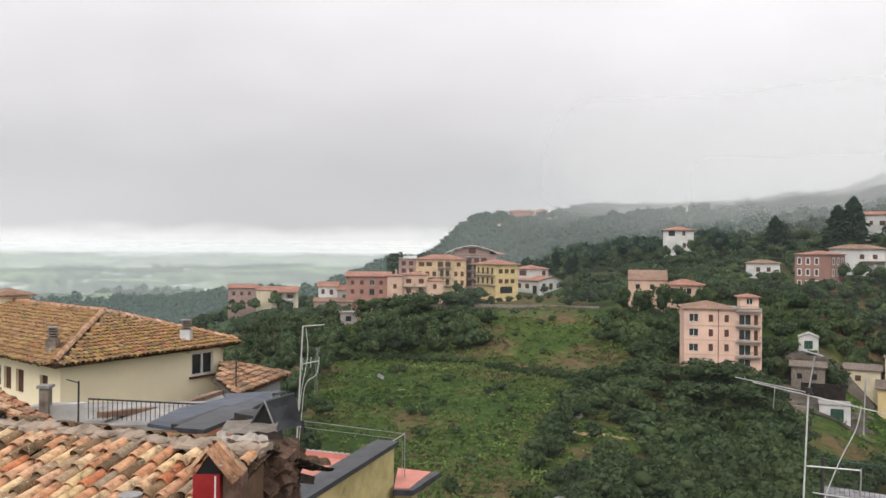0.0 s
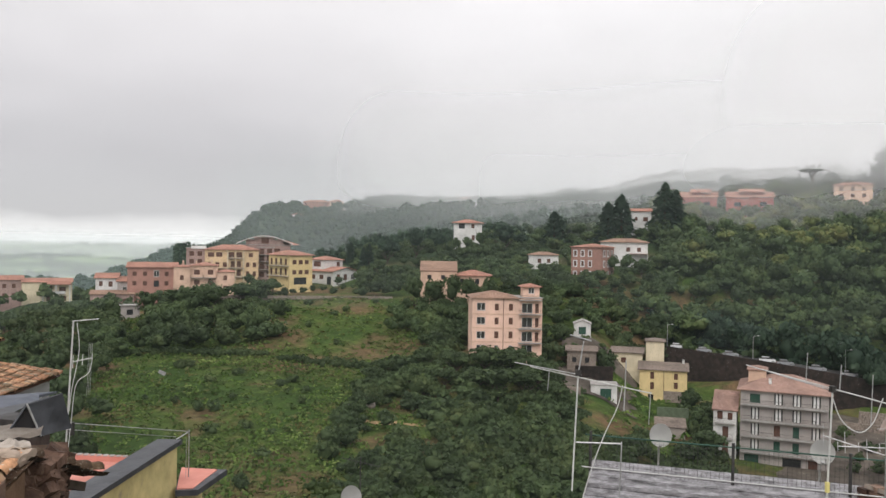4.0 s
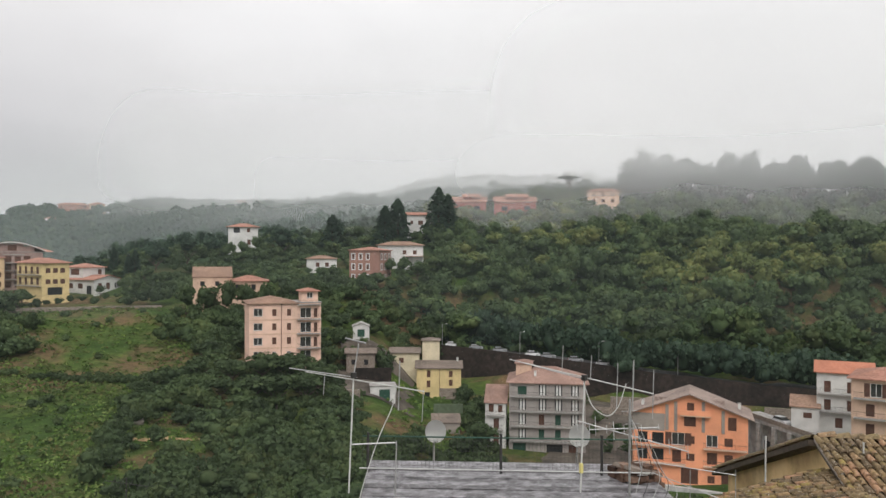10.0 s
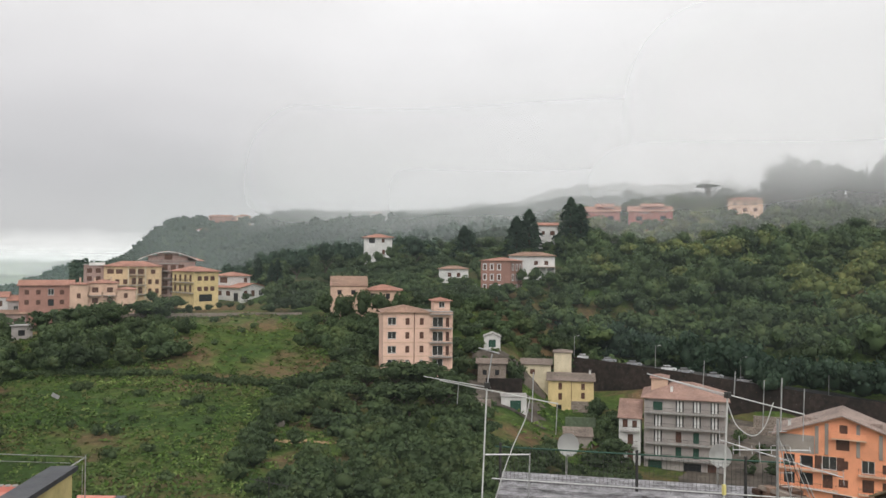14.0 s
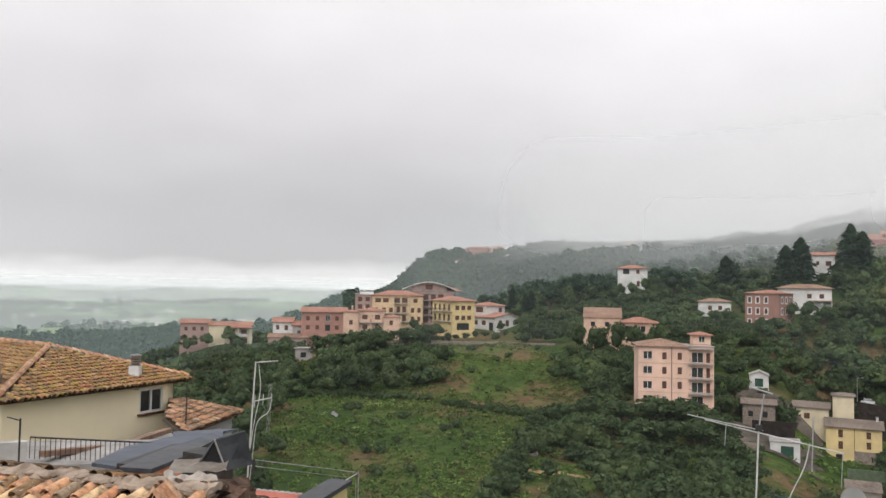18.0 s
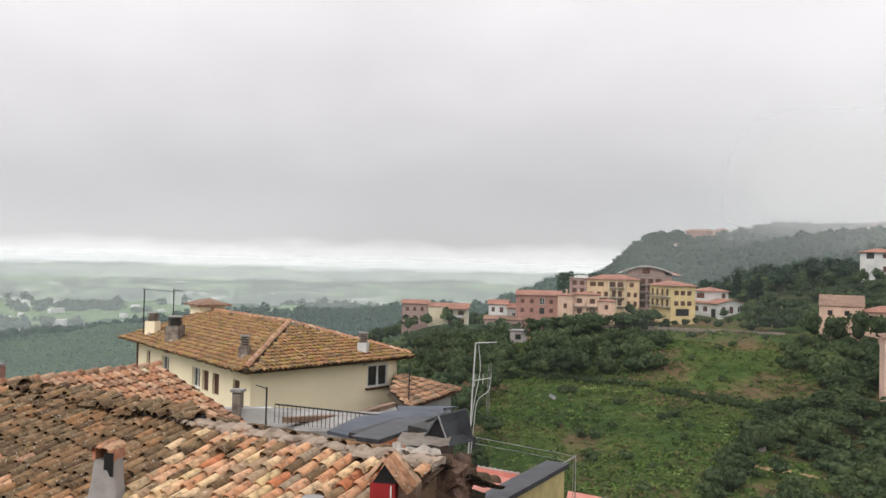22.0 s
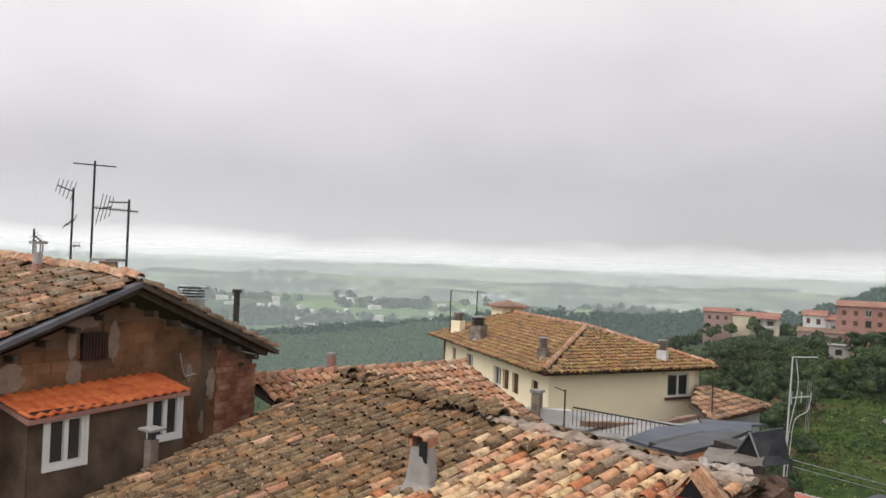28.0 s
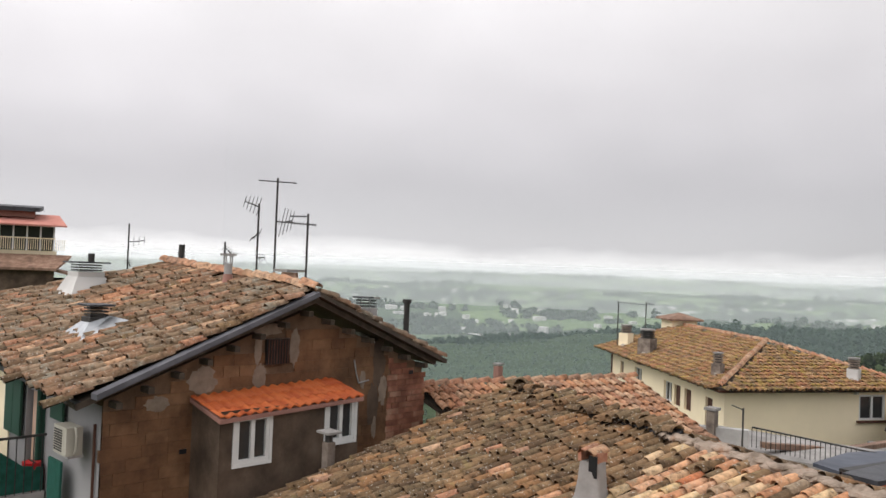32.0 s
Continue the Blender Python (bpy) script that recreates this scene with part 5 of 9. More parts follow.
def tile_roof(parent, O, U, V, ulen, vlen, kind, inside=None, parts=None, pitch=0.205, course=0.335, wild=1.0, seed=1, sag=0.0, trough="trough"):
    """Cover and trough tiles on the plane through O along U (ridge) and V (down the slope). kind: name or function of u, v.
    parts: u0, u1, v0, v1 of the stretch whose covers are single pieces under the roof."""
    r = np.random.default_rng(seed)
    O, U, V = np.array(O, float), np.array(U, float), np.array(V, float)
    U, V = U / np.linalg.norm(U), V / np.linalg.norm(V)
    V = V - U * (U @ V)
    V /= np.linalg.norm(V)
    N = np.cross(U, V)
    if N[2] < 0:
        N = -N
    deck = [tuple(O - N * 0.04), tuple(O + U * ulen - N * 0.04), tuple(O + U * ulen + V * vlen - N * 0.04), tuple(O + V * vlen - N * 0.04)]
    if inside is None:
        roof = wpart("roof", slab(deck, down=tuple(-N * 0.1)), "deck", parent)
    else:
        poly = inside.deck
        roof = wpart("roof", slab([tuple(O + U * a + V * b - N * 0.04) for a, b in poly], down=tuple(-N * 0.1)), "deck", parent)
    cv, cf = coppo(False)
    hv, hf = channel()
    sc = np.array([pitch / 0.205, course / 0.335, pitch / 0.205])
    cv, hv = cv * sc * np.array([0.9, 1, 1.06]), hv * sc
    groups = {}
    singles = 0
    for i in range(int(ulen / pitch) + 1):
        shift = r.uniform(-0.06, 0.06) * wild
        for j in range(int(vlen / course) + 1):
            u, v = i * pitch + r.normal() * 0.010 * wild, j * course + shift + r.normal() * 0.018 * wild
            if v < -0.1 or (inside is not None and not inside(u, v)):
                continue
            k = kind if isinstance(kind, str) else kind(u, v, r)
            a = r.normal() * 0.035 * wild
            tip = r.normal() * 0.02 * wild
            c, s = math.cos(a), math.sin(a)
            X, Y = U * c + V * s, V * c - U * s
            Y = Y + N * tip
            base = O + U * u + V * v + N * (0.075 + abs(r.normal()) * 0.008 * wild - sag * math.sin(math.pi * min(1, u / ulen)))
            w = r.uniform(0.93, 1.07)
            if parts and parts[0] <= u <= parts[1] and parts[2] <= v <= parts[3] and singles < 300:
                singles += 1
                if k not in PIECE_MESH:
                    pv, pf = coppo(True)
                    tmp = mesh_object("tile", pv, pf, k + "_piece")
                    PIECE_MESH[k] = tmp.data
                    bpy.data.objects.remove(tmp)
                ob = new("tile", PIECE_MESH[k])
                ob.matrix_basis = Matrix(((X[0] * w, Y[0], N[0], base[0]), (X[1] * w, Y[1], N[1], base[1]), (X[2] * w, Y[2], N[2], base[2]), (0, 0, 0, 1))) @ Matrix.Diagonal((sc[0] * 0.9, sc[1], sc[2] * 1.06, 1))
                wchild(ob, roof)
            else:
                groups.setdefault(k, []).append((base, X * w, Y, N, 0))
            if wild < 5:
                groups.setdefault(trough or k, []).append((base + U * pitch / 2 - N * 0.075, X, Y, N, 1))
    for k, rows in groups.items():
        vs, fs, n = [], [], 0
        for base, X, Y, Z, which in rows:
            pv, pf = (hv, hf) if which else (cv, cf)
            vs.append(base + pv[:, :1] * X + pv[:, 1:2] * Y + pv[:, 2:] * Z)
            fs.append(pf + n)
            n += len(pv)
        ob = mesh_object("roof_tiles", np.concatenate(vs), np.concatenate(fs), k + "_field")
        tagged(ob, kind="stuff")
        wchild(ob, roof)
    return roof


def ridge_tiles(parent, a, b, mat, size=1.25, jitter=1.0, seed=3):
    """A row of cover tiles along a ridge or hip, each a piece."""
    r = np.random.default_rng(seed)
    a, b = Vector(a), Vector(b)
    d = b - a
    n = max(2, int(d.length / 0.36))
    y = d.normalized()
    x = y.cross(Vector((0, 0, 1))).normalized()
    z = x.cross(y)
    if mat not in PIECE_MESH:
        pv, pf = coppo(True)
        tmp = mesh_object("tile", pv, pf, mat + "_piece")
        PIECE_MESH[mat] = tmp.data
        bpy.data.objects.remove(tmp)
    for i in range(n):
        ob = new("ridge_tile", PIECE_MESH[mat])
        p = a + d * (i / n) + Vector((0, 0, 0.04 + r.normal() * 0.012 * jitter))
        rot = Matrix.Rotation(r.normal() * 0.06 * jitter, 4, "Z")
        m = Matrix(((x[0], y[0], z[0], p[0]), (x[1], y[1], z[1], p[1]), (x[2], y[2], z[2], p[2]), (0, 0, 0, 1)))
        ob.matrix_basis = m @ rot @ Matrix.Diagonal((size, 1, size, 1))
        wchild(ob, parent)


def bead(a, b, rad, seed, squash=0.55):
    """One rough bead of mortar from a to b, uneven all along."""
    bm = bmesh.new()
    a, b = Vector(a), Vector(b)
    d = b - a
    n, k = max(8, int(d.length / (rad * 0.22))), 14
    side = d.cross(Vector((0, 0, 1))).normalized()
    up = side.cross(d).normalized()
    rows = []
    for i in range(n + 1):
        c = a + d * (i / n)
        swell = 1 + 0.35 * noise.noise(Vector((i * rad * 0.22 * 4.0, seed, 0.3)))
        row = []
        for j in range(k):
            t = math.tau * j / k
            q = c + (side * math.cos(t) + up * math.sin(t) * squash) * rad * swell
            q = q + (side * math.cos(t) + up * math.sin(t)) * rad * 0.45 * noise.noise(q * 11 + Vector((seed, 0, 0))) + up * rad * 0.3 * noise.noise(q * 4)
            row.append(bm.verts.new(q))
        rows.append(row)
    for p, q in zip(rows, rows[1:]):
        for j in range(k):
            bm.faces.new((p[j], p[(j + 1) % k], q[(j + 1) % k], q[j]))
    bm.faces.new(rows[0][::-1])
    bm.faces.new(rows[-1])
    return bm


def lumps(a, b, rad, n, seed, squash=0.6):
    """A rough bead of mortar from a to b."""
    r = np.random.default_rng(seed)
    bm = bmesh.new()
    a, b = Vector(a), Vector(b)
    for i in range(n):
        p = a + (b - a) * ((i + 0.5) / n) + Vector(r.normal(size=3) * rad * 0.25)
        q = bmesh.ops.create_icosphere(bm, subdivisions=2, radius=rad * r.uniform(0.8, 1.3))
        for v in q["verts"]:
            k = 1 + 0.25 * noise.noise(v.co * 9 + Vector((i * 3.1, 0, 0)))
            v.co = Vector((v.co.x * k * 1.3, v.co.y * k * 1.3, v.co.z * k * squash)) + p
    return bm


class Poly:
    """A polygon in roof metres, for clipping tiles and cutting the deck."""

    def __init__(self, deck):
        self.deck = deck

    def __call__(self, u, v):
        inside, p = False, self.deck
        for (x0, y0), (x1, y1) in zip(p, p[1:] + p[:1]):
            if (y0 > v) != (y1 > v) and u < (x1 - x0) * (v - y0) / (y1 - y0) + x0:
                inside = not inside
        return inside


def walls(parent, pts, top, low, mat, name="wall"):
    """Upright wall sheets with thickness along a line of plan points; top: one height a point."""
    for (a, b, za, zb) in zip(pts, pts[1:], top, top[1:]):
        a3, b3 = Vector((*a, 0)), Vector((*b, 0))
        n = (b3 - a3).normalized().cross(Vector((0, 0, 1))) * -0.25
        bm = bmesh.new()
        lo = [(a[0], a[1], low), (b[0], b[1], low), (b[0], b[1], zb), (a[0], a[1], za)]
        f = [bm.verts.new(p) for p in lo]
        k = [bm.verts.new(Vector(p) + n) for p in lo]
        bm.faces.new(f)
        bm.faces.new(k[::-1])
        for i in range(4):
            j = (i + 1) % 4
            bm.faces.new((k[i], k[j], f[j], f[i]))
        wpart(name, bm, mat, parent)


def here(name, x, y, z, label, category, group=""):
    return empty(name, Matrix.Translation((x, y, z)), label, category, group)


# -- the nearest roof, old grey tiles beside relaid orange ones
RA, RB, RC = Vector((-9.85, 12.05, -2.30)), Vector((-1.98, 9.22, -2.34)), Vector((-11.45, 7.62, -4.05))
RU, RV = (RB - RA).normalized(), (RC - RA).normalized()
near_house = here("tiled_house", -6, 10, -9, "old house under a roof of weathered grey and relaid orange tiles", "house")


def near_kind(u, v, r):
    edge = 4.55 + 0.35 * math.sin(v * 2.1) + r.normal() * 0.22
    if u > edge:
        return "new" if r.random() > 0.16 else "old"
    return "old" if r.random() > 0.04 else "mid"


roof = tile_roof(near_house, RA, RU, RV, 8.3, 7.2, near_kind, parts=(4.3, 8.4, -0.2, 3.9), seed=5, sag=0.06, pitch=0.176, course=0.295, wild=1.25)
walls(near_house, [(-11.3, 7.7), (-9.75, 11.95), (-2.2, 9.2), (-4.4, 3.2), (-11.9, 5.9)], [-4.1, -2.3, -2.35, -4.9, -4.9], -12, "rawmortar")
# the far slope, falling away behind the ridge
NV = Vector((RU.y, -RU.x, 0)) * -1
back = NV if NV.y > 0 else -NV
roof_b = tile_roof(near_house, RA + Vector((0, 0, 0.02)), RU, back * 0.93 - Vector((0, 0, 0.36)), 8.2, 1.6, "old", seed=6)
ridge_tiles(roof, RA + Vector((0, 0, 0.07)), RA + RU * 4.4 + Vector((0, 0, 0.05)), "old", 1.15, 2.2)
ridge_tiles(roof, RA + RU * 0.2 + RV * 0.25 + Vector((0, 0, 0.08)), RA + RU * 3.2 + RV * 0.22 + Vector((0, 0, 0.08)), "old", 1.0, 3.0, 8)
wpart("ridge_mortar", bead(RA + RU * 4.2 + Vector((0, 0, 0.06)), RB + Vector((0, 0, 0.09)), 0.15, 4, 0.40), "ridgemortar", roof, "crumbling lime mortar along the ridge")
tagged(wpart("crumbled_mortar", lumps(RA + RU * 4.4 + RV * 0.06 + Vector((0, 0, 0.11)), RB + RV * 0.06 + Vector((0, 0, 0.13)), 0.062, 46, 27), "ridgemortar", roof), "broken clods of mortar", kind="stuff")
# loose upper layer, lifted along the broken ridge
lift_n = Vector(np.cross(RU, RV))
lift_n = lift_n if lift_n.z > 0 else -lift_n
tile_roof(near_house, RA - RV * 0.22 + lift_n * 0.06, RU, RV, 4.2, 0.25, "old", seed=19, wild=1.9, pitch=0.18, course=0.30)
wpart("verge_mortar", bead(RA + Vector((-0.02, 0, 0.06)), RC + RV * 1.2 + Vector((0, 0, 0.06)), 0.09, 9), "mossmortar", roof, "yellow-mossed mortar along the edge")
# thin dark slab with a zigzag outline along the ridge
wpart("ridge_sheet", slab([tuple(RA + RU * a - RV * 0.06 + Vector((0, 0, 0.13 + 0.04 * (k % 2)))) for k, a in enumerate((3.0, 3.3, 3.5, 3.9, 4.2, 4.5))] + [tuple(RA + RU * a + RV * (0.08 + 0.07 * (k % 2)) + Vector((0, 0, 0.13))) for k, a in enumerate((4.5, 4.1, 3.8, 3.4, 3.1))], 0.03), "sheet", roof, "thin dark sheet with ragged edges")

# -- plastered chimney with a tile tent on top
ch = here("chimney", -5.93, 8.85, -3.05, "flared grey plaster chimney with a clay tile cap on the roof", "chimney")
ch.matrix_basis = ch.matrix_basis @ Matrix.Diagonal((0.96, 0.9, 0.78, 1))
bm = bmesh.new()
prof = [(0.42, 0.0), (0.28, 0.1), (0.205, 0.28), (0.175, 0.5), (0.155, 0.78), (0.15, 0.86)]
rings = []
for k, (w, z) in enumerate(prof):
    rings.append([bm.verts.new((w * math.copysign(abs(math.cos(a)) ** 0.45, math.cos(a)) * (1 + 0.03 * math.sin(k * 5 + a * 3)), w * 0.85 * math.copysign(abs(math.sin(a)) ** 0.45, math.sin(a)), z)) for a in [math.tau * (i + 0.5) / 20 for i in range(20)]])
for p, q in zip(rings, rings[1:]):
    for i in range(20):
        bm.faces.new((p[i], p[(i + 1) % 20], q[(i + 1) % 20], q[i]))
bm.faces.new(rings[-1])
part("shaft", bm, "concrete", ch)
part("flue_opening", box(0.02, 0.15, -0.135, -0.125, 0.62, 0.97), "dark", ch)
bm = box(-0.15, -0.1, -0.13, 0.13, 0.85, 1.02)
add_box(bm, 0.1, 0.145, -0.12, 0.13, 0.85, 1.02)
add_box(bm, -0.1, 0.1, 0.08, 0.13, 0.85, 1.02)
part("brick_collar", bm, "redbrick", ch)
for dx, ry in ((-0.085, -24), (0.085, 24)):
    ob = new("cap_tile", PIECE_MESH["mid"])
    ob.parent, ob.matrix_basis = ch, pose(dx * 0.7, -0.19, 1.01, 0, ry, 0) @ Matrix.Diagonal((0.85, 0.8, 0.75, 1))

# -- end stack of rubble with a lead hood, cement top and gutter
st = here("rubble_chimney_stack", -2.15, 9.9, -3.6, "rough rubble stack with cement top and a folded lead hood", "chimney")
bm = bmesh.new()
rr = np.random.default_rng(12)
for k in range(12):
    for i in range(9):
        t = i / 9
        for side in range(2):
            z = -3.9 + k * 0.135
            x = (-2.46 + 0.6 * t) if side == 0 else -1.86
            y = (9.25 + 0.25 * t) if side == 0 else 9.5 + t * 0.9
            s = rr.uniform(0.05, 0.12)
            m = Matrix.Translation((x + rr.normal() * 0.015, y + rr.normal() * 0.02, z)) @ Euler(rr.normal(size=3) * 0.45).to_matrix().to_4x4()
            add_box(bm, -s, s, -s * 0.8, s * 0.8, -0.06, 0.06, m=m)
wpart("rubble", bm, "rubblebrown", st, "brown and red rubble stones")
wpart("core", slab([(-2.42, 9.3, -2.42), (-1.83, 9.5, -2.42), (-1.83, 10.5, -2.42), (-2.42, 10.5, -2.42)], 2.2), "rawmortar", st)
bm = bead((-2.62, 9.6, -2.27), (-2.08, 9.78, -2.27), 0.2, 21, 0.42)
wpart("cement_top", bm, "mortar", st, "pale cement capping")
sheet = bmesh.new()
grid_v = [[sheet.verts.new(Vector((-2.62, 9.72, -2.16)) + Vector((0.62, 0.2, -0.02)) * (i / 6) + Vector((-0.05, 0.5, 0.05)) * (j / 5) + Vector((0, 0, 0.05 * noise.noise(Vector((i * 0.9, j * 0.8, 3.3)))))) for j in range(6)] for i in range(7)]
for i in range(6):
    for j in range(5):
        sheet.faces.new((grid_v[i][j], grid_v[i + 1][j], grid_v[i + 1][j + 1], grid_v[i][j + 1]))
bmesh.ops.solidify(sheet, geom=sheet.faces[:], thickness=0.02)
wpart("flashing", sheet, "mortar", st, "crumpled pale sheet over the stack")
hd = bmesh.new()
apex0, apex1 = Vector((-2.18, 10.12, -1.87)), Vector((-1.89, 10.53, -1.83))
l0, l1, r0, r1 = Vector((-2.38, 10.1, -2.2)), Vector((-2.2, 10.5, -2.2)), Vector((-2.04, 10.17, -2.24)), Vector((-1.8, 10.62, -2.26))
for a, b, c, d in ((apex0, apex1, r1, r0), (apex0, apex1, l1, l0)):
    n = (b - a).cross(d - a).normalized() * 0.02
    q = [hd.verts.new(p) for p in (a, b, c, d)] + [hd.verts.new(p + n) for p in (a, b, c, d)]
    hd.faces.new(q[:4])
    hd.faces.new(q[4:][::-1])
    for i in range(4):
        hd.faces.new((q[i], q[(i + 1) % 4], q[4 + (i + 1) % 4], q[4 + i]))
dk = bmesh.new()
q = [dk.verts.new(p + Vector((0.01, k, -0.02))) for k in (0.04, 0.12) for p in (apex0, l0, r0)]
for f in ((0, 1, 2), (5, 4, 3), (0, 3, 4, 1), (1, 4, 5, 2), (2, 5, 3, 0)):
    dk.faces.new([q[i] for i in f])
wpart("hood_opening", dk, "dark", st)
wpart("hood_edge", rod(apex0 + Vector((0, -0.01, 0.01)), r0 + Vector((0, -0.01, 0)), 0.012, 6), "galv", st)
wpart("lead_hood", hd, "sheet", st, "dark folded lead hood")
bm = bmesh.new()
add_rod(bm, (-2.1, 9.0, -2.5), (-2.16, 8.75, -3.3), 0.022, 8)
add_rod(bm, (-2.1, 9.0, -2.5), (-2.04, 9.2, -2.38), 0.022, 8)
wpart("downpipe", bm, "galv", st)

# -- small red-sided vent with a tent of tiles
rv = here("roof_vent", -2.355, 8.4, -2.75, "red metal sided roof vent under a tent of clay tiles", "chimney")
part("vent_box", box(-0.135, 0.135, -0.12, 0.2, -0.6, 0.49), "redmetal", rv, "red painted metal box")
part("white_edge", box(0.085, 0.1, -0.128, -0.121, -0.5, 0.48), "frame", rv)
bm = bmesh.new()
q = [bm.verts.new(p) for y in (-0.08, 0.3) for p in ((-0.12, y, 0.485), (0.13, y, 0.485), (0.04, y, 0.74))]
for f in ((0, 1, 2), (5, 4, 3), (0, 3, 4, 1), (1, 4, 5, 2), (2, 5, 3, 0)):
    bm.faces.new([q[i] for i in f])
part("vent_opening", bm, "dark", rv)
part("slate_side", box(0.14, 0.34, -0.02, 0.2, -0.6, 0.46), "rubblebrown", rv, "dark mossy side")
for k in range(3):
    ob = new("vent_tile", PIECE_MESH["mid"])
    ob.parent = rv
    d, y = Vector((0.56, 0.06, -0.80)).normalized(), Vector((0.06, 1.0, 0.03)).normalized()
    nz = d.cross(y).normalized()
    nz = nz if nz.z > 0 else -nz
    o = Vector((0.015, -0.12 + 0.155 * k, 0.75))
    ob.matrix_basis = Matrix(((y[0], d[0], nz[0], o[0]), (y[1], d[1], nz[1], o[1]), (y[2], d[2], nz[2], o[2]), (0, 0, 0, 1))) @ Matrix.Diagonal((0.95, 0.95, 0.7, 1))
for k in range(2):
    ob = new("vent_tile", PIECE_MESH["mid"])
    ob.parent = rv
    d = Vector((-0.55, 0.05, -0.83)).normalized()
    nz = d.cross(y).normalized()
    nz = nz if nz.z > 0 else -nz
    o = Vector((0.03, -0.06 + 0.16 * k, 0.76))
    ob.matrix_basis = Matrix(((y[0], d[0], nz[0], o[0]), (y[1], d[1], nz[1], o[1]), (y[2], d[2], nz[2], o[2]), (0, 0, 0, 1))) @ Matrix.Diagonal((0.8, 0.72, 0.6, 1))
pt = here("flue_pipe", -3.18, 8.45, -2.8, "short black metal flue pipe with a flat cap", "flue")
part("pipe", rod((0, 0, -0.1), (0, 0, 0.22), 0.07, 12), "iron", pt)
part("cap", rod((0, 0, 0.25), (0, 0, 0.29), 0.12, 12), "galv", pt)
part("cap_stay", rod((0.05, 0, 0.2), (0.05, 0, 0.26), 0.01, 6), "galv", pt)

# -- the tiled roof behind, lower
h2 = here("tiled_house", -11, 16, -9, "house behind with an orange clay tile roof", "house")
O2, U2, V2 = Vector((-13.76, 10.95, -2.78)), Vector((0.3, 0.954, 0.0)), Vector((0.954, -0.30, -0.36))
r2 = tile_roof(h2, O2, U2, V2, 8.1, 6.0, "mid", seed=15, wild=0.7, inside=Poly([(1.78, -0.05), (8.15, -0.05), (8.15, 6.0), (3.66, 6.0)]), parts=(4.7, 8.1, -0.1, 2.6))
ridge_tiles(r2, O2 + U2 * 1.8 + Vector((0, 0, 0.05)), O2 + U2 * 8.1 + Vector((0, 0, 0.05)), "mid", 1.2, 0.6, 5)
walls(h2, [(-13.0, 13.3), (-11.4, 18.6), (-6.0, 16.9)], [-2.95, -2.95, -5.0], -12, "cream")
fl = here("flue", -14.5, 17.0, -3.6, "square dark red chimney flue", "chimney")
part("shaft", box(-0.09, 0.09, -0.09, 0.09, -2, 0.95), "brickred", fl)
part("cap", box(-0.11, 0.11, -0.11, 0.11, 0.98, 1.03), "concrete", fl)

# -- the brown gabled house
gh = here("gabled_house", -12.85, 9.3, -9, "brown tufa block house with a gabled roof of weathered tiles", "house")
GX = -12.85
# gable wall sheet behind the blocks
bm = slab([(GX - 0.02, 5.53, -9), (GX - 0.02, 12.5, -9), (GX - 0.02, 12.5, -2.15), (GX - 0.02, 9.3, -0.95), (GX - 0.02, 5.53, -2.32)], down=(-0.3, 0, 0))
gw = wpart("gable_wall", bm, "rawmortar", gh)
rr = np.random.default_rng(31)
BLK = {}
count = 0


def wall_pieces(name, mat, y0, y1, z0, z1, bw, bh, gap, deep, limit=300):
    """Single blocks standing a little proud of the gable wall, course by course."""
    global count
    row, z = 0, z0
    while z + bh < z1:
        y = y0 - (bw / 2 if row % 2 else 0)
        while y < y1:
            w = bw * rr.choice([0.8, 1.0, 1.15])
            a, b = max(y, y0), min(y + w - gap, y1)
            top = -1.05 - abs((a + b) / 2 - 9.3) * 0.375 + (0 if abs((a + b) / 2 - 9.3) > 0.2 else -0.05)
            blocked = 8.35 < (a + b) / 2 < 9.05 and -2.0 < z + bh / 2 < -1.38
            if b - a > 0.08 and z + bh < top and not blocked:
                key = (name, round(b - a, 1))
                if key not in BLK:
                    me = bpy.data.meshes.new(name)
                    q = box(-0.04, 0.04, -(b - a) / 2, (b - a) / 2, -bh / 2 + gap / 2, bh / 2 - gap / 2)
                    bmesh.ops.bevel(q, geom=q.edges[:], offset=0.004, segments=1, affect="EDGES")
                    q.to_mesh(me)
                    q.free()
                    me.materials.append(M[mat])
                    BLK[key] = me
                ob = new(name, BLK[key])
                ob.matrix_basis = pose(GX + deep + rr.normal() * 0.0025, (a + b) / 2, z + bh / 2, rr.normal() * 0.3, 0, rr.normal() * 0.3)
                wchild(ob, gw)
                count += 1
            y += w
        z += bh
        row += 1


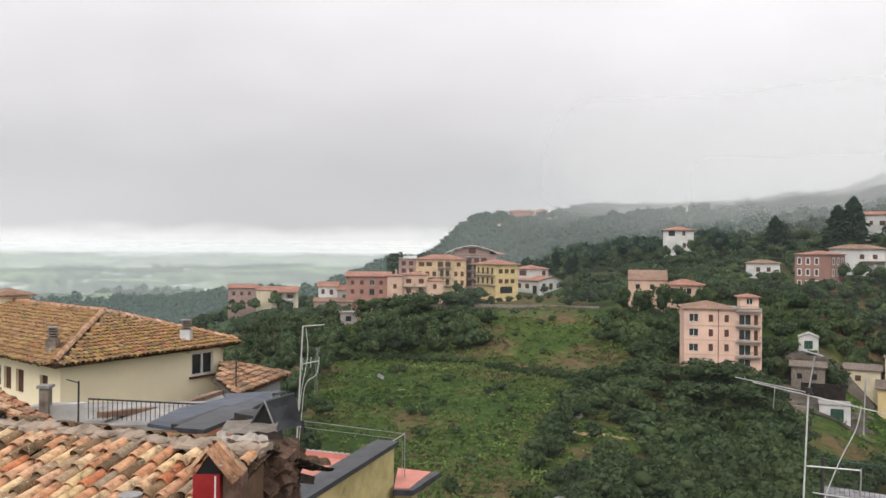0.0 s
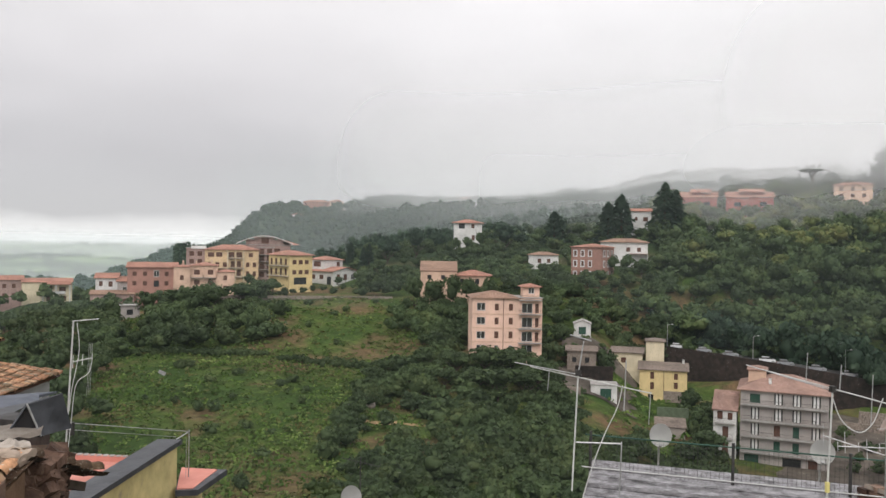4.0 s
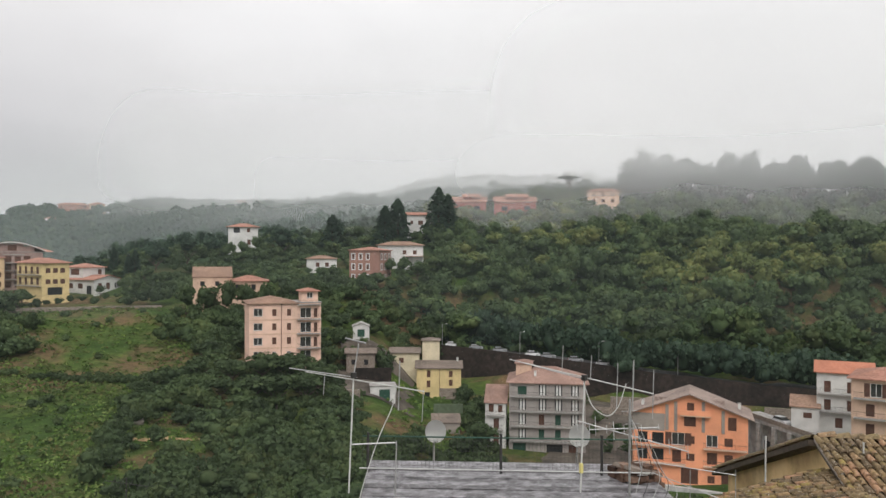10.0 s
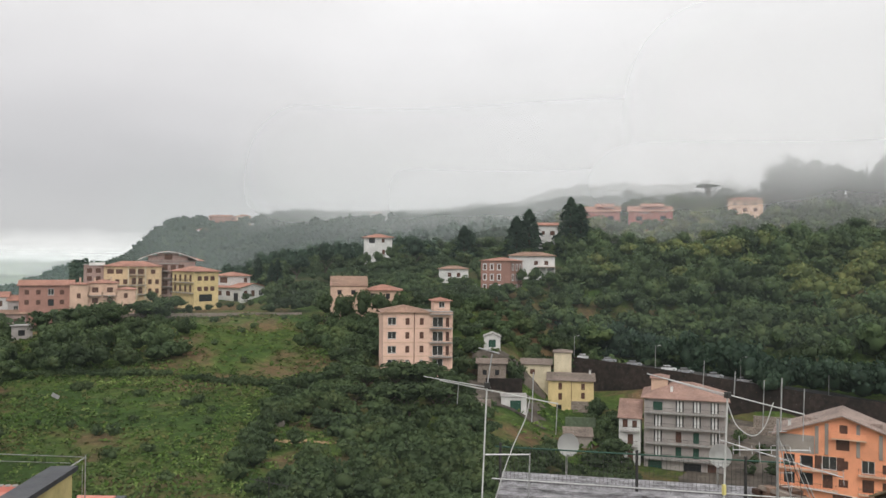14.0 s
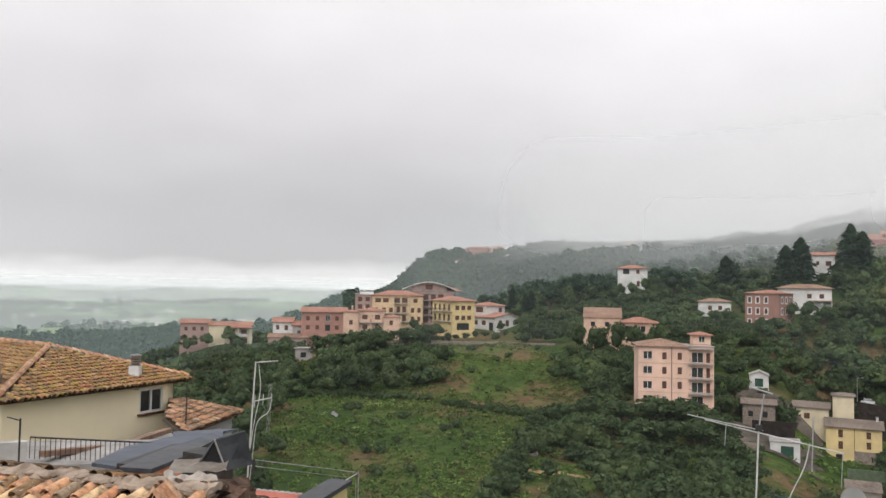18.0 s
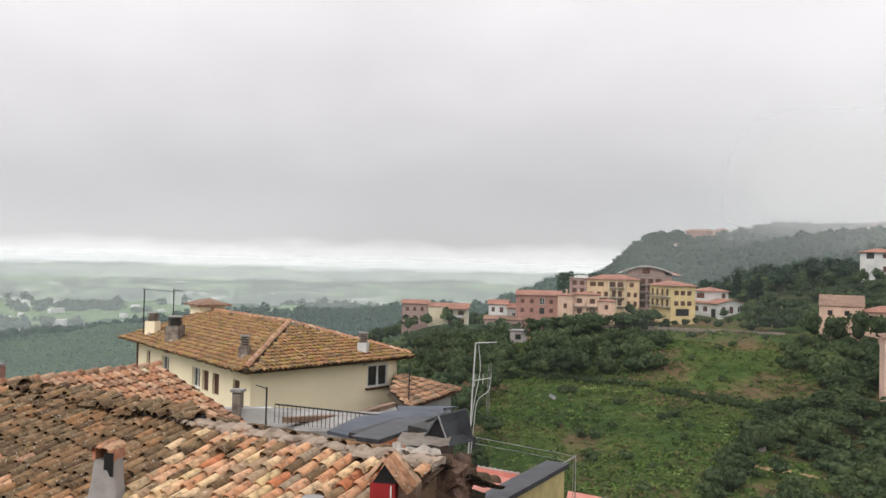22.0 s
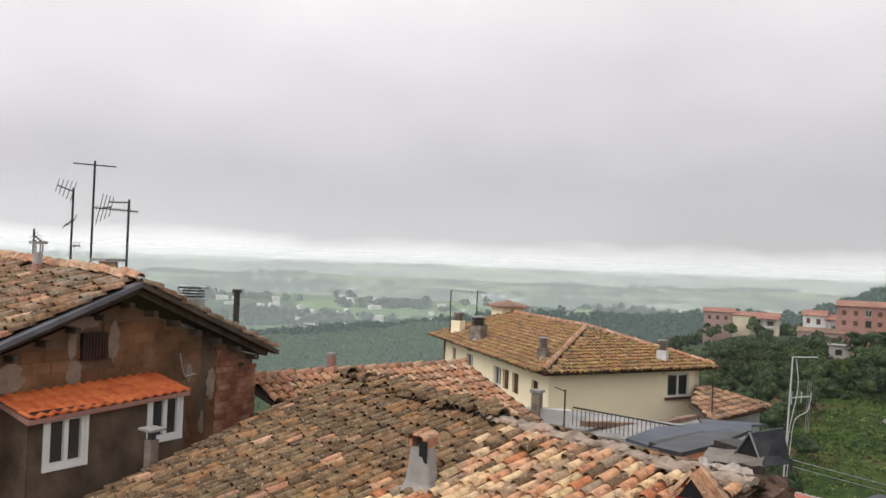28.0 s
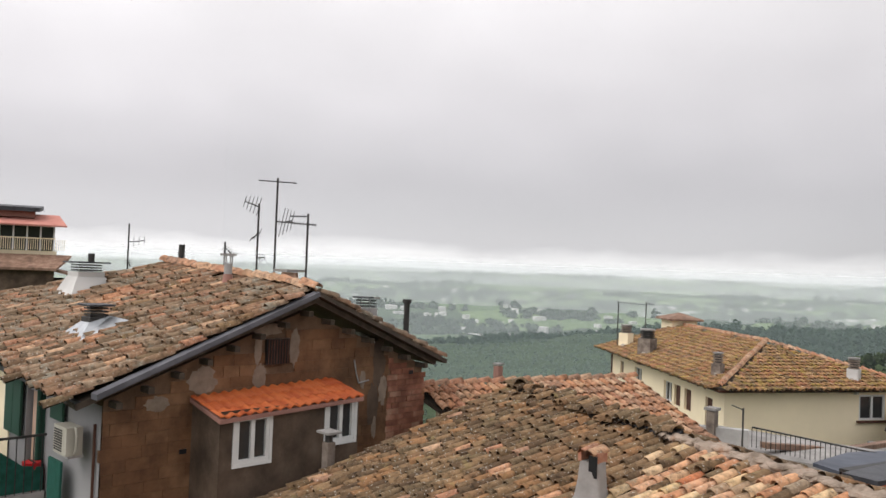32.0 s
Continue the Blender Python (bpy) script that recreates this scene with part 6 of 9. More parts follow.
wall_pieces("tufa_block", "tufa", 5.52, 11.5, -4.3, -0.9, 0.40, 0.2, 0.003, -0.038)
wall_pieces("brick", "redbrick", 11.5, 12.57, -4.6, -1.75, 0.29, 0.12, 0.008, -0.036)
for y, z, sy, sz, mt in ((11.22, -2.0, 0.15, 0.5, "render"), (11.1, -2.9, 0.14, 0.45, "render"), (8.35, -2.12, 0.13, 0.2, "limepatch"), (7.2, -2.12, 0.24, 0.22, "limepatch"), (9.1, -1.62, 0.1, 0.32, "limepatch"), (8.3, -1.6, 0.07, 0.3, "limepatch"), (8.5, -1.28, 0.3, 0.1, "limepatch"), (11.35, -2.6, 0.1, 0.3, "limepatch"), (6.4, -2.45, 0.2, 0.12, "limepatch"), (10.8, -2.35, 0.07, 0.18, "limepatch"), (11.15, -3.3, 0.06, 0.3, "limepatch")):
    bm = bmesh.new()
    q = bmesh.ops.create_icosphere(bm, subdivisions=3, radius=1.0)
    for v in q["verts"]:
        k = 1 + 0.6 * noise.noise(v.co * 2.6 + Vector((y, z, 0)))
        v.co = Vector((GX + 0.010 + v.co.x * 0.006, y + v.co.y * k * sy, z + v.co.z * k * sz))
    wpart("cement_smear", bm, mt, gh, "grey cement smear on the wall" if mt == "render" else "pale lime patch on the wall")
# dark cable hanging on the wall
bm = bmesh.new()
cw = [Vector((GX + 0.03, 10.55, -1.95)), Vector((GX + 0.04, 10.6, -2.2)), Vector((GX + 0.04, 10.68, -2.42)), Vector((GX + 0.03, 10.95, -2.38))]
for a, b in zip(cw, cw[1:]):
    add_rod(bm, a, b, 0.014, 6)
wpart("cable_run", bm, "galv", gh, "grey cable hanging on the wall")
# holes are shallow near-black boxes, their shade put in the colour
for y, z in ((12.15, -2.3), (9.0, -2.75), (6.9, -3.3)):
    wpart("wall_hole", box(GX - 0.02, GX + 0.014, y - 0.06, y + 0.07, z - 0.04, z + 0.04), "dark", gh)
# barred vent, its shaded inside a near-black box
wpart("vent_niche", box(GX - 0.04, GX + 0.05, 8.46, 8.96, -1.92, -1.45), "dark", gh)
bm = bmesh.new()
for i in range(8):
    add_rod(bm, (GX + 0.06, 8.5 + i * 0.06, -1.92), (GX + 0.06, 8.5 + i * 0.06, -1.45), 0.012, 6)
wpart("vent_bars", bm, "brown", gh, "rusty vent bars")
# roof planes: near-left slope and far-right slope
GP, GL = Vector((GX + 0.25, 9.35, -0.62)), Vector((GX + 0.25, 5.25, -2.2))
GU, GV = Vector((-1, 0.02, 0.055)).normalized(), (GL - GP).normalized()
poly = Poly([(-0.05, -0.05), (6.4, -0.05), (9.2, 2.7), (8.0, 4.5), (-0.05, 4.65)])
gr = tile_roof(gh, GP, GU, GV, 9.2, 4.7, lambda u, v, r: "mid" if 3.9 < u < 5.2 and 1.2 < v < 1.25 + (u - 3.6) * 0.65 and r.random() > 0.2 else "brickroof" if r.random() > 0.22 else ("mid" if r.random() > 0.5 else "old"), inside=poly, parts=(0, 6.5, -0.1, 2.9), seed=25, wild=1.5)
ridge_tiles(gr, GP + Vector((0.1, 0, 0.08)), GP + GU * 6.4 + Vector((0, 0, 0.08)), "mid", 1.3, 1.0, 6)
GV2 = Vector((0, 0.923, -0.385))
gr2 = tile_roof(gh, GP, GU, GV2, 6.5, 3.65, "brickroof", seed=26)
# dark verge boards along the gable
for a, b in ((GP, GL + (GL - GP) * 0.002), (GP, GP + Vector((0, 3.5, -1.46)))):
    d = (b - a).normalized()
    wpart("verge", slab([tuple(a + Vector((0.16, 0, 0.06))), tuple(b + Vector((0.16, 0, 0.06))), tuple(b + Vector((-0.06, 0, 0.06))), tuple(a + Vector((-0.06, 0, 0.06)))], 0.09), "vergesheet" if b.y < 9 else "deck", gh, "dark grey metal verge" if b.y < 9 else "weathered timber verge")
for i in range(14):
    t = (i + 0.5) / 14
    y = 5.4 + t * 7.2
    z = -0.92 - abs(y - 9.3) * 0.385
    wpart("rafter_end", box(GX - 0.1, GX + 0.28, y - 0.05, y + 0.05, z - 0.1, z), "deck", gh)
# pale street side with a door, green shutters and a netted balcony
bm = bmesh.new()
facade(bm, 6.2, 6.6, [(6.2 - 3.35, 4.9, 0.9, 1.55), (6.2 - 1.95, 6.1, 0.6, 0.35)], pose(GX - 6.2, 5.5, -9), low=0)
wpart("street_wall", bm, "palegrey", gh, "pale grey street wall")
wpart("cream_wall_part", slab([(GX - 6.2, 5.47, -9), (GX - 4.2, 5.47, -9), (GX - 4.2, 5.47, -2.35), (GX - 6.2, 5.47, -2.35)], down=(0, 0.02, 0)), "cream", gh)
wpart("door_curtain", box(GX - 3.3, GX - 2.5, 5.6, 5.62, -4.1, -2.6), "salmon", gh, "peach door curtain")
wpart("door_frame", box(GX - 2.5, GX - 2.38, 5.4, 5.52, -4.1, -2.55), "green", gh, "dark green door frame")
for x, z, w, h in ((-17.1, -3.45, 0.42, 1.2), (-16.66, -3.45, 0.42, 1.2), (-14.75, -2.86, 0.55, 0.34)):
    ob = piece("shutter", ("shutter", w, h), shutter_mesh(w, h), "green", gh, Matrix())
    ob.matrix_basis = gh.matrix_basis.inverted() @ Matrix.Translation((x, 5.42, z))
wpart("drainpipe", rod((-15.25, 5.4, -2.35), (-15.25, 5.4, -5.0), 0.045, 10), "green", gh, "dark green drainpipe")
wpart("pipe_duct", box(-13.0, -12.97, 5.44, 5.48, -4.6, -2.7), "brown", gh)
wpart("gutter", slab([(-12.75, 5.2, -2.28), (-18.5, 5.25, -2.05), (-18.5, 5.1, -2.05), (-12.75, 5.05, -2.28)], 0.09), "sheet", gh)
bal = wpart("balcony", box(-18.6, -15.0, 4.5, 5.46, -4.35, -4.2), "concrete", gh)
bm = bmesh.new()
add_box(bm, -18.6, -15.0, 4.5, 4.53, -3.23, -3.19)
add_box(bm, -15.03, -15.0, 4.5, 5.46, -3.23, -3.19)
for i in range(30):
    add_box(bm, -18.6 + i * 0.123, -18.585 + i * 0.123, 4.51, 4.525, -4.2, -3.2)
for i in range(7):
    add_box(bm, -15.022, -15.008, 4.55 + i * 0.14, 4.565 + i * 0.14, -4.2, -3.2)
wpart("railing", bm, "iron", bal)
wpart("net_panel", box(-18.6, -15.04, 4.55, 4.562, -4.18, -3.25), "netgreen", bal, "green shading net")
wpart("net_panel", slab([(-15.05, 4.55, -3.3), (-15.05, 5.1, -3.72), (-15.05, 5.44, -3.78), (-15.05, 5.44, -4.18), (-15.05, 4.55, -4.18)], down=(-0.012, 0, 0)), "netgreen", bal, "green shading net")
cl = here("green_cloth", -14.1, 5.3, -4.3, "green cloth hung under the air conditioner", "cloth")
part("cloth_sheet", box(-0.3, 0.25, -0.02, 0.02, 0, 0.85), "netgreen", cl)
# air conditioner
ac = here("air_conditioner", -13.42, 5.22, -3.2, "yellowed white air conditioner unit on the wall", "air conditioner")
ac.matrix_basis = ac.matrix_basis @ Matrix.Diagonal((0.66, 0.8, 0.8, 1))
part("case", box(-0.4, 0.4, -0.16, 0.16, 0, 0.55), "acwhite", ac)
bm = bmesh.new()
for i in range(9):
    add_box(bm, -0.34, 0.14, -0.175, -0.162, 0.06 + i * 0.05, 0.085 + i * 0.05)
part("grille", bm, "iron", ac)
part("bracket", box(-0.35, 0.35, -0.1, 0.2, -0.06, -0.005), "galv", ac)
bm = bmesh.new()
for k in range(8):
    a0, a1 = k / 8 * math.pi, (k + 1) / 8 * math.pi
    add_rod(bm, (0.42 + 0.1 * math.sin(a0), 0, 0.3 + 0.25 * math.cos(a0)), (0.42 + 0.1 * math.sin(a1), 0, 0.3 + 0.25 * math.cos(a1)), 0.03, 8)
part("hose", bm, "acwhite", ac)
pot = here("bucket", -15.2, 5.3, -4.2, "red plastic bucket on the balcony", "bucket")
part("pail", rod((0, 0, 0), (0, 0, 0.5), 0.12, 16, 0.16), "redplastic", pot)
part("pail_handle", box(-0.16, 0.16, -0.01, 0.01, 0.5, 0.52), "iron", pot)

# lean-to window room with a new orange roof
wr = here("lean_to_room", GX + 0.6, 8.2, -6, "brown rendered lean-to with white windows and a bright orange tile roof", "lean-to")
sx = -11.9
bm = bmesh.new()
facade(bm, 2.9, 3.5, [(0.29, 2.60, 0.64, 0.76), (2.16, 2.72, 0.63, 0.74)], pose(sx, 7.05, -6, 0, 0, 90), low=0, deep=0.12)
wpart("wall", bm, "render", wr)
for y in (7.05, 9.95):
    wpart("wall", slab([(sx - 0.02, y, -6), (GX, y, -6), (GX, y, -2.45), (sx - 0.02, y, -2.56)], down=(0, -0.12 if y > 8 else 0.12, 0)), "render", wr)
for y, z, w, h in ((7.34, -3.40, 0.64, 0.76), (9.21, -3.28, 0.63, 0.74)):
    fm = wr.matrix_basis.inverted() @ pose(sx, y, z, 0, 0, 90)
    f = piece("window", ("lean_window", w, h), frame_mesh(w, h, 0.06), "frame", wr, fm @ Matrix.Translation((0, 0.02, 0)), "white window with two panes")
    bm = bmesh.new()
    t = 0.06
    for bx in ((-t, 0, 0, h), (w, w + t, 0, h), (-t, w + t, -t, 0), (-t, w + t, h, h + t)):
        add_box(bm, bx[0], bx[1], -0.045, 0.0, bx[2], bx[3])
    part("casing", bm, "frame", f)
    for px in (0.06, w / 2 + 0.03):
        part("pane", box(px, px + w / 2 - 0.09, 0.03, 0.04, 0.06, h - 0.06), "glass", f)
LO, LU, LV = Vector((GX + 0.03, 6.98, -2.40)), Vector((0, 1, 0.038)), Vector((1, 0, -0.21))
wpart("roof_deck", slab([tuple(LO), tuple(LO + LU * 3.0), tuple(LO + LU * 3.0 + LV * 1.02), tuple(LO + LV * 1.02)], 0.07), "terra", wr)
TM = None
for i in range(15):
    for j in range(3):
        if TM is None:
            v = []
            for y in (0, 0.36):
                for k in range(7):
                    v.append((k / 6 * 0.2, y, 0.015 + 0.022 * math.sin(k / 6 * math.tau) + (0.015 if y else 0)))
                for k in range(7):
                    v.append((k / 6 * 0.2, y, 0.022 * math.sin(k / 6 * math.tau)))
            f = []
            for k in range(6):
                f += [(k, k + 1, 14 + k + 1, 14 + k), (14 + k, 14 + k + 1, 21 + k + 1, 21 + k)]
            tmp = mesh_object("pantile", np.array(v), np.array(f), "orangetile")
            TM = tmp.data
            bpy.data.objects.remove(tmp)
        ob = new("pantile", TM)
        p = LO + LU * (i * 0.2) + LV * (j * 0.33) + Vector((0, 0, 0.02))
        x, y = LU.normalized(), LV.normalized()
        z = -x.cross(y) if x.cross(y).z < 0 else x.cross(y)
        ob.matrix_basis = Matrix(((x[0], y[0], z[0], p[0]), (x[1], y[1], z[1], p[1]), (x[2], y[2], z[2], p[2]), (0, 0, 0, 1)))
        wchild(ob, wr)
sp = here("stub_chimney", -11.3, 8.81, -4.15, "small grey chimney with a flat stone cap", "chimney")
part("shaft", box(-0.08, 0.08, -0.08, 0.08, -0.5, 1.05), "stone", sp)
part("pot", rod((0, 0, 1.05), (0, 0, 1.2), 0.07, 10), "iron", sp)
part("cap", box(-0.17, 0.17, -0.15, 0.15, 1.2, 1.24), "concrete", sp)

# roof furniture of the gabled house
def flat_cap_stack(x, y, z, w, h, mat, capmat, label, flash=False):
    e = here("chimney", x, y, z, label, "chimney")
    bm = box(-w / 2, w / 2, -w / 2, w / 2, -0.4, h)
    bmesh.ops.bevel(bm, geom=bm.edges[:], offset=0.012, segments=1, affect="EDGES")
    part("shaft", bm, mat, e)
    for i in range(3):
        part("louvre", box(-w * 0.42, w * 0.42, -w * 0.42, w * 0.42, h + 0.02 + i * 0.06, h + 0.05 + i * 0.06), "iron", e)
    part("cap", box(-w * 0.75, w * 0.75, -w * 0.6, w * 0.6, h + 0.2, h + 0.235), capmat, e)
    if flash:
        bm = bmesh.new()
        q = [bm.verts.new(p) for p in ((-0.75, -0.5, -0.16), (0.4, -0.45, -0.1), (0.55, 0.4, 0.28), (-0.5, 0.35, 0.22), (-w / 2, -w / 2, 0.22), (w / 2, -w / 2, 0.22), (w / 2, w / 2, 0.34), (-w / 2, w / 2, 0.34))]
        for a, b in ((0, 1), (1, 2), (2, 3), (3, 0)):
            bm.faces.new((q[a], q[b], q[4 + b], q[4 + a]))
        part("flashing", bm, "lead", e, "crumpled silver flashing")
    return e


flat_cap_stack(-15.7, 6.5, -1.52, 0.4, 0.32, "iron", "sheet", "low black chimney with silver flashing on the tiles", True)
e = flat_cap_stack(-19.3, 7.7, -0.85, 0.62, 0.42, "white", "sheet", "white plastered chimney with a dark flat cap")
part("skirt", rod((0, 0, -0.45), (0, 0, 0.3), 0.95, 4, 0.46), "white", e, m=pose(0, 0, 0, 0, 0, 45))
part("cowl", rod((0.25, 0, 0.65), (0.25, 0, 0.85), 0.07, 10), "iron", e)
e = here("tile_pipe_chimney", -15.2, 9.0, -0.62, "thin clay chimney pipe with a concrete cap", "chimney")
part("foot", rod((0, 0, -0.15), (0, 0, 0.3), 0.16, 12, 0.09), "terra", e)
part("pipe", rod((0, 0, 0.3), (0, 0, 0.52), 0.085, 12), "greypaint", e)
for i in range(6):
    a = i * math.tau / 6
    part("cap_post", rod((0.08 * math.cos(a), 0.08 * math.sin(a), 0.52), (0.08 * math.cos(a), 0.08 * math.sin(a), 0.68), 0.014, 6), "greypaint", e)
part("cap", rod((0, 0, 0.68), (0, 0, 0.73), 0.17, 12), "concrete", e)
e = here("flue_pipe", -18.5, 9.65, -0.2, "dark metal flue pipe on the ridge", "flue")
part("pipe", rod((0, 0, -0.2), (0, 0, 0.5), 0.075, 12), "iron", e)
e = here("chimney_pot", -13.9, 9.65, -0.55, "pale clay chimney with sloping sides", "chimney")
part("shaft", rod((0, 0, -0.2), (0, 0, 0.32), 0.28, 4, 0.2), "salmon", e)
part("cap", box(-0.24, 0.24, -0.24, 0.24, 0.33, 0.38), "concrete", e)
e = here("flue_pipe", -13.1, 12.2, -1.6, "tall dark flue pipe with a collar", "flue")
part("pipe", rod((0, 0, -0.3), (0, 0, 0.78), 0.065, 12), "iron", e)
part("collar", rod((0, 0, 0.78), (0, 0, 0.86), 0.1, 12), "iron", e)
e = flat_cap_stack(-13.4, 11.2, -1.35, 0.24, 0.42, "galv", "sheet", "metal stack with a wide flat cap")
e = flat_cap_stack(-13.6, 11.6, -1.45, 0.2, 0.5, "greypaint", "concrete", "small grey chimney with louvres")


def yagi(e, boom0, boom1, n, size, axis, rod_r=0.007, boom_r=0.014, mat="iron"):
    """A boom with its cross rods, in the thing's own metres."""
    a, b, ax = Vector(boom0), Vector(boom1), Vector(axis).normalized()
    part("boom", rod(a, b, boom_r), mat, e)
    for i in range(n):
        p = a + (b - a) * (i / max(1, n - 1))
        s = size * (1 - 0.35 * i / max(1, n - 1))
        part("element", rod(p - ax * s / 2, p + ax * s / 2, rod_r), mat, e)


def aerial(x, y, z, h, label, booms, lean=(0, 0), r=0.022, mat="iron", fine=1.0):
    e = here("television_aerial", x, y, z, label, "aerial")
    part("mast", rod((0, 0, -0.3), (lean[0], lean[1], h), r, 8), mat, e)
    for b in booms:
        yagi(e, *b, 0.007 * fine, 0.014 * fine, mat)
    return e


E_ = Vector((0.6, 0.8, 0))
aerial(-15.15, 9.65, -0.36, 1.57, "thin mast with a small grid aerial", [((0, 0, 1.5), (-0.32, -0.15, 1.62), 5, 0.42, (0, 0.3, 1)), ((0, 0.05, 0.95), (-0.1, -0.1, 0.8), 3, 0.2, (0.4, 0.3, 1)), ((0.02, 0, 0.4), (0.14, 0.1, 0.42), 4, 0.22, (0, 0, 1))])
aerial(-14.55, 9.7, -0.5, 2.24, "tall mast with a cross dipole and a long aerial", [((-0.32, -0.25, 2.18), (0.32, 0.25, 2.14), 2, 0.03, (0, 0, 1)), ((0, 0, 1.32), (0.72, 0.5, 1.27), 14, 0.1, (0, 0, 1)), ((0.1, 0.08, 1.3), (0.3, 0.2, 1.35), 4, 0.62, (0.2, 0.1, 1))])
aerial(-13.35, 9.65, -0.6, 1.56, "slender mast with a short side arm", [((0, 0, 1.5), (-0.3, -0.22, 1.5), 6, 0.06, (0, 0, 1))])
aerial(-21.5, 9.65, -0.6, 1.45, "mast with a grid aerial and bracket", [((0, 0, 0.95), (0.3, 0.3, 1.0), 4, 0.3, (0, 0, 1)), ((0, 0, 0.45), (0.06, 0.05, 0.3), 4, 0.24, (1, 0.4, 0))])
aerial(-16.4, 9.6, -0.3, 0.68, "short mast with a small aerial", [((0, 0, 0.55), (0.15, 0.1, 0.4), 5, 0.2, (0.5, 0.5, 0.6))])

# -- the roof terrace house further along the street
tw = empty("terrace_house", pose(-56.4, 20.1, 0.05, 0, 0, 71), "grey house with a railed roof terrace under a red canopy", "house")
part("terrace_floor", box(-9, 0.2, -0.3, 6, -0.35, 0), "paleyellow", tw)
part("terrace_back", box(-9, -0.1, 2.4, 2.6, 0, 1.7), "paleyellow", tw)
for i in range(12):
    x = -8.8 + i * 0.8
    part("terrace_post", box(x - 0.05, x + 0.05, -0.2, -0.1, 0, 1.75), "frame", tw)
    for k in range(5):
        part("baluster", box(x + 0.1 + k * 0.13, x + 0.14 + k * 0.13, -0.18, -0.12, 0.05, 0.78), "cream", tw)
part("terrace_rail", box(-9, 0.1, -0.22, -0.08, 0.78, 0.86), "cream", tw)
part("glazing", box(-9, 0.0, 0.25, 0.27, 0.0, 1.6), "glass", tw)
part("canopy", slab([(-9, -0.9, 1.7), (0.75, -0.9, 1.7), (0.3, 2.6, 2.5), (-9, 2.6, 2.5)], 0.1), "pinkfloor", tw, "red canopy over the terrace")
part("upper_roof", slab([(-9, 0.3, 2.85), (-0.9, 0.3, 2.85), (-0.7, 5, 3.2), (-9, 5, 3.2)], 0.28), "sheet", tw)
part("upper_wall", box(-9, -1.2, 0.8, 5, 2.2, 2.7), "terra", tw)
part("lower_roof", slab([(-9, -2.2, -1.1), (0.2, -2.2, -1.1), (1.1, -0.35, -0.25), (-9, -0.35, -0.25)], 0.16), "roofbrown", tw, "brown tile roof below the terrace")
part("wall", box(-9, 0.1, -1.6, 6, -12, -1.05), "render", tw)
part("side_wing_wall", box(0.1, 3.6, -1.2, 5, -12, -1.9), "render", tw)
part("side_wing_roof", slab([(0.0, -1.6, -1.15), (3.9, -1.6, -2.15), (3.9, 5.2, -2.15), (0.0, 5.2, -1.15)], 0.14), "roofbrown", tw)

# -- the cream house with the hipped mossy roof
yh = here("cream_house", -16, 38, -12, "cream plastered house with a mossy hipped tile roof", "house")
YF, YR, YL = Vector((-15.2, 31.8, -4.6)), Vector((-10.2, 40.4, -4.6)), Vector((-28.3, 43.0, -4.6))
YA = Vector((-16.5, 39.4, -3.15))
dR, dL = (YR - YF).normalized(), (YL - YF).normalized()
YB = YA + dL * 11.0
# sloping toward the street on the left and the hip end on the right
fall = (YF - YA)
nL = Vector((-dL.y, dL.x, 0))
nL = nL if nL.dot(fall) > 0 else -nL
nR = Vector((-dR.y, dR.x, 0))
nR = nR if nR.dot(fall) > 0 else -nR


def coords(p, O, U, V):
    d = p - O
    return (d.dot(U), d.dot(V))


def plane_roof(O, U, corners, kind, seed, parts, extra=0.0):
    """Tiles over a polygon of corner points lying in one plane."""
    a, b = corners[1] - corners[0], corners[-1] - corners[0]
    n = a.cross(b).normalized()
    if n.z < 0:
        n = -n
    V = U.cross(n).normalized()
    if V.z > 0:
        V = -V
    pl = [coords(c, O, U, V) for c in corners]
    us, vs = [p[0] for p in pl], [p[1] for p in pl]
    O2 = O + U * min(us) + V * min(vs)
    pl = [(p[0] - min(us), p[1] - min(vs)) for p in pl]
    return tile_roof(yh, O2, U, V, max(us) - min(us), max(vs) - min(vs), kind, inside=Poly(pl), parts=parts, seed=seed, wild=0.8, pitch=0.245, course=0.36)


rl = plane_roof(YA, dL, [YA, YB, YL, YF], lambda u, v, r: "ochre" if r.random() > 0.15 else "rust", 41, (0.0, 6.0, 1.0, 5.6))
rr_ = plane_roof(YA, dR, [YA, YF, YR + dR * 0.2], lambda u, v, r: "rust" if r.random() > 0.4 else "ochre", 42, (2.0, 9.0, 2.0, 5.6))
YR2 = YR + dL * 9.6
wpart("back_roof", slab([tuple(YA), tuple(YB), tuple(YB + (YR - YA) * 1.0), tuple(YR)], 0.12), "roofbrown", yh)
wpart("end_roof", slab([tuple(YB), tuple(YL), tuple(YB + (YR - YA))], 0.12), "roofbrown", yh)
ridge_tiles(rl, YA + Vector((0, 0, 0.08)), YB + Vector((0, 0, 0.08)), "mid", 1.3, 0.6, 12)
ridge_tiles(rl, YF + Vector((0, 0, 0.12)), YA + Vector((0, 0, 0.1)), "mid", 1.35, 0.6, 13)
ridge_tiles(rr_, YR + Vector((0, 0, 0.1)), YA + Vector((0, 0, 0.1)), "mid", 1.3, 0.6, 14)
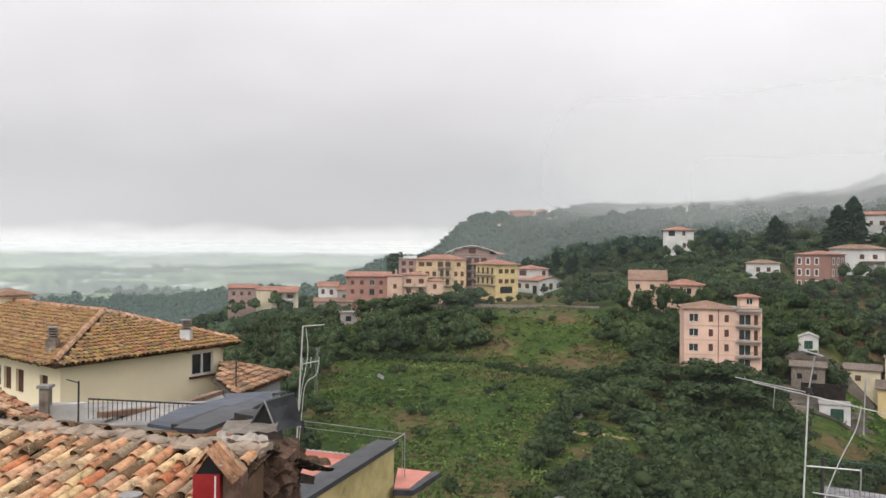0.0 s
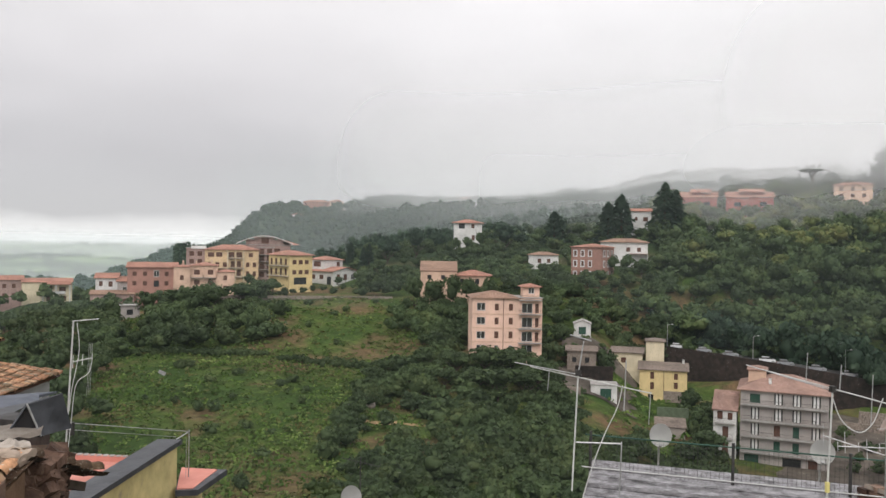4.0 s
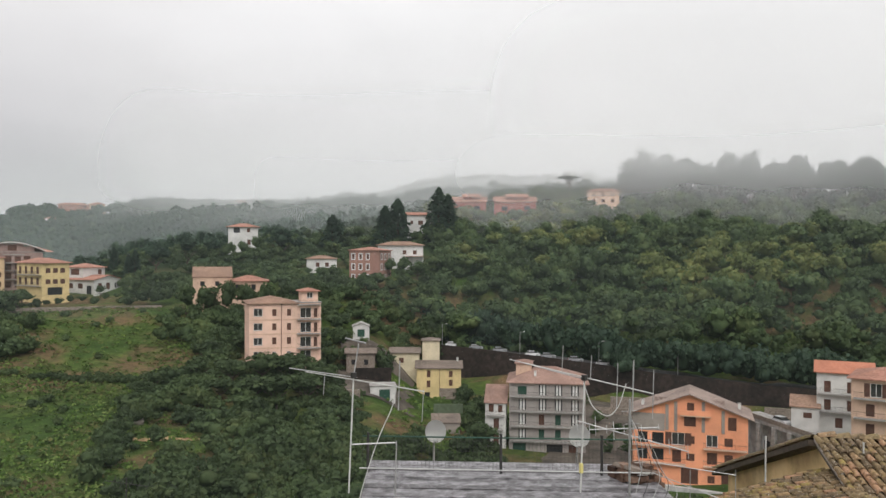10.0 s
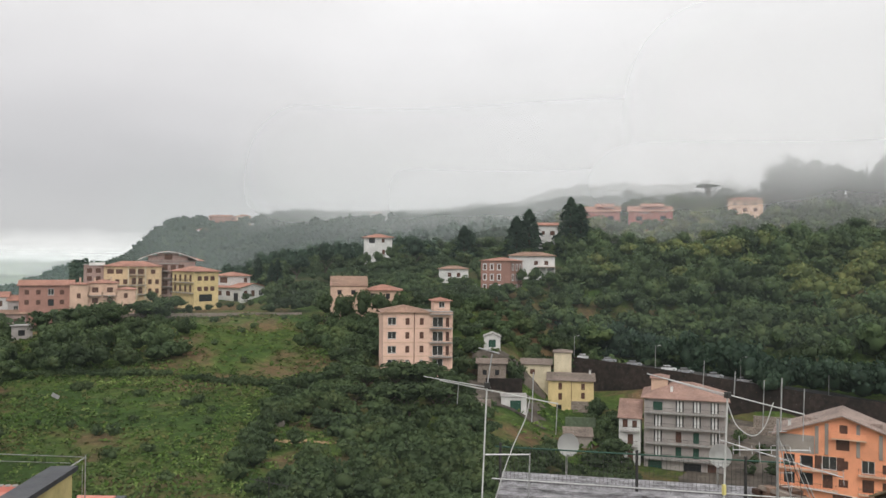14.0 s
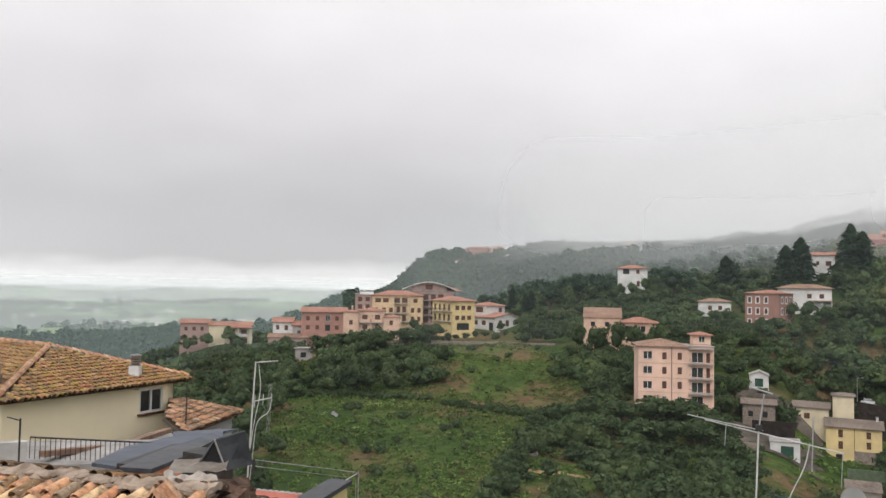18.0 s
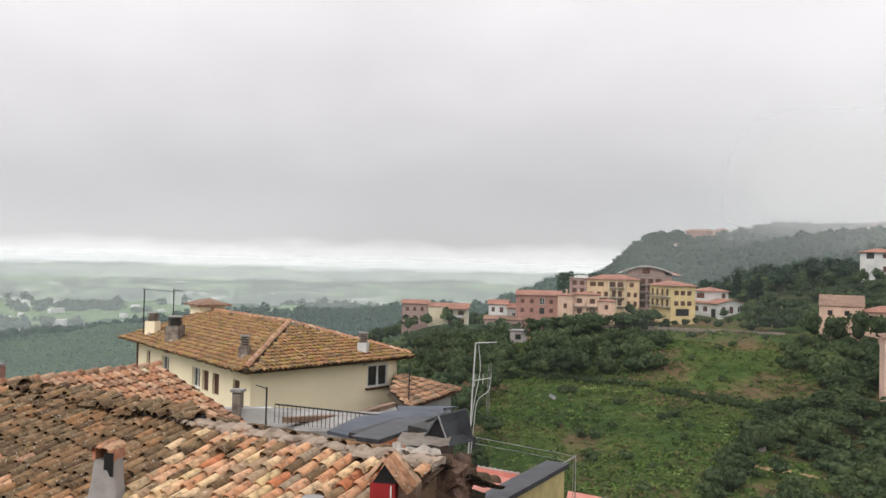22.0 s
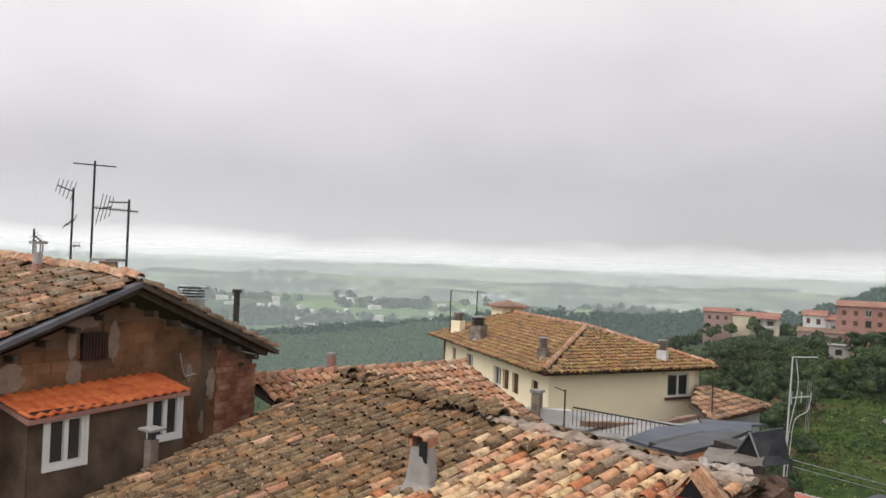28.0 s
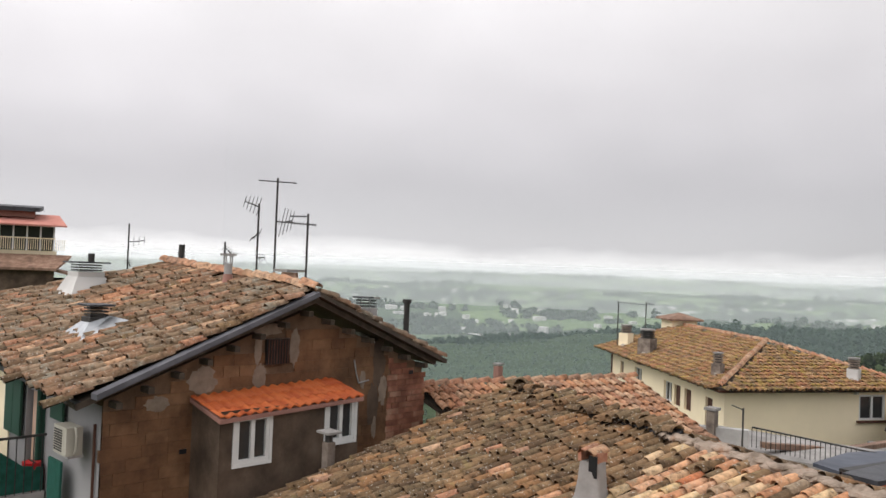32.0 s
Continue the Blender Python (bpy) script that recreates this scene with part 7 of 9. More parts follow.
# walls with windows under the eaves
inR, inL = -nR * 0.6, -nL * 0.6
corner = YF + inR + inL
yawR = math.degrees(math.atan2(dR.y, dR.x))
lenR = (YR - YF).dot(dR) - 1.1
bm = bmesh.new()
facade(bm, lenR, 7.0, [(6.8, 5.72, 1.4, 1.12)], pose(corner.x, corner.y, -11.75, 0, 0, yawR), low=0, deep=0.18)
wpart("wall", bm, "cream", yh)
f = piece("window", ("cream_window", 1), frame_mesh(1.4, 1.12, 0.09), "frame", yh, yh.matrix_basis.inverted() @ pose(corner.x, corner.y, -11.75, 0, 0, yawR) @ Matrix.Translation((6.8, 0.06, 5.72)), "white two-leaf window")
part("pane", box(0.06, 1.34, 0.03, 0.045, 0.06, 1.06), "glass", f)
part("sill", box(-0.12, 1.55, -0.2, -0.03, -0.1, -0.01), "brown", f)
part("curtain", box(0.1, 0.4, 0.05, 0.06, 0.08, 1.04), "brown", f)
lenL = (YL - YF).dot(dL) - 1.1
yawL = math.degrees(math.atan2(dL.y, dL.x)) + 180
endL = corner + dL * lenL
mL = pose(endL.x, endL.y, -11.75, 0, 0, yawL)
holes = [(lenL - 1.9, 5.0, 0.75, 1.5), (lenL - 4.3, 5.5, 0.8, 1.0), (lenL - 5.6, 5.5, 0.8, 1.0), (lenL - 7.0, 5.5, 1.1, 1.0), (lenL - 11.6, 5.6, 1.2, 1.0), (lenL - 14.2, 5.6, 0.6, 1.0)]
bm = bmesh.new()
facade(bm, lenL, 7.0, holes, mL, low=0, deep=0.18)
wpart("wall", bm, "cream", yh)
for k, (x, z, w, h) in enumerate(holes):
    fm = yh.matrix_basis.inverted() @ mL
    kind = "w" if k in (3, 4) else "k"
    window(yh, fm, x, z, w, h, kind)
wpart("eaves_board", slab([tuple(YF + Vector((0, 0, -0.02))), tuple(YR + Vector((0, 0, -0.02))), tuple(YR + inR + inL * 0 + Vector((0, 0, -0.02))), tuple(YF + inR + inL + Vector((0, 0, -0.02)))], 0.1), "brown", yh, "dark brown eaves")
wpart("eaves_board", slab([tuple(YF + Vector((0, 0, -0.02))), tuple(YL + Vector((0, 0, -0.02))), tuple(YL + inL + Vector((0, 0, -0.02))), tuple(YF + inR + inL + Vector((0, 0, -0.02)))], 0.1), "brown", yh, "dark brown eaves")
wpart("drainpipe", rod(endL + dL * 0.1 + Vector((0.3, -0.3, 0.0)) + Vector((0, 0, -0.2)), endL + dL * 0.1 + Vector((0.3, -0.3, -6)), 0.06, 8), "brown", yh)
wpart("end_wall", slab([tuple(endL + Vector((0, 0, -0.1))), tuple(endL - nL * 9 + Vector((0, 0, -0.1))), tuple(endL - nL * 9 + dL * -0.3 + Vector((0, 0, -0.1))), tuple(endL - dL * 0.3 + Vector((0, 0, -0.1)))], 7), "cream", yh)
wpart("end_wall", slab([tuple(corner + dR * lenR + Vector((0, 0, -0.1))), tuple(corner + dR * lenR + dL * 9 + Vector((0, 0, -0.1))), tuple(corner + dR * (lenR - 0.3) + dL * 9 + Vector((0, 0, -0.1))), tuple(corner + dR * (lenR - 0.3) + Vector((0, 0, -0.1)))], 7), "cream", yh)
# small roof room with its own little roof
cp = YA + dL * 11.3 + Vector((0, 0, -0.25))
wpart("roof_room", slab([tuple(cp + dL * a + nL * b + Vector((0, 0, 0.75))) for a, b in ((-0.9, -0.8), (0.9, -0.8), (0.9, 0.8), (-0.9, 0.8))], 1.3), "cream", yh, "small cream roof room")
m = Matrix.Translation(cp + Vector((0, 0, 0.75))) @ Matrix.Rotation(math.atan2(dL.y, dL.x), 4, "Z") @ Matrix.Translation((-0.9, -0.8, 0))
ob = part("roof_room_roof", roof_mesh("hip", 1.8, 1.6, 0, 0.3, 18, 0.1), "roofbrown", None)
ob.matrix_basis = m
wchild(ob, yh)


def ribbed_chimney(p, w, h, mat, label, dark=False):
    e = here("chimney", p[0], p[1], p[2], label, "chimney")
    part("shaft", box(-w / 2, w / 2, -w / 2, w / 2, -0.6, h), mat, e)
    for i in range(4):
        part("ring", rod((0, 0, h + i * 0.11), (0, 0, h + i * 0.11 + 0.06), w * 0.5 + 0.02 * (i % 2), 14), "stone" if not dark else "iron", e)
    part("flue_core", rod((0, 0, h), (0, 0, h + 0.42), w * 0.36, 12), "dark", e)
    part("top", rod((0, 0, h + 0.44), (0, 0, h + 0.5), w * 0.55, 14), "concrete", e)
    part("skirt", rod((0, 0, -0.35), (0, 0, 0.12), w * 0.95, 4, w * 0.62), "mortar", e)
    return e


ribbed_chimney((-26.0, 42.1, -4.25), 0.62, 0.75, "cream", "cream chimney with a ribbed round cowl")
ribbed_chimney((-23.0, 39.4, -4.3), 0.75, 0.85, "stone", "stout brown chimney with a dark ribbed cowl", True)
ribbed_chimney((-16.2, 33.7, -4.25), 0.42, 0.5, "stone", "brown chimney with a ribbed round cowl")
ribbed_chimney((-12.15, 38.4, -4.3), 0.46, 0.5, "white", "pale chimney with a ribbed round cowl")
aerial(-26.6, 42.1, -4.2, 2.55, "roof aerial with a long level boom", [((0.0, 0.0, 2.5), (1.75, 0.3, 2.42), 9, 0.3, (0.5, 0.8, 0))], r=0.035)
aerial(-24.9, 42.4, -4.0, 2.4, "thin second aerial mast", [((0, 0, 2.3), (0.4, 0.3, 2.25), 4, 0.25, (0, 0, 1))], r=0.035)
# lower wing with its own tile roof
an = here("side_wing", -9, 40, -12, "lower grey wing with a tile roof beside the cream house", "house")
tile_roof(an, (-11.74, 36.13, -5.47), (0.19, 0.98, 0.0), (0.98, -0.19, -0.35), 6.5, 2.8, lambda u, v, r: "mid" if r.random() > 0.55 else "brickroof", seed=51, wild=0.7, inside=Poly([(3.96, 0), (6.42, 2.75), (0, 2.75), (0.9, 1.3)]), parts=(0, 6.5, 0, 2.8), pitch=0.245, course=0.36)
walls(an, [(-10.9, 36.3), (-9.45, 35.75), (-8.3, 41.6)], [-6.5, -6.5, -6.5], -13, "palegrey")
wpart("gutter", rod((-9.15, 35.5, -6.5), (-7.95, 41.8, -6.5), 0.06, 8), "brown", an)
aerial(-9.2, 36.2, -7.0, 2.55, "thin aerial on a bent pole", [((0, 0, 2.5), (-0.35, 0, 2.55), 3, 0.2, (0, 0, 1))], r=0.03)

# -- roof terrace in front of the cream house: railing, posts, panels
tr = here("roof_terrace", -8, 22.5, -9, "small roof terrace with an iron railing and blue panels", "terrace")
wpart("terrace_slab", slab([(-11.2, 21.4, -4.75), (-6.0, 23.4, -4.95), (-5.2, 26.5, -4.9), (-12, 25, -4.75)], 0.25), "concrete", tr)
wpart("terrace_wall", slab([(-11.0, 21.5, -4.2), (-9.7, 22.1, -4.2), (-9.8, 22.35, -4.2), (-11.1, 21.75, -4.2)], 1.2), "greypaint", tr)
bm = bmesh.new()
a, b = Vector((-9.65, 22.2, -4.1)), Vector((-6.2, 23.5, -4.5))
add_rod(bm, a, b, 0.025)
for i in range(31):
    p = a + (b - a) * i / 30
    add_rod(bm, p, p - Vector((0, 0, 0.55)), 0.011)
wpart("railing", bm, "iron", tr)
wpart("dark_parapet", slab([(-3.49, 13.75, -2.74), (-3.11, 13.85, -2.82), (-3.0, 15.4, -3.0), (-3.6, 15.2, -2.95)], 1.4), "iron", tr)
wpart("sheet_roof", slab([(-6.69, 18.51, -3.96), (-7.13, 22.06, -4.3), (-6.78, 26.33, -4.74), (-5.98, 28.57, -4.95), (-5.56, 26.62, -4.87), (-5.72, 21.44, -4.17), (-5.98, 18.02, -3.93)], 0.08), "bluesheet", tr, "blue-grey sheet metal roof")
wpart("dark_seam", slab([(-5.98, 18.0, -3.86), (-5.72, 21.44, -4.1), (-5.5, 21.4, -4.1), (-5.75, 17.95, -3.86)], 0.06), "iron", tr)
wpart("sheet_roof", slab([(-7.0, 26.6, -4.95), (-8.9, 33.0, -5.85), (-6.4, 33.5, -5.8), (-5.9, 28.7, -5.05)], 0.08), "bluesheet", tr, "blue-grey sheet metal roof")
wpart("tiled_coping", slab([(-9.27, 22.33, -4.49), (-8.37, 25.86, -4.95), (-8.91, 33.01, -5.72), (-9.2, 33.0, -5.72), (-8.65, 25.9, -4.95), (-9.5, 22.4, -4.49)], 0.16), "roofbrown", tr, "worn brown tile coping")
pp = here("chimney", -10.6, 21.75, -4.6, "slim pale stone chimney with a capped top", "chimney")
part("shaft", box(-0.12, 0.12, -0.12, 0.12, 0, 0.85), "stone", pp)
part("cap", box(-0.17, 0.17, -0.17, 0.17, 0.87, 0.95), "concrete", pp)
pl = here("lamp_pole", -9.47, 21.2, -4.6, "thin dark pole with a bent arm", "pole")
part("pole", rod((0, 0, 0), (0, 0, 1.15), 0.025, 8), "iron", pl)
part("arm", rod((0, 0, 1.1), (-0.28, -0.1, 1.2), 0.014, 6), "iron", pl)
ob_ = here("roof_box", -5.4, 18.4, -5, "orange rendered roof box under a dark flat slab", "roof box")
wpart("walls_box", slab([(-4.92, 16.62, -3.74), (-4.66, 18.15, -3.78), (-5.1, 19.2, -3.84), (-5.4, 16.8, -3.74)], 1.2), "orange", ob_)
wpart("slab_top", slab([(-5.47, 16.61, -3.63), (-5.28, 19.49, -3.78), (-4.69, 22.2, -4.05), (-4.58, 18.11, -3.72), (-4.79, 16.45, -3.63)], 0.09), "sheet", ob_)

# -- mast beside the rubble stack
ma = here("television_aerial", -2.02, 11.9, -3.6, "leaning white aerial mast with looping cables", "aerial")
tip = Vector((-0.01, 0.02, 2.5))
part("mast", rod((-0.14, 0, -0.6), tip, 0.0115, 8), "cable", ma)
yagi(ma, tip, tip + Vector((0.3, 0.05, 0.02)), 4, 0.12, (0, 1, 0), 0.005, 0.009, "cable")
yagi(ma, tip + Vector((0, 0, -0.55)), tip + Vector((0.24, 0, -0.5)), 3, 0.18, (0, 0.2, 1), 0.005, 0.009, "cable")
for k in range(3):
    part("element", rod((0.17 + 0.02 * k, 0.0, 1.5), (0.19 + 0.02 * k, 0.02, 2.2), 0.0025, 5), "galv", ma)
part("reflector", box(0.1, 0.2, -0.01, 0.0, 1.98, 2.03), "galv", ma, m=pose(0, 0, 0.12, 0, 30, 0))
pts = [tip + Vector((0.05, -0.03, -0.02)), tip + Vector((0.08, -0.03, -0.4)), tip + Vector((0.0, -0.04, -0.9)), tip + Vector((-0.03, -0.06, -1.2))]
pts2 = [tip + Vector((0.24, 0, -0.52)), tip + Vector((0.2, -0.02, -0.7)), tip + Vector((0.05, -0.03, -0.85)), tip + Vector((0.0, -0.05, -1.3)), tip + Vector((-0.05, -0.2, -2.2))]
for ps in (pts, pts2):
    part("cable_run", strand(ps, 0.006), "cable", ma, "white coaxial cable")
part("clamp", rod((-0.04, 0.1, 0.95), (-0.04, 0.1, 1.12), 0.05, 8), "iron", ma)

# -- terrace with the yellow parapet and dark coping
pa = here("walled_terrace", -1.4, 13, -6, "terrace behind a peeling yellow parapet with dark coping", "terrace")
wpart("parapet", slab([(-2.02, 11.3, -3.56), (-0.86, 14.85, -3.56), (-1.1, 14.93, -3.56), (-2.26, 11.38, -3.56)], 4), "yellowwall", pa, "peeling yellow parapet wall")
wpart("coping", slab([(-1.97, 11.2, -3.47), (-0.78, 14.95, -3.47), (-1.2, 15.05, -3.47), (-2.38, 11.3, -3.47)], 0.08), "sheet", pa, "dark grey coping")
wpart("floor", slab([(-4.4, 12, -4.35), (-1.2, 12, -4.35), (-0.95, 15.6, -4.35), (-1.5, 16.8, -4.35), (-3.4, 17.5, -4.35)], 0.2), "pinkfloor", pa, "pink painted floor")
wpart("back_curb", slab([(-3.4, 17.5, -4.25), (-1.5, 16.8, -4.25), (-1.45, 16.9, -4.25), (-3.35, 17.6, -4.25)], 0.4), "pinkfloor", pa)
bm = bmesh.new()
for i in range(16):
    t = i / 15
    add_box(bm, -3.4 + 1.9 * t, -3.31 + 1.9 * t, 17.48 - 0.7 * t, 17.6 - 0.7 * t, -4.25, -4.235)
wpart("curb_stones", bm, "concrete", pa)
wpart("outer_roof", slab([(-0.84, 14.62, -4.22), (-0.58, 14.72, -4.27), (-0.2, 15.95, -4.3), (-0.85, 16.1, -4.27)], 0.06), "pinkfloor", pa, "pink coated ledge")
wpart("outer_ledge", slab([(-0.86, 14.55, -4.25), (-0.5, 14.67, -4.29), (-0.02, 16.0, -4.33), (-0.86, 16.2, -4.3)], 0.1), "sheet", pa)
wpart("outer_wall", slab([(-0.84, 14.7, -4.36), (-0.62, 14.78, -4.36), (-0.45, 15.5, -4.4), (-0.8, 15.7, -4.4)], 3), "yellowwall", pa)
bm = bmesh.new()
add_rod(bm, (-2.07, 11.91, -2.47), (-0.68, 15.18, -3.39), 0.008, 6)
add_rod(bm, (-2.07, 11.91, -2.56), (-0.88, 14.77, -3.38), 0.006, 6)
add_rod(bm, (-0.68, 15.18, -3.36), (-0.68, 15.18, -4.2), 0.01, 6)
add_rod(bm, (-0.68, 15.18, -3.39), (-0.88, 14.72, -3.42), 0.012, 6)
add_rod(bm, (-0.72, 15.1, -3.5), (-0.72, 15.1, -4.2), 0.005, 6)
wpart("wire_rail", bm, "galv", pa)

# -- flat board roof with mesh fence, aerials and dishes
fr_ = here("flat_roof_house", 9, 13, -9, "house with a flat wet grey board roof behind a wire fence", "house")
FX, FY = Vector((0.84, -0.54, 0)), Vector((-0.48, -0.88, 0))
F0 = Vector((7.4, 15.5, -4.42))
wpart("house_body", slab([tuple(F0 + FX * a + FY * b) for a, b in ((0, 0), (5.4, 0), (5.4, 9), (0, 9))], 5), "stone", fr_)
for i in range(36):
    w = 0.245
    off = 0.004 * (i * 7 % 5)
    bm = slab([tuple(F0 + FX * a + FY * b + Vector((0, 0, 0.03 + off))) for a, b in ((-0.1, i * 0.25), (5.5, i * 0.25 + 0.02), (5.5, i * 0.25 + w), (-0.1, i * 0.25 + w))], 0.03)
    wpart("board", bm, "planks", fr_)
fe = here("wire_fence", 8, 14, -4.4, "wire mesh fence with iron posts on the flat roof", "fence")
bm = bmesh.new()
fa, fb = F0 + FX * -0.2 + FY * 0.9, F0 + FX * 5.3 + FY * 0.9
n = 70
for i in range(n + 1):
    p = fa + (fb - fa) * i / n
    add_box(bm, p.x - 0.0018, p.x + 0.0018, p.y - 0.0018, p.y + 0.0018, -4.4, -3.72)
for k in range(7):
    z = -4.35 + k * 0.1
    add_rod(bm, (*fa[:2], z), (*fb[:2], z), 0.0018, 4)
wpart("mesh", bm, "iron", fe)
for t in (0.02, 0.5, 0.86):
    p = fa + (fb - fa) * t
    wpart("post", box(p.x - 0.02, p.x + 0.02, p.y - 0.02, p.y + 0.02, -4.4, -3.6), "iron", fe)
wpart("top_rail", rod((*fa[:2], -3.68), (*fb[:2], -3.68), 0.015), "green", fe)
bm = rod((*(fa + FY * 0.8)[:2], -4.1), (*(fb + FY * 0.9)[:2], -4.08), 0.012)
wpart("cable_run", bm, "cable", fe)


def big_aerial(x, y, z, h, label, left, right, ups):
    """A mast with a long sloping boom, upright rods and a drooping cable."""
    e = here("television_aerial", x, y, z, label, "aerial")
    part("mast", rod((-0.06, 0, -1.4), (0, 0, h), 0.011, 8), "cable", e)
    part("boom", rod(left, right, 0.0075, 8), "cable", e)
    part("boom", rod(Vector(left) + Vector((-0.22, 0, 0.06)), Vector((0.05, 0, h - 0.04)), 0.0065, 8), "galv", e)
    part("clamp", box(-0.03, 0.03, -0.03, 0.03, h - 0.04, h + 0.03), "iron", e)
    for t, a, b, r in ups:
        p = Vector(left).lerp(Vector(right), t)
        part("element", rod(p + Vector((0, 0, a)), p + Vector((0.02, 0, b)), r * 0.65, 6), "galv", e)
    return e


s9 = Vector((0.88, -0.47, 0))
e = big_aerial(4.35, 9.75, -1.72, 0.12, "tall aerial with a long boom and drooping white cable", tuple(s9 * -0.62 + Vector((0, 0, 0.16))), tuple(s9 * 0.92 + Vector((0, 0, -0.1))), [(0.15, -0.26, 0.02, 0.009), (0.78, -0.3, 0.34, 0.012), (0.98, -0.4, 0.02, 0.008)])
part("upper_pole", rod((0, 0, 0.1), (0.07, 0, 0.52), 0.009, 6), "galv", e)
part("upper_boom", rod((-0.12, 0, 0.6), (0.17, 0, 0.52), 0.012, 6), "galv", e)
part("arm", rod((-0.02, 0, -0.78), tuple(s9 * 0.56 + Vector((0, 0, -0.76))), 0.011, 6), "galv", e)
part("arm_post", rod(tuple(s9 * 0.56 + Vector((0, 0, -0.74))), tuple(s9 * 0.54 + Vector((0, 0, -1.6))), 0.010, 6), "galv", e)
cp0 = [s9 * 0.56 + Vector((0, 0, -0.02)), s9 * 0.5 + Vector((0, 0, -0.3)), s9 * 0.36 + Vector((0, 0, -0.62)), s9 * 0.24 + Vector((0, 0, -0.95)), s9 * 0.12 + Vector((0, 0, -1.35)), s9 * 0.02 + Vector((0, 0, -1.75))]
bm = strand(cp0, 0.007)
part("cable_run", bm, "cable", e, "drooping white cable")
s10 = Vector((0.75, -0.66, 0))
e = big_aerial(6.85, 8.15, -1.66, 0.06, "aerial with a long boom, upright rods and cables", tuple(s10 * -0.78 + Vector((0, 0, 0.22))), tuple(s10 * 0.86 + Vector((0, 0, -0.12))), [(0.3, 0.0, 0.34, 0.008), (0.52, 0.0, 0.3, 0.01), (0.72, -0.3, 0.28, 0.008), (0.84, -0.28, 0.36, 0.014), (0.99, -0.32, 0.3, 0.009)])
cp0 = [s10 * 0.0 + Vector((0, 0, -0.05)), s10 * 0.1 + Vector((0, 0, -0.3)), s10 * 0.28 + Vector((0, 0, -0.42)), s10 * 0.42 + Vector((0, 0, -0.3)), s10 * 0.52 + Vector((0, 0, 0.0))]
bm = strand(cp0, 0.0065)
part("cable_run", bm, "cable", e, "drooping white cable")
part("junction_box", box(-0.1, -0.065, -0.06, -0.02, -1.14, -1.02), "yellowbox", e, "yellow junction box")
e = aerial(7.25, 7.75, -3.2, 1.35, "second pole crowded with a tangled grid aerial", [((-0.5, 0.42, 1.05), (0.55, -0.45, 0.72), 7, 0.26, (0.2, 0.3, 1)), ((-0.4, 0.3, 0.95), (0.3, -0.2, 1.0), 5, 0.2, (0.5, 0.6, 0.3)), ((0, 0, 1.2), (0.12, -0.1, 0.4), 6, 0.2, (0.75, -0.66, 0.1))], r=0.015, mat="galv", fine=0.55)
for k in range(5):
    y0 = Vector((0.05 * k, -0.05 * k, 1.15 - 0.1 * k))
    ps = [y0, y0 + Vector((0.1, -0.08, -0.3)), y0 + Vector((0.12 + 0.05 * k, -0.1, -0.6)), y0 + Vector((0.05, -0.05, -1.0))]
    part("cable_run", strand(ps, 0.004), "iron" if k % 2 else "cable", e)


def sat_dish(x, y, z, r, yaw, post, label):
    e = here("satellite_dish", x, y, z, label, "satellite dish")
    bm = bmesh.new()
    ringsd = []
    for k in range(6):
        q = k / 5
        ringsd.append([bm.verts.new((r * q * math.cos(a), -0.02 + 0.22 * r * (q * q - 1) * -1 - 0.22 * r, r * 1.08 * q * math.sin(a))) for a in [math.tau * i / 28 for i in range(28)]])
    for p, q in zip(ringsd[1:], ringsd[2:]):
        for i in range(28):
            bm.faces.new((p[i], p[(i + 1) % 28], q[(i + 1) % 28], q[i]))
    bm.faces.new(ringsd[1])
    bmesh.ops.solidify(bm, geom=bm.faces[:], thickness=0.012)
    part("reflector", bm, "dish", e, m=pose(0, 0, 0, -20, 0, yaw))
    part("feed_arm", rod((0, 0, -r), tuple(pose(0, 0, 0, 0, 0, yaw) @ Vector((0, -0.55 * r * 2, -r * 0.7))), 0.014, 6), "galv", e)
    part("receiver", rod(tuple(pose(0, 0, 0, 0, 0, yaw) @ Vector((0, -1.0 * r, -r * 0.78))), tuple(pose(0, 0, 0, 0, 0, yaw) @ Vector((0, -1.15 * r, -r * 0.55))), 0.04, 8), "galv", e)
    part("post", rod((0, 0.1, -post), (0, 0.1, -0.05), 0.03, 8), "galv", e)
    return e


sat_dish(11.95, 20.9, -5.35, 0.31, -30, 3.6, "grey satellite dish on a short post")
sat_dish(15.5, 18.6, -5.42, 0.31, -38, 3.6, "grey satellite dish beside the aerials")
sat_dish(4.3, 29.5, -9.3, 0.4, 12, 1.6, "white satellite dish on a low roof")
aerial(4.7, 29.8, -9.6, 1.7, "low aerial with a slanting boom", [((-0.7, 0, 1.7), (0.7, 0, 1.3), 6, 0.5, (0.4, 0.5, 0.5))])
lr = here("low_roof_house", 4.5, 30.5, -16, "house below with a flat concrete roof", "house")
part("body", box(-3, 3, -3.0, 0.4, 0, 5.2), "paleyellow", lr)
part("roof_slab", box(-3.2, 3.2, -3.2, 0.6, 5.2, 5.45), "concrete", lr)
lr2 = here("low_roof_house", 14, 21.5, -14, "house below with a flat concrete roof and parapet", "house")
part("body", box(-4, 4, -2, 3, 0, 5.0), "greypaint", lr2, m=pose(0, 0, 0, 0, 0, -35))
part("roof_slab", box(-4.2, 4.2, -2.2, 3.2, 5.0, 5.2), "concrete", lr2, m=pose(0, 0, 0, 0, 0, -35))
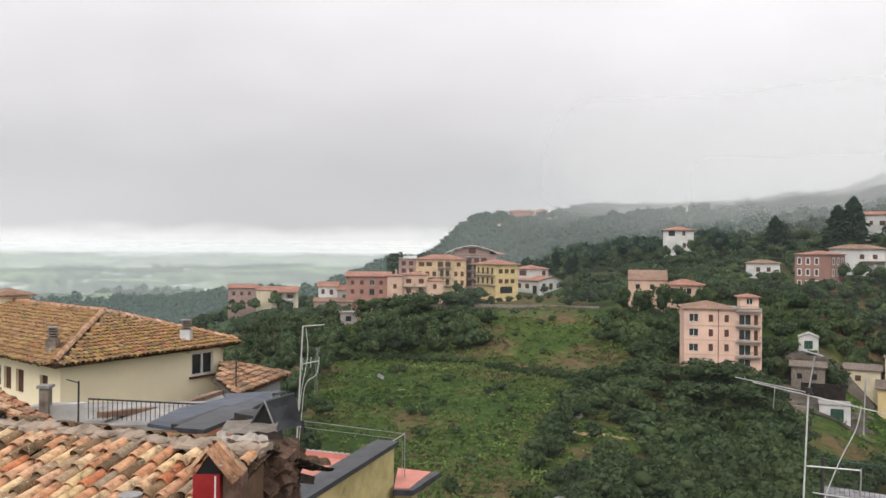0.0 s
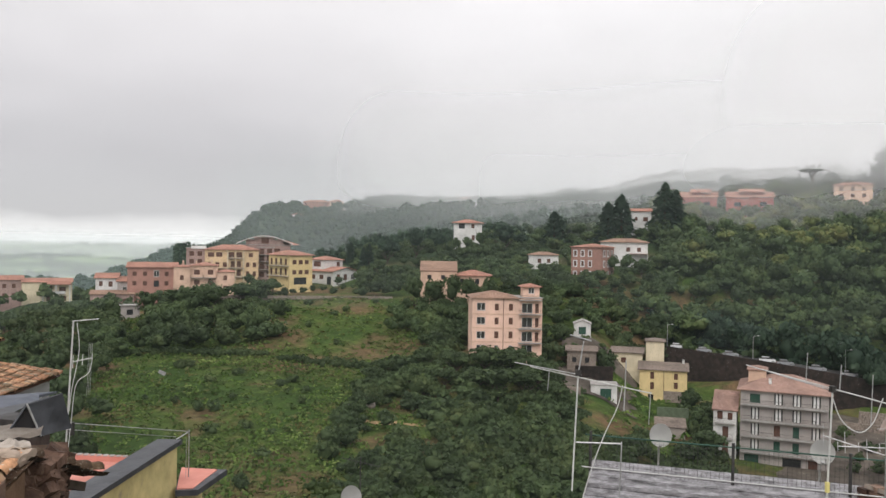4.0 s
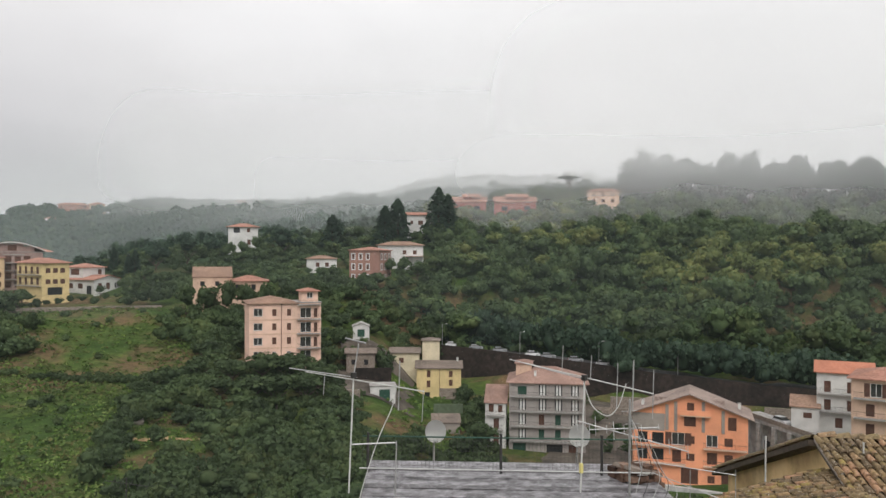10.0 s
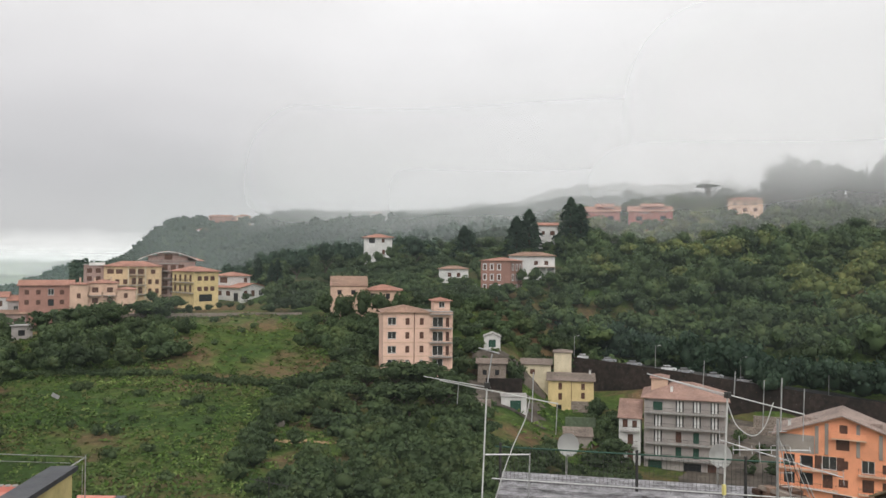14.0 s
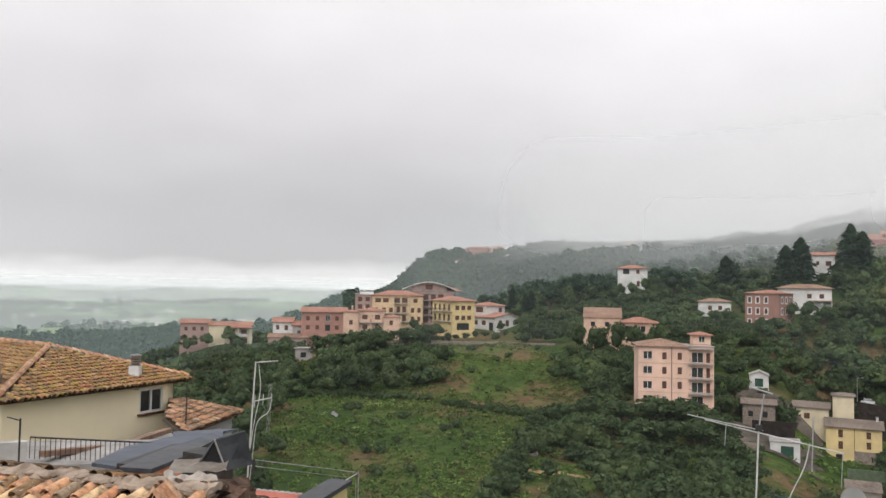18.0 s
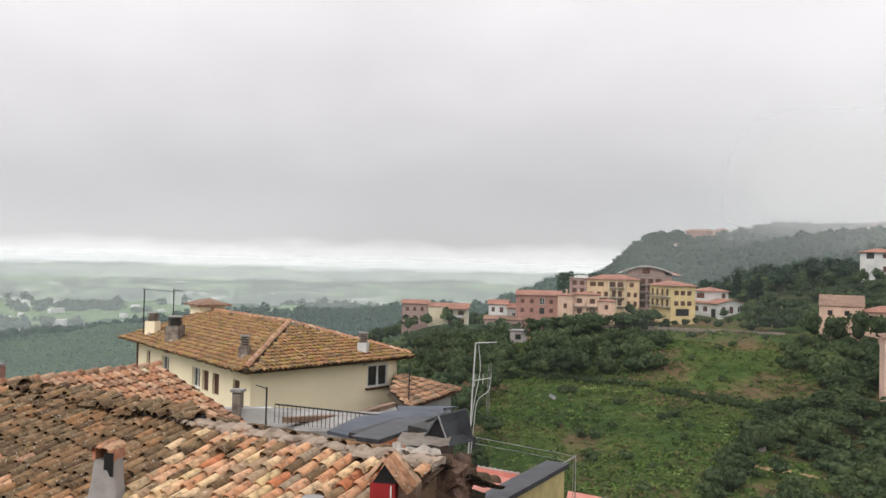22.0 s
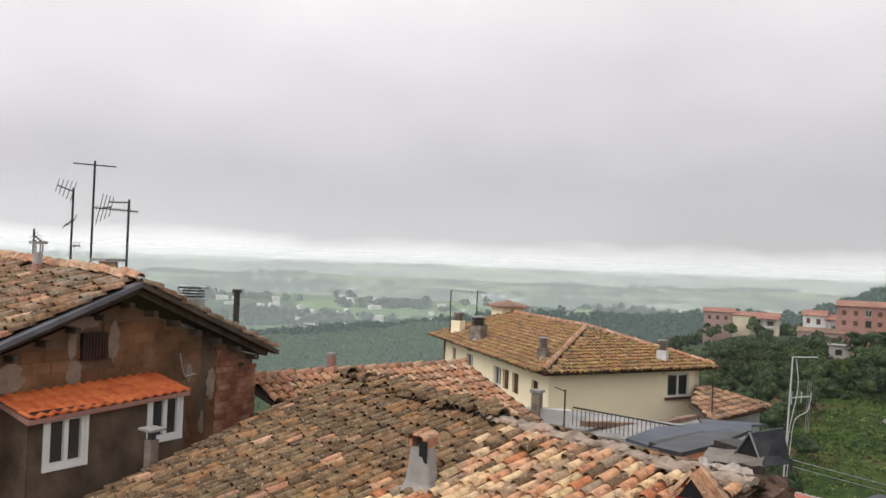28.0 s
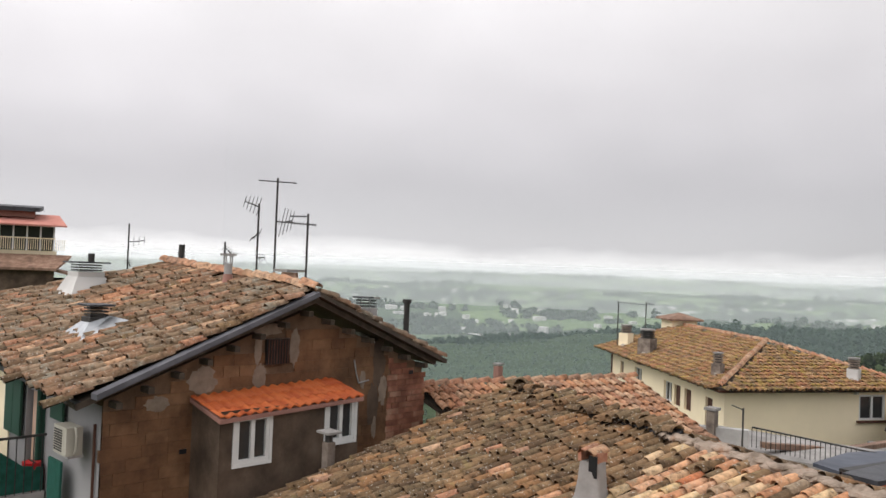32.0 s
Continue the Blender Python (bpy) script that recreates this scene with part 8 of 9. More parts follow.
# chimneys at the end of the board roof
bs = here("brick_chimney", 11.2, 11.8, -4.6, "ruined brick chimney with a broken top", "chimney")
bm = bmesh.new()
r5 = np.random.default_rng(77)
for k in range(6):
    for i in range(4):
        for j in range(3):
            m = pose(-0.3 + i * 0.2 + r5.normal() * 0.015, -0.25 + j * 0.22 + r5.normal() * 0.015, k * 0.1, 0, 0, r5.normal() * 5)
            if k < 2 or r5.random() > 0.25 + 0.15 * (k - 2):
                add_box(bm, -0.1, 0.1, -0.1, 0.1, -0.045, 0.045, m=m)
part("bricks", bm, "rubblebrown", bs)
part("capstone", box(-0.5, 0.2, -0.3, 0.3, 0.36, 0.43), "stone", bs, m=pose(0, 0, 0, 6, 14, 20))
sc = here("scaffold_frame", 11.9, 10.9, -4.6, "white pipe frame on the roof edge", "frame")
bm = bmesh.new()
for a, b in (((-0.6, 0.5, 0.6), (0.5, -0.5, 0.45)), ((-0.6, 0.5, 0.4), (0.5, -0.5, -0.1)), ((0.5, -0.5, -0.6), (0.5, -0.5, 0.55)), ((-0.1, 0.05, 0.5), (-0.1, 0.05, -0.5))):
    add_rod(bm, a, b, 0.008, 6)
part("pipe_frame", bm, "galv", sc)

# -- ochre gabled house with mossy tiles, and its lean-to roof
og = here("ochre_house", 21, 14, -12, "ochre house with a mossy tile roof and a tiled lean-to", "house")
GA, GD, GR_ = Vector((19.9, 13.7, -5.05)), Vector((0.56, 0.83, 0)), Vector((0.83, -0.56, -0.02))
og_r = tile_roof(og, GA - GR_ * 0.25, GR_, Vector((-0.56, -0.83, -0.36)), 6.5, 6.0, "moss", seed=61, parts=(0, 6.5, 0, 3.2))
tile_roof(og, GA - GR_ * 0.3, GR_, Vector((0.56, 0.83, -0.36)), 6.0, 10, "moss", seed=62, wild=0.6)
ridge_tiles(og_r, GA - GR_ * 0.2 + Vector((0, 0, 0.06)), GA + GR_ * 6.5 + Vector((0, 0, 0.06)), "moss", 1.3, 0.8, 17)
e0, e1 = GA - GD * 5.6, GA + GD * 9.0
bm = slab([(e0.x, e0.y, -12), (e1.x, e1.y, -12), (e1.x, e1.y, -8.45), (GA.x, GA.y, -5.2), (e0.x, e0.y, -7.2)], down=tuple(GR_ * 0.3))
wpart("gable_wall", bm, "ochrewall", og)
wpart("verge", slab([tuple(GA - GR_ * 0.45 + Vector((0, 0, 0.02))), tuple(GA + GD * 9.6 - GR_ * 0.45 + Vector((0, 0, -3.44))), tuple(GA + GD * 9.6 + Vector((0, 0, -3.44))), tuple(GA + Vector((0, 0, 0.02)))], 0.16), "deck", og, "dark timber verge")
wpart("verge_flashing", slab([tuple(GA - GR_ * 0.3 + Vector((0, 0, 0.06))), tuple(GA - GD * 4 - GR_ * 0.3 + Vector((0, 0, -1.38))), tuple(GA - GD * 4 - GR_ * 0.05 + Vector((0, 0, -1.38))), tuple(GA - GR_ * 0.05 + Vector((0, 0, 0.06)))], 0.08), "mortar", og)
tile_roof(og, Vector((19.84, 13.61, -5.8)) - GD * 4.5, GD, Vector((-0.83, 0.56, -0.30)), 4.5, 6.0, "moss", seed=63, parts=(1.5, 4.5, 0, 4))
for t, x in ((0, 18.55), (1, 20.0)):
    p = here("pole", x, 14.55 if t == 0 else 12.7, -7.2, "thin pale pole standing on the tiles", "pole")
    part("pole_tube", rod((0, 0, -0.5), (0.03, 0, 2.25 if t == 0 else 2.3), 0.022, 8), "cable", p)
    part("foot", rod((0, 0, -0.5), (0, 0, -0.42), 0.06, 8), "galv", p)

# -- plain terrace under the viewer, closing the place
vt = tagged(part("viewer_floor", box(-4, 4, -6, 1.6, -1.85, -1.6), "concrete"), "plain concrete terrace floor under the viewpoint", "floor", kind="structure")
tagged(part("viewer_wall", box(-4, 4, -6.3, 1.5, -14, -1.86), "greypaint"), "plain wall of the house under the viewpoint", "wall", kind="structure")

# ---------------- road, retaining walls, cars ----------------
M["asphalt"] = material("worn_asphalt", two((0.04, 0.04, 0.042), (0.075, 0.073, 0.07)), scale=0.6, bump=0.3, bump_scale=30)
# stone in an overall near-black tone with wide stains
M["darkstone"] = material("dark_stone_wall", [(0.3, (0.012, 0.008, 0.007)), (0.5, (0.024, 0.016, 0.013)), (0.7, (0.042, 0.028, 0.023))], scale=0.8, bump=0.9, bump_scale=4, stain=0.5, stain_scale=0.1)
M["netgreen"] = material("pale_green_wall_paint", two((0.075, 0.10, 0.06), (0.12, 0.15, 0.095)), scale=1.2, bump=0.3)
M["carwhite"] = material("white_car_paint", two((0.6, 0.6, 0.61), (0.7, 0.7, 0.71)), rough=0.25, bump=0, spec=0.6)
M["carsilver"] = material("silver_car_paint", two((0.3, 0.31, 0.33), (0.42, 0.43, 0.45)), rough=0.3, metal=0.4, bump=0)
M["rubber"] = material("tyre_rubber", two((0.015, 0.015, 0.015), (0.03, 0.03, 0.03)), bump=0.1)


def polar(az, r, z):
    return Vector((r * math.sin(radians(az)), r * math.cos(radians(az)), z))


def road_r(az):
    return float(np.interp(az, [26, 30, 38, 45, 64], [242, 234, 221, 215, 214]))


def road_z(az):
    return float(np.interp(az, [26, 30, 38, 45, 52, 64], [-26.0, -27.2, -28.9, -31.0, -32.6, -33.4]))


steps = [26 + i * 0.75 for i in range(51)]
bm = bmesh.new()
prev = None
for a in steps:
    cur = [bm.verts.new(polar(a, road_r(a) - 5, road_z(a) + 0.15)), bm.verts.new(polar(a, road_r(a) + 4.5, road_z(a) + 0.15))]
    if prev:
        bm.faces.new((prev[0], cur[0], cur[1], prev[1]))
    prev = cur
tagged(part("road", bm, "asphalt"), "grey asphalt road along the foot of the wood", "road", kind="structure")
bm = bmesh.new()
prev = None
for a in steps:
    r0 = road_r(a) - 5.2
    cur = [bm.verts.new(polar(a, r0 + k, z)) for k, z in ((0, road_z(a) + 0.75), (-0.5, road_z(a) + 0.75), (-1.1, road_z(a) - 8.5), (0, road_z(a) - 8.5))]
    if prev:
        for i in range(4):
            j = (i + 1) % 4
            bm.faces.new((prev[i], cur[i], cur[j], prev[j]))
    prev = cur
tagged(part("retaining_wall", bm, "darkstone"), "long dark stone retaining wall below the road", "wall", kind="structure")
for a0, a1, ra, rb in ((37.5, 50.5, 150, 209), (22.8, 28.0, 177, 206)):
    bm = bmesh.new()
    rows_ = [[bm.verts.new((q.x, q.y, gz(q.x, q.y) + 0.18)) for q in (polar(a0 + (a1 - a0) * i / 16 + 0.3 * math.sin(j * 1.3), ra + (rb - ra) * j / 24, 0) for i in range(17))] for j in range(25)]
    for p, q in zip(rows_, rows_[1:]):
        for i in range(16):
            bm.faces.new((p[i], p[i + 1], q[i + 1], q[i]))
    tagged(part("yard", bm, "yard"), "bare trodden earth between the houses", "ground", kind="structure")
# the green one is a plain wall standing in for a grassy bank
for r0, a0, a1, z, h, mat in ((169, 22.6, 24.4, -28.8, 2.6, "stone"), (190, 24.0, 26.6, -27.4, 2.0, "darkstone"), (184, 29.6, 31.7, -34.8, 2.8, "netgreen"), (road_r(45) - 14, 42, 47, -35.2, 2.2, "stone"), (road_r(45) - 18, 41, 46.5, -37.2, 2.2, "stone"), (road_r(45) - 15, 52, 57, -35.5, 2.5, "stone")):
    bm = bmesh.new()
    for i in range(8):
        p, q = (polar(a0 + (a1 - a0) * k / 8, r0, z) for k in (i, i + 1))
        n = Vector((q.y - p.y, p.x - q.x, 0)).normalized() * 0.5
        vs = [bm.verts.new(v) for v in (p, q, q + n, p + n)]
        ws = [bm.verts.new(v - Vector((0, 0, h + 2))) for v in (p, q, q + n, p + n)]
        bm.faces.new(vs)
        for k in range(4):
            bm.faces.new((ws[k], ws[(k + 1) % 4], vs[(k + 1) % 4], vs[k]))
    tagged(part("terrace_wall", bm, mat), "pale green terrace wall below the yellow house" if mat == "netgreen" else "rough stone wall of a terraced bank", "wall", kind="structure")


def car(x, y, z, yaw, paint, label):
    e = empty("car", pose(x, y, z, 0, 0, yaw), label, "car", "parked cars")
    bm = bmesh.new()
    sect = [(-2.0, 0.35, 0.72), (-1.9, 0.3, 0.92), (-0.9, 0.28, 0.98), (0.9, 0.28, 0.98), (1.75, 0.3, 0.86), (2.0, 0.35, 0.66)]
    rings = [[bm.verts.new((x0, s * 0.83, zz)) for s, zz in ((-1, z0), (1, z0), (1, z1), (-1, z1))] for x0, z0, z1 in sect]
    for p, q in zip(rings, rings[1:]):
        for i in range(4):
            bm.faces.new((p[i], p[(i + 1) % 4], q[(i + 1) % 4], q[i]))
    bm.faces.new(rings[0][::-1])
    bm.faces.new(rings[-1])
    body = part("body", bm, paint, e)
    bm = bmesh.new()
    lo = [bm.verts.new(p) for p in ((-1.7, -0.78, 0.95), (1.1, -0.78, 0.95), (1.1, 0.78, 0.95), (-1.7, 0.78, 0.95))]
    hi = [bm.verts.new(p) for p in ((-1.35, -0.62, 1.42), (0.35, -0.62, 1.42), (0.35, 0.62, 1.42), (-1.35, 0.62, 1.42))]
    for i in range(4):
        bm.faces.new((lo[i], lo[(i + 1) % 4], hi[(i + 1) % 4], hi[i]))
    bm.faces.new(hi)
    part("cabin_glass", bm, "glass", e)
    part("car_roof", box(-1.38, 0.38, -0.64, 0.64, 1.42, 1.46), paint, e)
    for wx in (-1.25, 1.25):
        for wy in (-0.8, 0.8):
            w = part("wheel", rod((wx, wy - 0.09, 0.31), (wx, wy + 0.09, 0.31), 0.31, 14), "rubber", e)
            part("rim", rod((wx, wy - 0.1, 0.31), (wx, wy + 0.1, 0.31), 0.18, 10), "galv", w)
    for sy in (-0.6, 0.6):
        part("headlight", box(1.9, 2.01, sy - 0.15, sy + 0.15, 0.58, 0.7), "frame", e)
        part("tail_light", box(-2.01, -1.92, sy - 0.12, sy + 0.12, 0.62, 0.78), "redplastic", e)
    return e


for az, paint, lab in ((30.9, "carwhite", "white car parked by the road"), (32.6, "carsilver", "silver car parked under the trees"), (36.6, "carwhite", "white car parked under the trees"), (37.7, "carsilver", "silver car parked beside the wall"), (39.6, "carsilver", "grey car on the road"), (41.5, "carwhite", "white car on the road"), (34.3, "carsilver", "silver car parked beside the wall")):
    p = polar(az, road_r(az) - 2.6, road_z(az) + 0.16)
    car(p.x, p.y, p.z, -az, paint, lab)

# ramp on piers beside the orange house
rp = empty("ramp", Matrix.Translation((126, 95, -40)), "grey concrete ramp on piers beside the orange house", "ramp")
a, b = Vector((131, 108.5, -31.6)), Vector((123.2, 82.5, -31.9))
d = (b - a)
n = Vector((-d.y, d.x, 0)).normalized()
n = n if n.dot(Vector((1, 1, 0))) > 0 else -n
wpart("deck_slab", slab([tuple(a), tuple(b), tuple(b + n * 5), tuple(a + n * 5)], 0.7), "concrete", rp)
wpart("parapet", slab([tuple(a + Vector((0, 0, 0.8))), tuple(b + Vector((0, 0, 0.8))), tuple(b + n * 0.25 + Vector((0, 0, 0.8))), tuple(a + n * 0.25 + Vector((0, 0, 0.8)))], 0.85), "stone", rp)
wpart("back_wall", slab([tuple(a + n * 1.5), tuple(b + n * 1.5), tuple(b + n * 1.9), tuple(a + n * 1.9)], 9), "greypaint", rp)
for k in range(6):
    p = a + d * (k + 0.5) / 6
    wpart("pier", box(p.x - 0.4, p.x + 0.4, p.y - 0.4, p.y + 0.4, -41, -32.25), "concrete", rp)
# archways are near-black slabs on the back wall, shade as colour
for k in range(3):
    p = a + d * (k * 2 + 1.4) / 6 + n * 1.44
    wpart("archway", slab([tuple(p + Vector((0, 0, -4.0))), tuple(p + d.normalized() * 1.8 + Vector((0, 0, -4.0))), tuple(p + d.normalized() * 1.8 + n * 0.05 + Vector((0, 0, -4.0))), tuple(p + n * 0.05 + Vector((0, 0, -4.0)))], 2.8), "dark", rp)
p = a + d * 0.42 + n * 1.6
car(p.x, p.y, p.z + 0.02, math.degrees(math.atan2(d.y, d.x)), "carwhite", "white car parked on the ramp")
tagged(part("garden_wall", slab([tuple(polar(42.5, 148, -40.6)), tuple(polar(51.5, 143, -40.6)), tuple(polar(51.5, 144, -40.6)), tuple(polar(42.5, 149, -40.6))], 3), "greypaint"), "pale concrete wall below the orange house", "wall", kind="structure")
tagged(part("meadow_wall", slab([tuple(polar(-3, 240.5, -15.3)), tuple(polar(11, 241, -15.6)), tuple(polar(11, 241.6, -15.6)), tuple(polar(-3, 241.1, -15.3))], 1.5), "stone"), "long low stone wall above the meadow", "wall", kind="structure")
for az in (30.2, 35.7, 41.2, 46.5):
    p = polar(az, road_r(az) - 4.6, road_z(az))
    e = empty("street_lamp", Matrix.Translation(p), "thin grey street lamp beside the road", "street lamp", "street lamps")
    part("post", rod((0, 0, 0), (0, 0, 6.5), 0.09, 8, 0.05), "galv", e)
    part("arm", rod((0, 0, 6.4), (0.9, -0.6, 6.7), 0.04, 6), "galv", e)
    part("lantern", box(0.7, 1.2, -0.8, -0.5, 6.62, 6.78), "dish", e)

# ---------------- woods and bushes ----------------
M["vine"] = material("rank_vines", [(0.3, (0.047, 0.092, 0.016)), (0.5, (0.081, 0.143, 0.024)), (0.62, (0.138, 0.199, 0.043)), (0.72, (0.226, 0.286, 0.091))], scale=0.09, rough=0.8, bump=0, rnd=0.3, island=True, stain=0.35, stain_scale=0.05, through_light=0.25)
M["olive"] = material("olive_foliage", two((0.070, 0.105, 0.070), (0.110, 0.150, 0.100)), scale=0.05, bump=0, rnd=0.3, island=True)
M["blossom"] = material("cream_blossom", [(0.35, (0.09, 0.13, 0.05)), (0.5, (0.35, 0.36, 0.22)), (0.6, (0.6, 0.58, 0.42))], scale=1.5, bump=0, rnd=0.6, island=True)
M["earth"] = material("ochre_earth", two((0.24, 0.16, 0.08), (0.36, 0.25, 0.13)), scale=0.7, bump=0.6)
M["paleearth"] = material("pale_boulder", two((0.20, 0.17, 0.14), (0.36, 0.32, 0.27)), scale=0.9, bump=0.9, bump_scale=3)
M["weeds"] = material("weeds_and_grass", [(0.3, (0.039, 0.068, 0.014)), (0.48, (0.064, 0.100, 0.023)), (0.58, (0.101, 0.110, 0.031)), (0.7, (0.130, 0.106, 0.039))], scale=0.06, rough=0.85, bump=0, rnd=0.25, island=True, stain=0.3, stain_scale=0.05)
WOODS = "dense green trees covering the misty slope"


def spots(az0, az1, r0, r1, gap, ra, rb, ha, hb, keep=free):
    return [(x, y, rng.uniform(ra, rb), rng.uniform(ha, hb)) for x, y in scatter(az0, az1, r0, r1, gap, keep)]


fs = spots(29, 66, 236, 372, 7.8, 3.2, 7.4, 1.6, 6.0)


def bearing(q):
    return math.degrees(math.atan2(q[0], q[1]))


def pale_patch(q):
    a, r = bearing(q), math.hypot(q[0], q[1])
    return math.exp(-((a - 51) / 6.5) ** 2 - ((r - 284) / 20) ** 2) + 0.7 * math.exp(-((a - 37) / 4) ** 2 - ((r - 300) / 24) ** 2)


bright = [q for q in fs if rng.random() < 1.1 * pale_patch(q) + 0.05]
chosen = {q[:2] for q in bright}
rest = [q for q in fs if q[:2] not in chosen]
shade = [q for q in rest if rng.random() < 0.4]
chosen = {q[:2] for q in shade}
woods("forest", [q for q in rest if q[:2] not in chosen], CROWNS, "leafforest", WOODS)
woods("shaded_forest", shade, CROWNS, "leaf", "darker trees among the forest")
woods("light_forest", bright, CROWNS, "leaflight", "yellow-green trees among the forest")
woods("forest_floor", spots(29, 66, 231, 372, 5.2, 2.4, 4.2, 1.0, 3.4), FAR_CROWNS, "leafforest", "young growth between the forest trees")
woods("roadside_trees", [(q.x, q.y, rng.uniform(4.4, 6.2), rng.uniform(3.4, 5.0)) for q in [polar(a, road_r(a) + rng.uniform(5.5, 9), 0) for a in np.arange(31.5, 42, 0.8)] + [polar(a, road_r(a) + rng.uniform(-4.2, 0.5), 0) for a in np.arange(41.6, 58, 0.85)]], CROWNS, "leafdark", "row of dark broad trees along the road", (1.2, 1.5))
woods("roadside_bushes", [(q.x, q.y, rng.uniform(1.6, 3.2), rng.uniform(0.6, 2.0)) for q in (polar(a + rng.normal() * 0.2, road_r(a) + d + rng.normal(), 0) for a in np.arange(29, 60, 0.7) for d in (6, 10, 14))], BUSHES, "leafdark", "dark undergrowth on the bank above the road")
woods("thicket", spots(6.5, 33.5, 88, 205, 3.7, 1.8, 3.9, 0.3, 2.4, lambda a, r, x, y: a > 7.2 + (r - 88) * 0.046 + 1.3 * math.sin(r * 0.11) + 0.8 * math.sin(r * 0.31) and not (8.4 < a < 13.6 and 134 < r < 142) and not any(h[0] < a < h[1] and h[2] < r < h[3] for h in CLEAR[1:] + HOUSES) and rng.random() < 0.86), BUSHES, "leaf", "thick green bushes filling the valley")
woods("valley_trees", spots(-26, -8.3, 70, 262, 6.8, 2.6, 4.6, 1.6, 4.0), CROWNS, "leaf", "green trees falling into the valley")
woods("bank_trees", spots(-8.6, 3.4, 200, 252, 6.2, 2.8, 5.0, 1.4, 3.6), CROWNS, "leaf", "broad green trees on the bank below the hamlet")
woods("hillside_trees", spots(-24, -3, 262, 430, 8.5, 3.2, 5.4, 2.0, 4.6), FAR_CROWNS, "leaf", "trees behind the hamlet")
woods("hilltop_woods", spots(-5, 34, 332, 740, 10, 3.8, 6.2, 2, 4), FAR_CROWNS, "leafdark", "dark woods on the far hill")
woods("ridge_woods", spots(33, 42.5, 372, 440, 8.5, 4.5, 7.0, 3, 6) + spots(43, 66, 380, 412, 6.0, 4.5, 7.0, 2, 15), MID_CROWNS, "leafdark", "dark woods on the misty ridge")
woods("far_ridge_woods", spots(28, 44, 560, 720, 14, 6, 9, 2, 6), FAR_CROWNS, "leafdark", "faint trees on a hill behind the mist")
woods("distant_woods", spots(-30, -3, 425, 790, 12.5, 5, 9, 1.5, 4) + spots(-85, -28, 660, 860, 11, 4, 8, 1, 3, lambda a, r, x, y: r > 700 + 40 * math.sin(a * 0.5) and rng.random() < 0.75) + spots(-85, -48, 300, 660, 13, 4, 8, 1, 3), FAR_CROWNS, "leafdark", "dark woods on low hills before the plain")
woods("olive_grove", [(x, y, rng.uniform(1.2, 2.2), 0.4) for x, y in ((u * math.cos(0.6) - v * math.sin(0.6) + rng.normal() * 1.9, u * math.sin(0.6) + v * math.cos(0.6) + rng.normal() * 1.9) for u in np.arange(-330, 330, 9.0) for v in np.arange(300, 780, 9.0)) if 300 < math.hypot(x, y) < 690 and -49 < math.degrees(math.atan2(x, y)) < -27.5 and rng.random() < 0.95], FAR_CROWNS, "olive", "rows of grey-green olive trees on a low hill")
woods("garden_trees", spots(8, 31, 196, 335, 6.6, 2.2, 4.2, 1.4, 3.6), CROWNS, "leaf", "garden trees between the houses")
# hedges across the meadow, and the bushy line that falls to the path
hedge = [(q.x, q.y, rng.uniform(1.1, 1.9), 0.5) for q in (polar(a, 199 - 1.2 * (a + 5.5) + rng.normal() * 0.7, 0) for a in np.arange(-8, 2.4, 0.24))]
hedge += [(q.x, q.y, rng.uniform(1.0, 2.0), 0.5) for q in (polar(a, 184 - 1.3 * (a - 4) + rng.normal() * 0.8, 0) for a in np.arange(3.2, 9.5, 0.26))]
hedge += [(q.x, q.y, rng.uniform(1.8, 3.0), rng.uniform(0.8, 1.8)) for q in (polar(6.6 + 5.0 * k + rng.normal() * 0.35, 116 + 62 * k + rng.normal() * 2, 0) for k in np.arange(0.05, 1, 0.03))]
woods("hedge", hedge, BUSHES, "leaf", "dark hedge across the meadow")
weed_spots = spots(-9, 13.5, 96, 240, 1.25, 0.45, 1.1, -0.1, 0.05, lambda a, r, x, y: rng.random() < (0.32 if 3 < a < 11 and 196 < r < 236 else 0.62 + 0.3 * math.sin(x * 0.13 + 2 * math.sin(y * 0.07))))
woods("undergrowth", weed_spots[::2], TUFTS, "weeds", "tufts of weeds and grass over the meadow", (0.6, 1.2))
woods("vines", weed_spots[1::2] + spots(26, 33, 160, 200, 2.6, 0.6, 1.6, 0.1, 0.6, lambda a, r, x, y: rng.random() < 0.6), TUFTS, "vine", "rank green vines and brambles over the meadow", (0.6, 1.3))
woods("scrub", spots(31, 58, 168, 206, 4.0, 0.9, 2.4, 0.2, 1.2, lambda a, r, x, y: rng.random() < 0.55 and not any(h[0] < a < h[1] and h[2] < r < h[3] for h in HOUSES)) + spots(32.0, 34.6, 128, 200, 4.0, 1.5, 3.2, 0.6, 2.6, lambda a, r, x, y: True) + spots(35, 43, 60, 118, 4.0, 1.5, 2.8, 0.2, 1.0, lambda a, r, x, y: True) + spots(42.5, 48, 122, 138, 3.0, 1.0, 2.0, 0.2, 1.0, lambda a, r, x, y: True), BUSHES, "leaf", "scrub between the town houses")
woods("flowering_bush", [(*polar(17.2, 127, 0)[:2], 1.7, 0.9)], CROWNS, "blossom", "bush with pale cream blossom in the thicket")

# earth path, boulder
bm = bmesh.new()
prev = None
for k in range(15):
    a = 8.6 + 0.35 * k
    row = [bm.verts.new((*polar(a, 137.6 + 0.5 * math.sin(k * 0.9) + d, 0)[:2], gz(*polar(a, 137.6 + 0.5 * math.sin(k * 0.9) + d, 0)[:2]) + 0.12)) for d in (0, 1.6 + 0.5 * math.sin(k * 1.7))]
    if prev:
        bm.faces.new((prev[0], row[0], row[1], prev[1]))
    prev = row
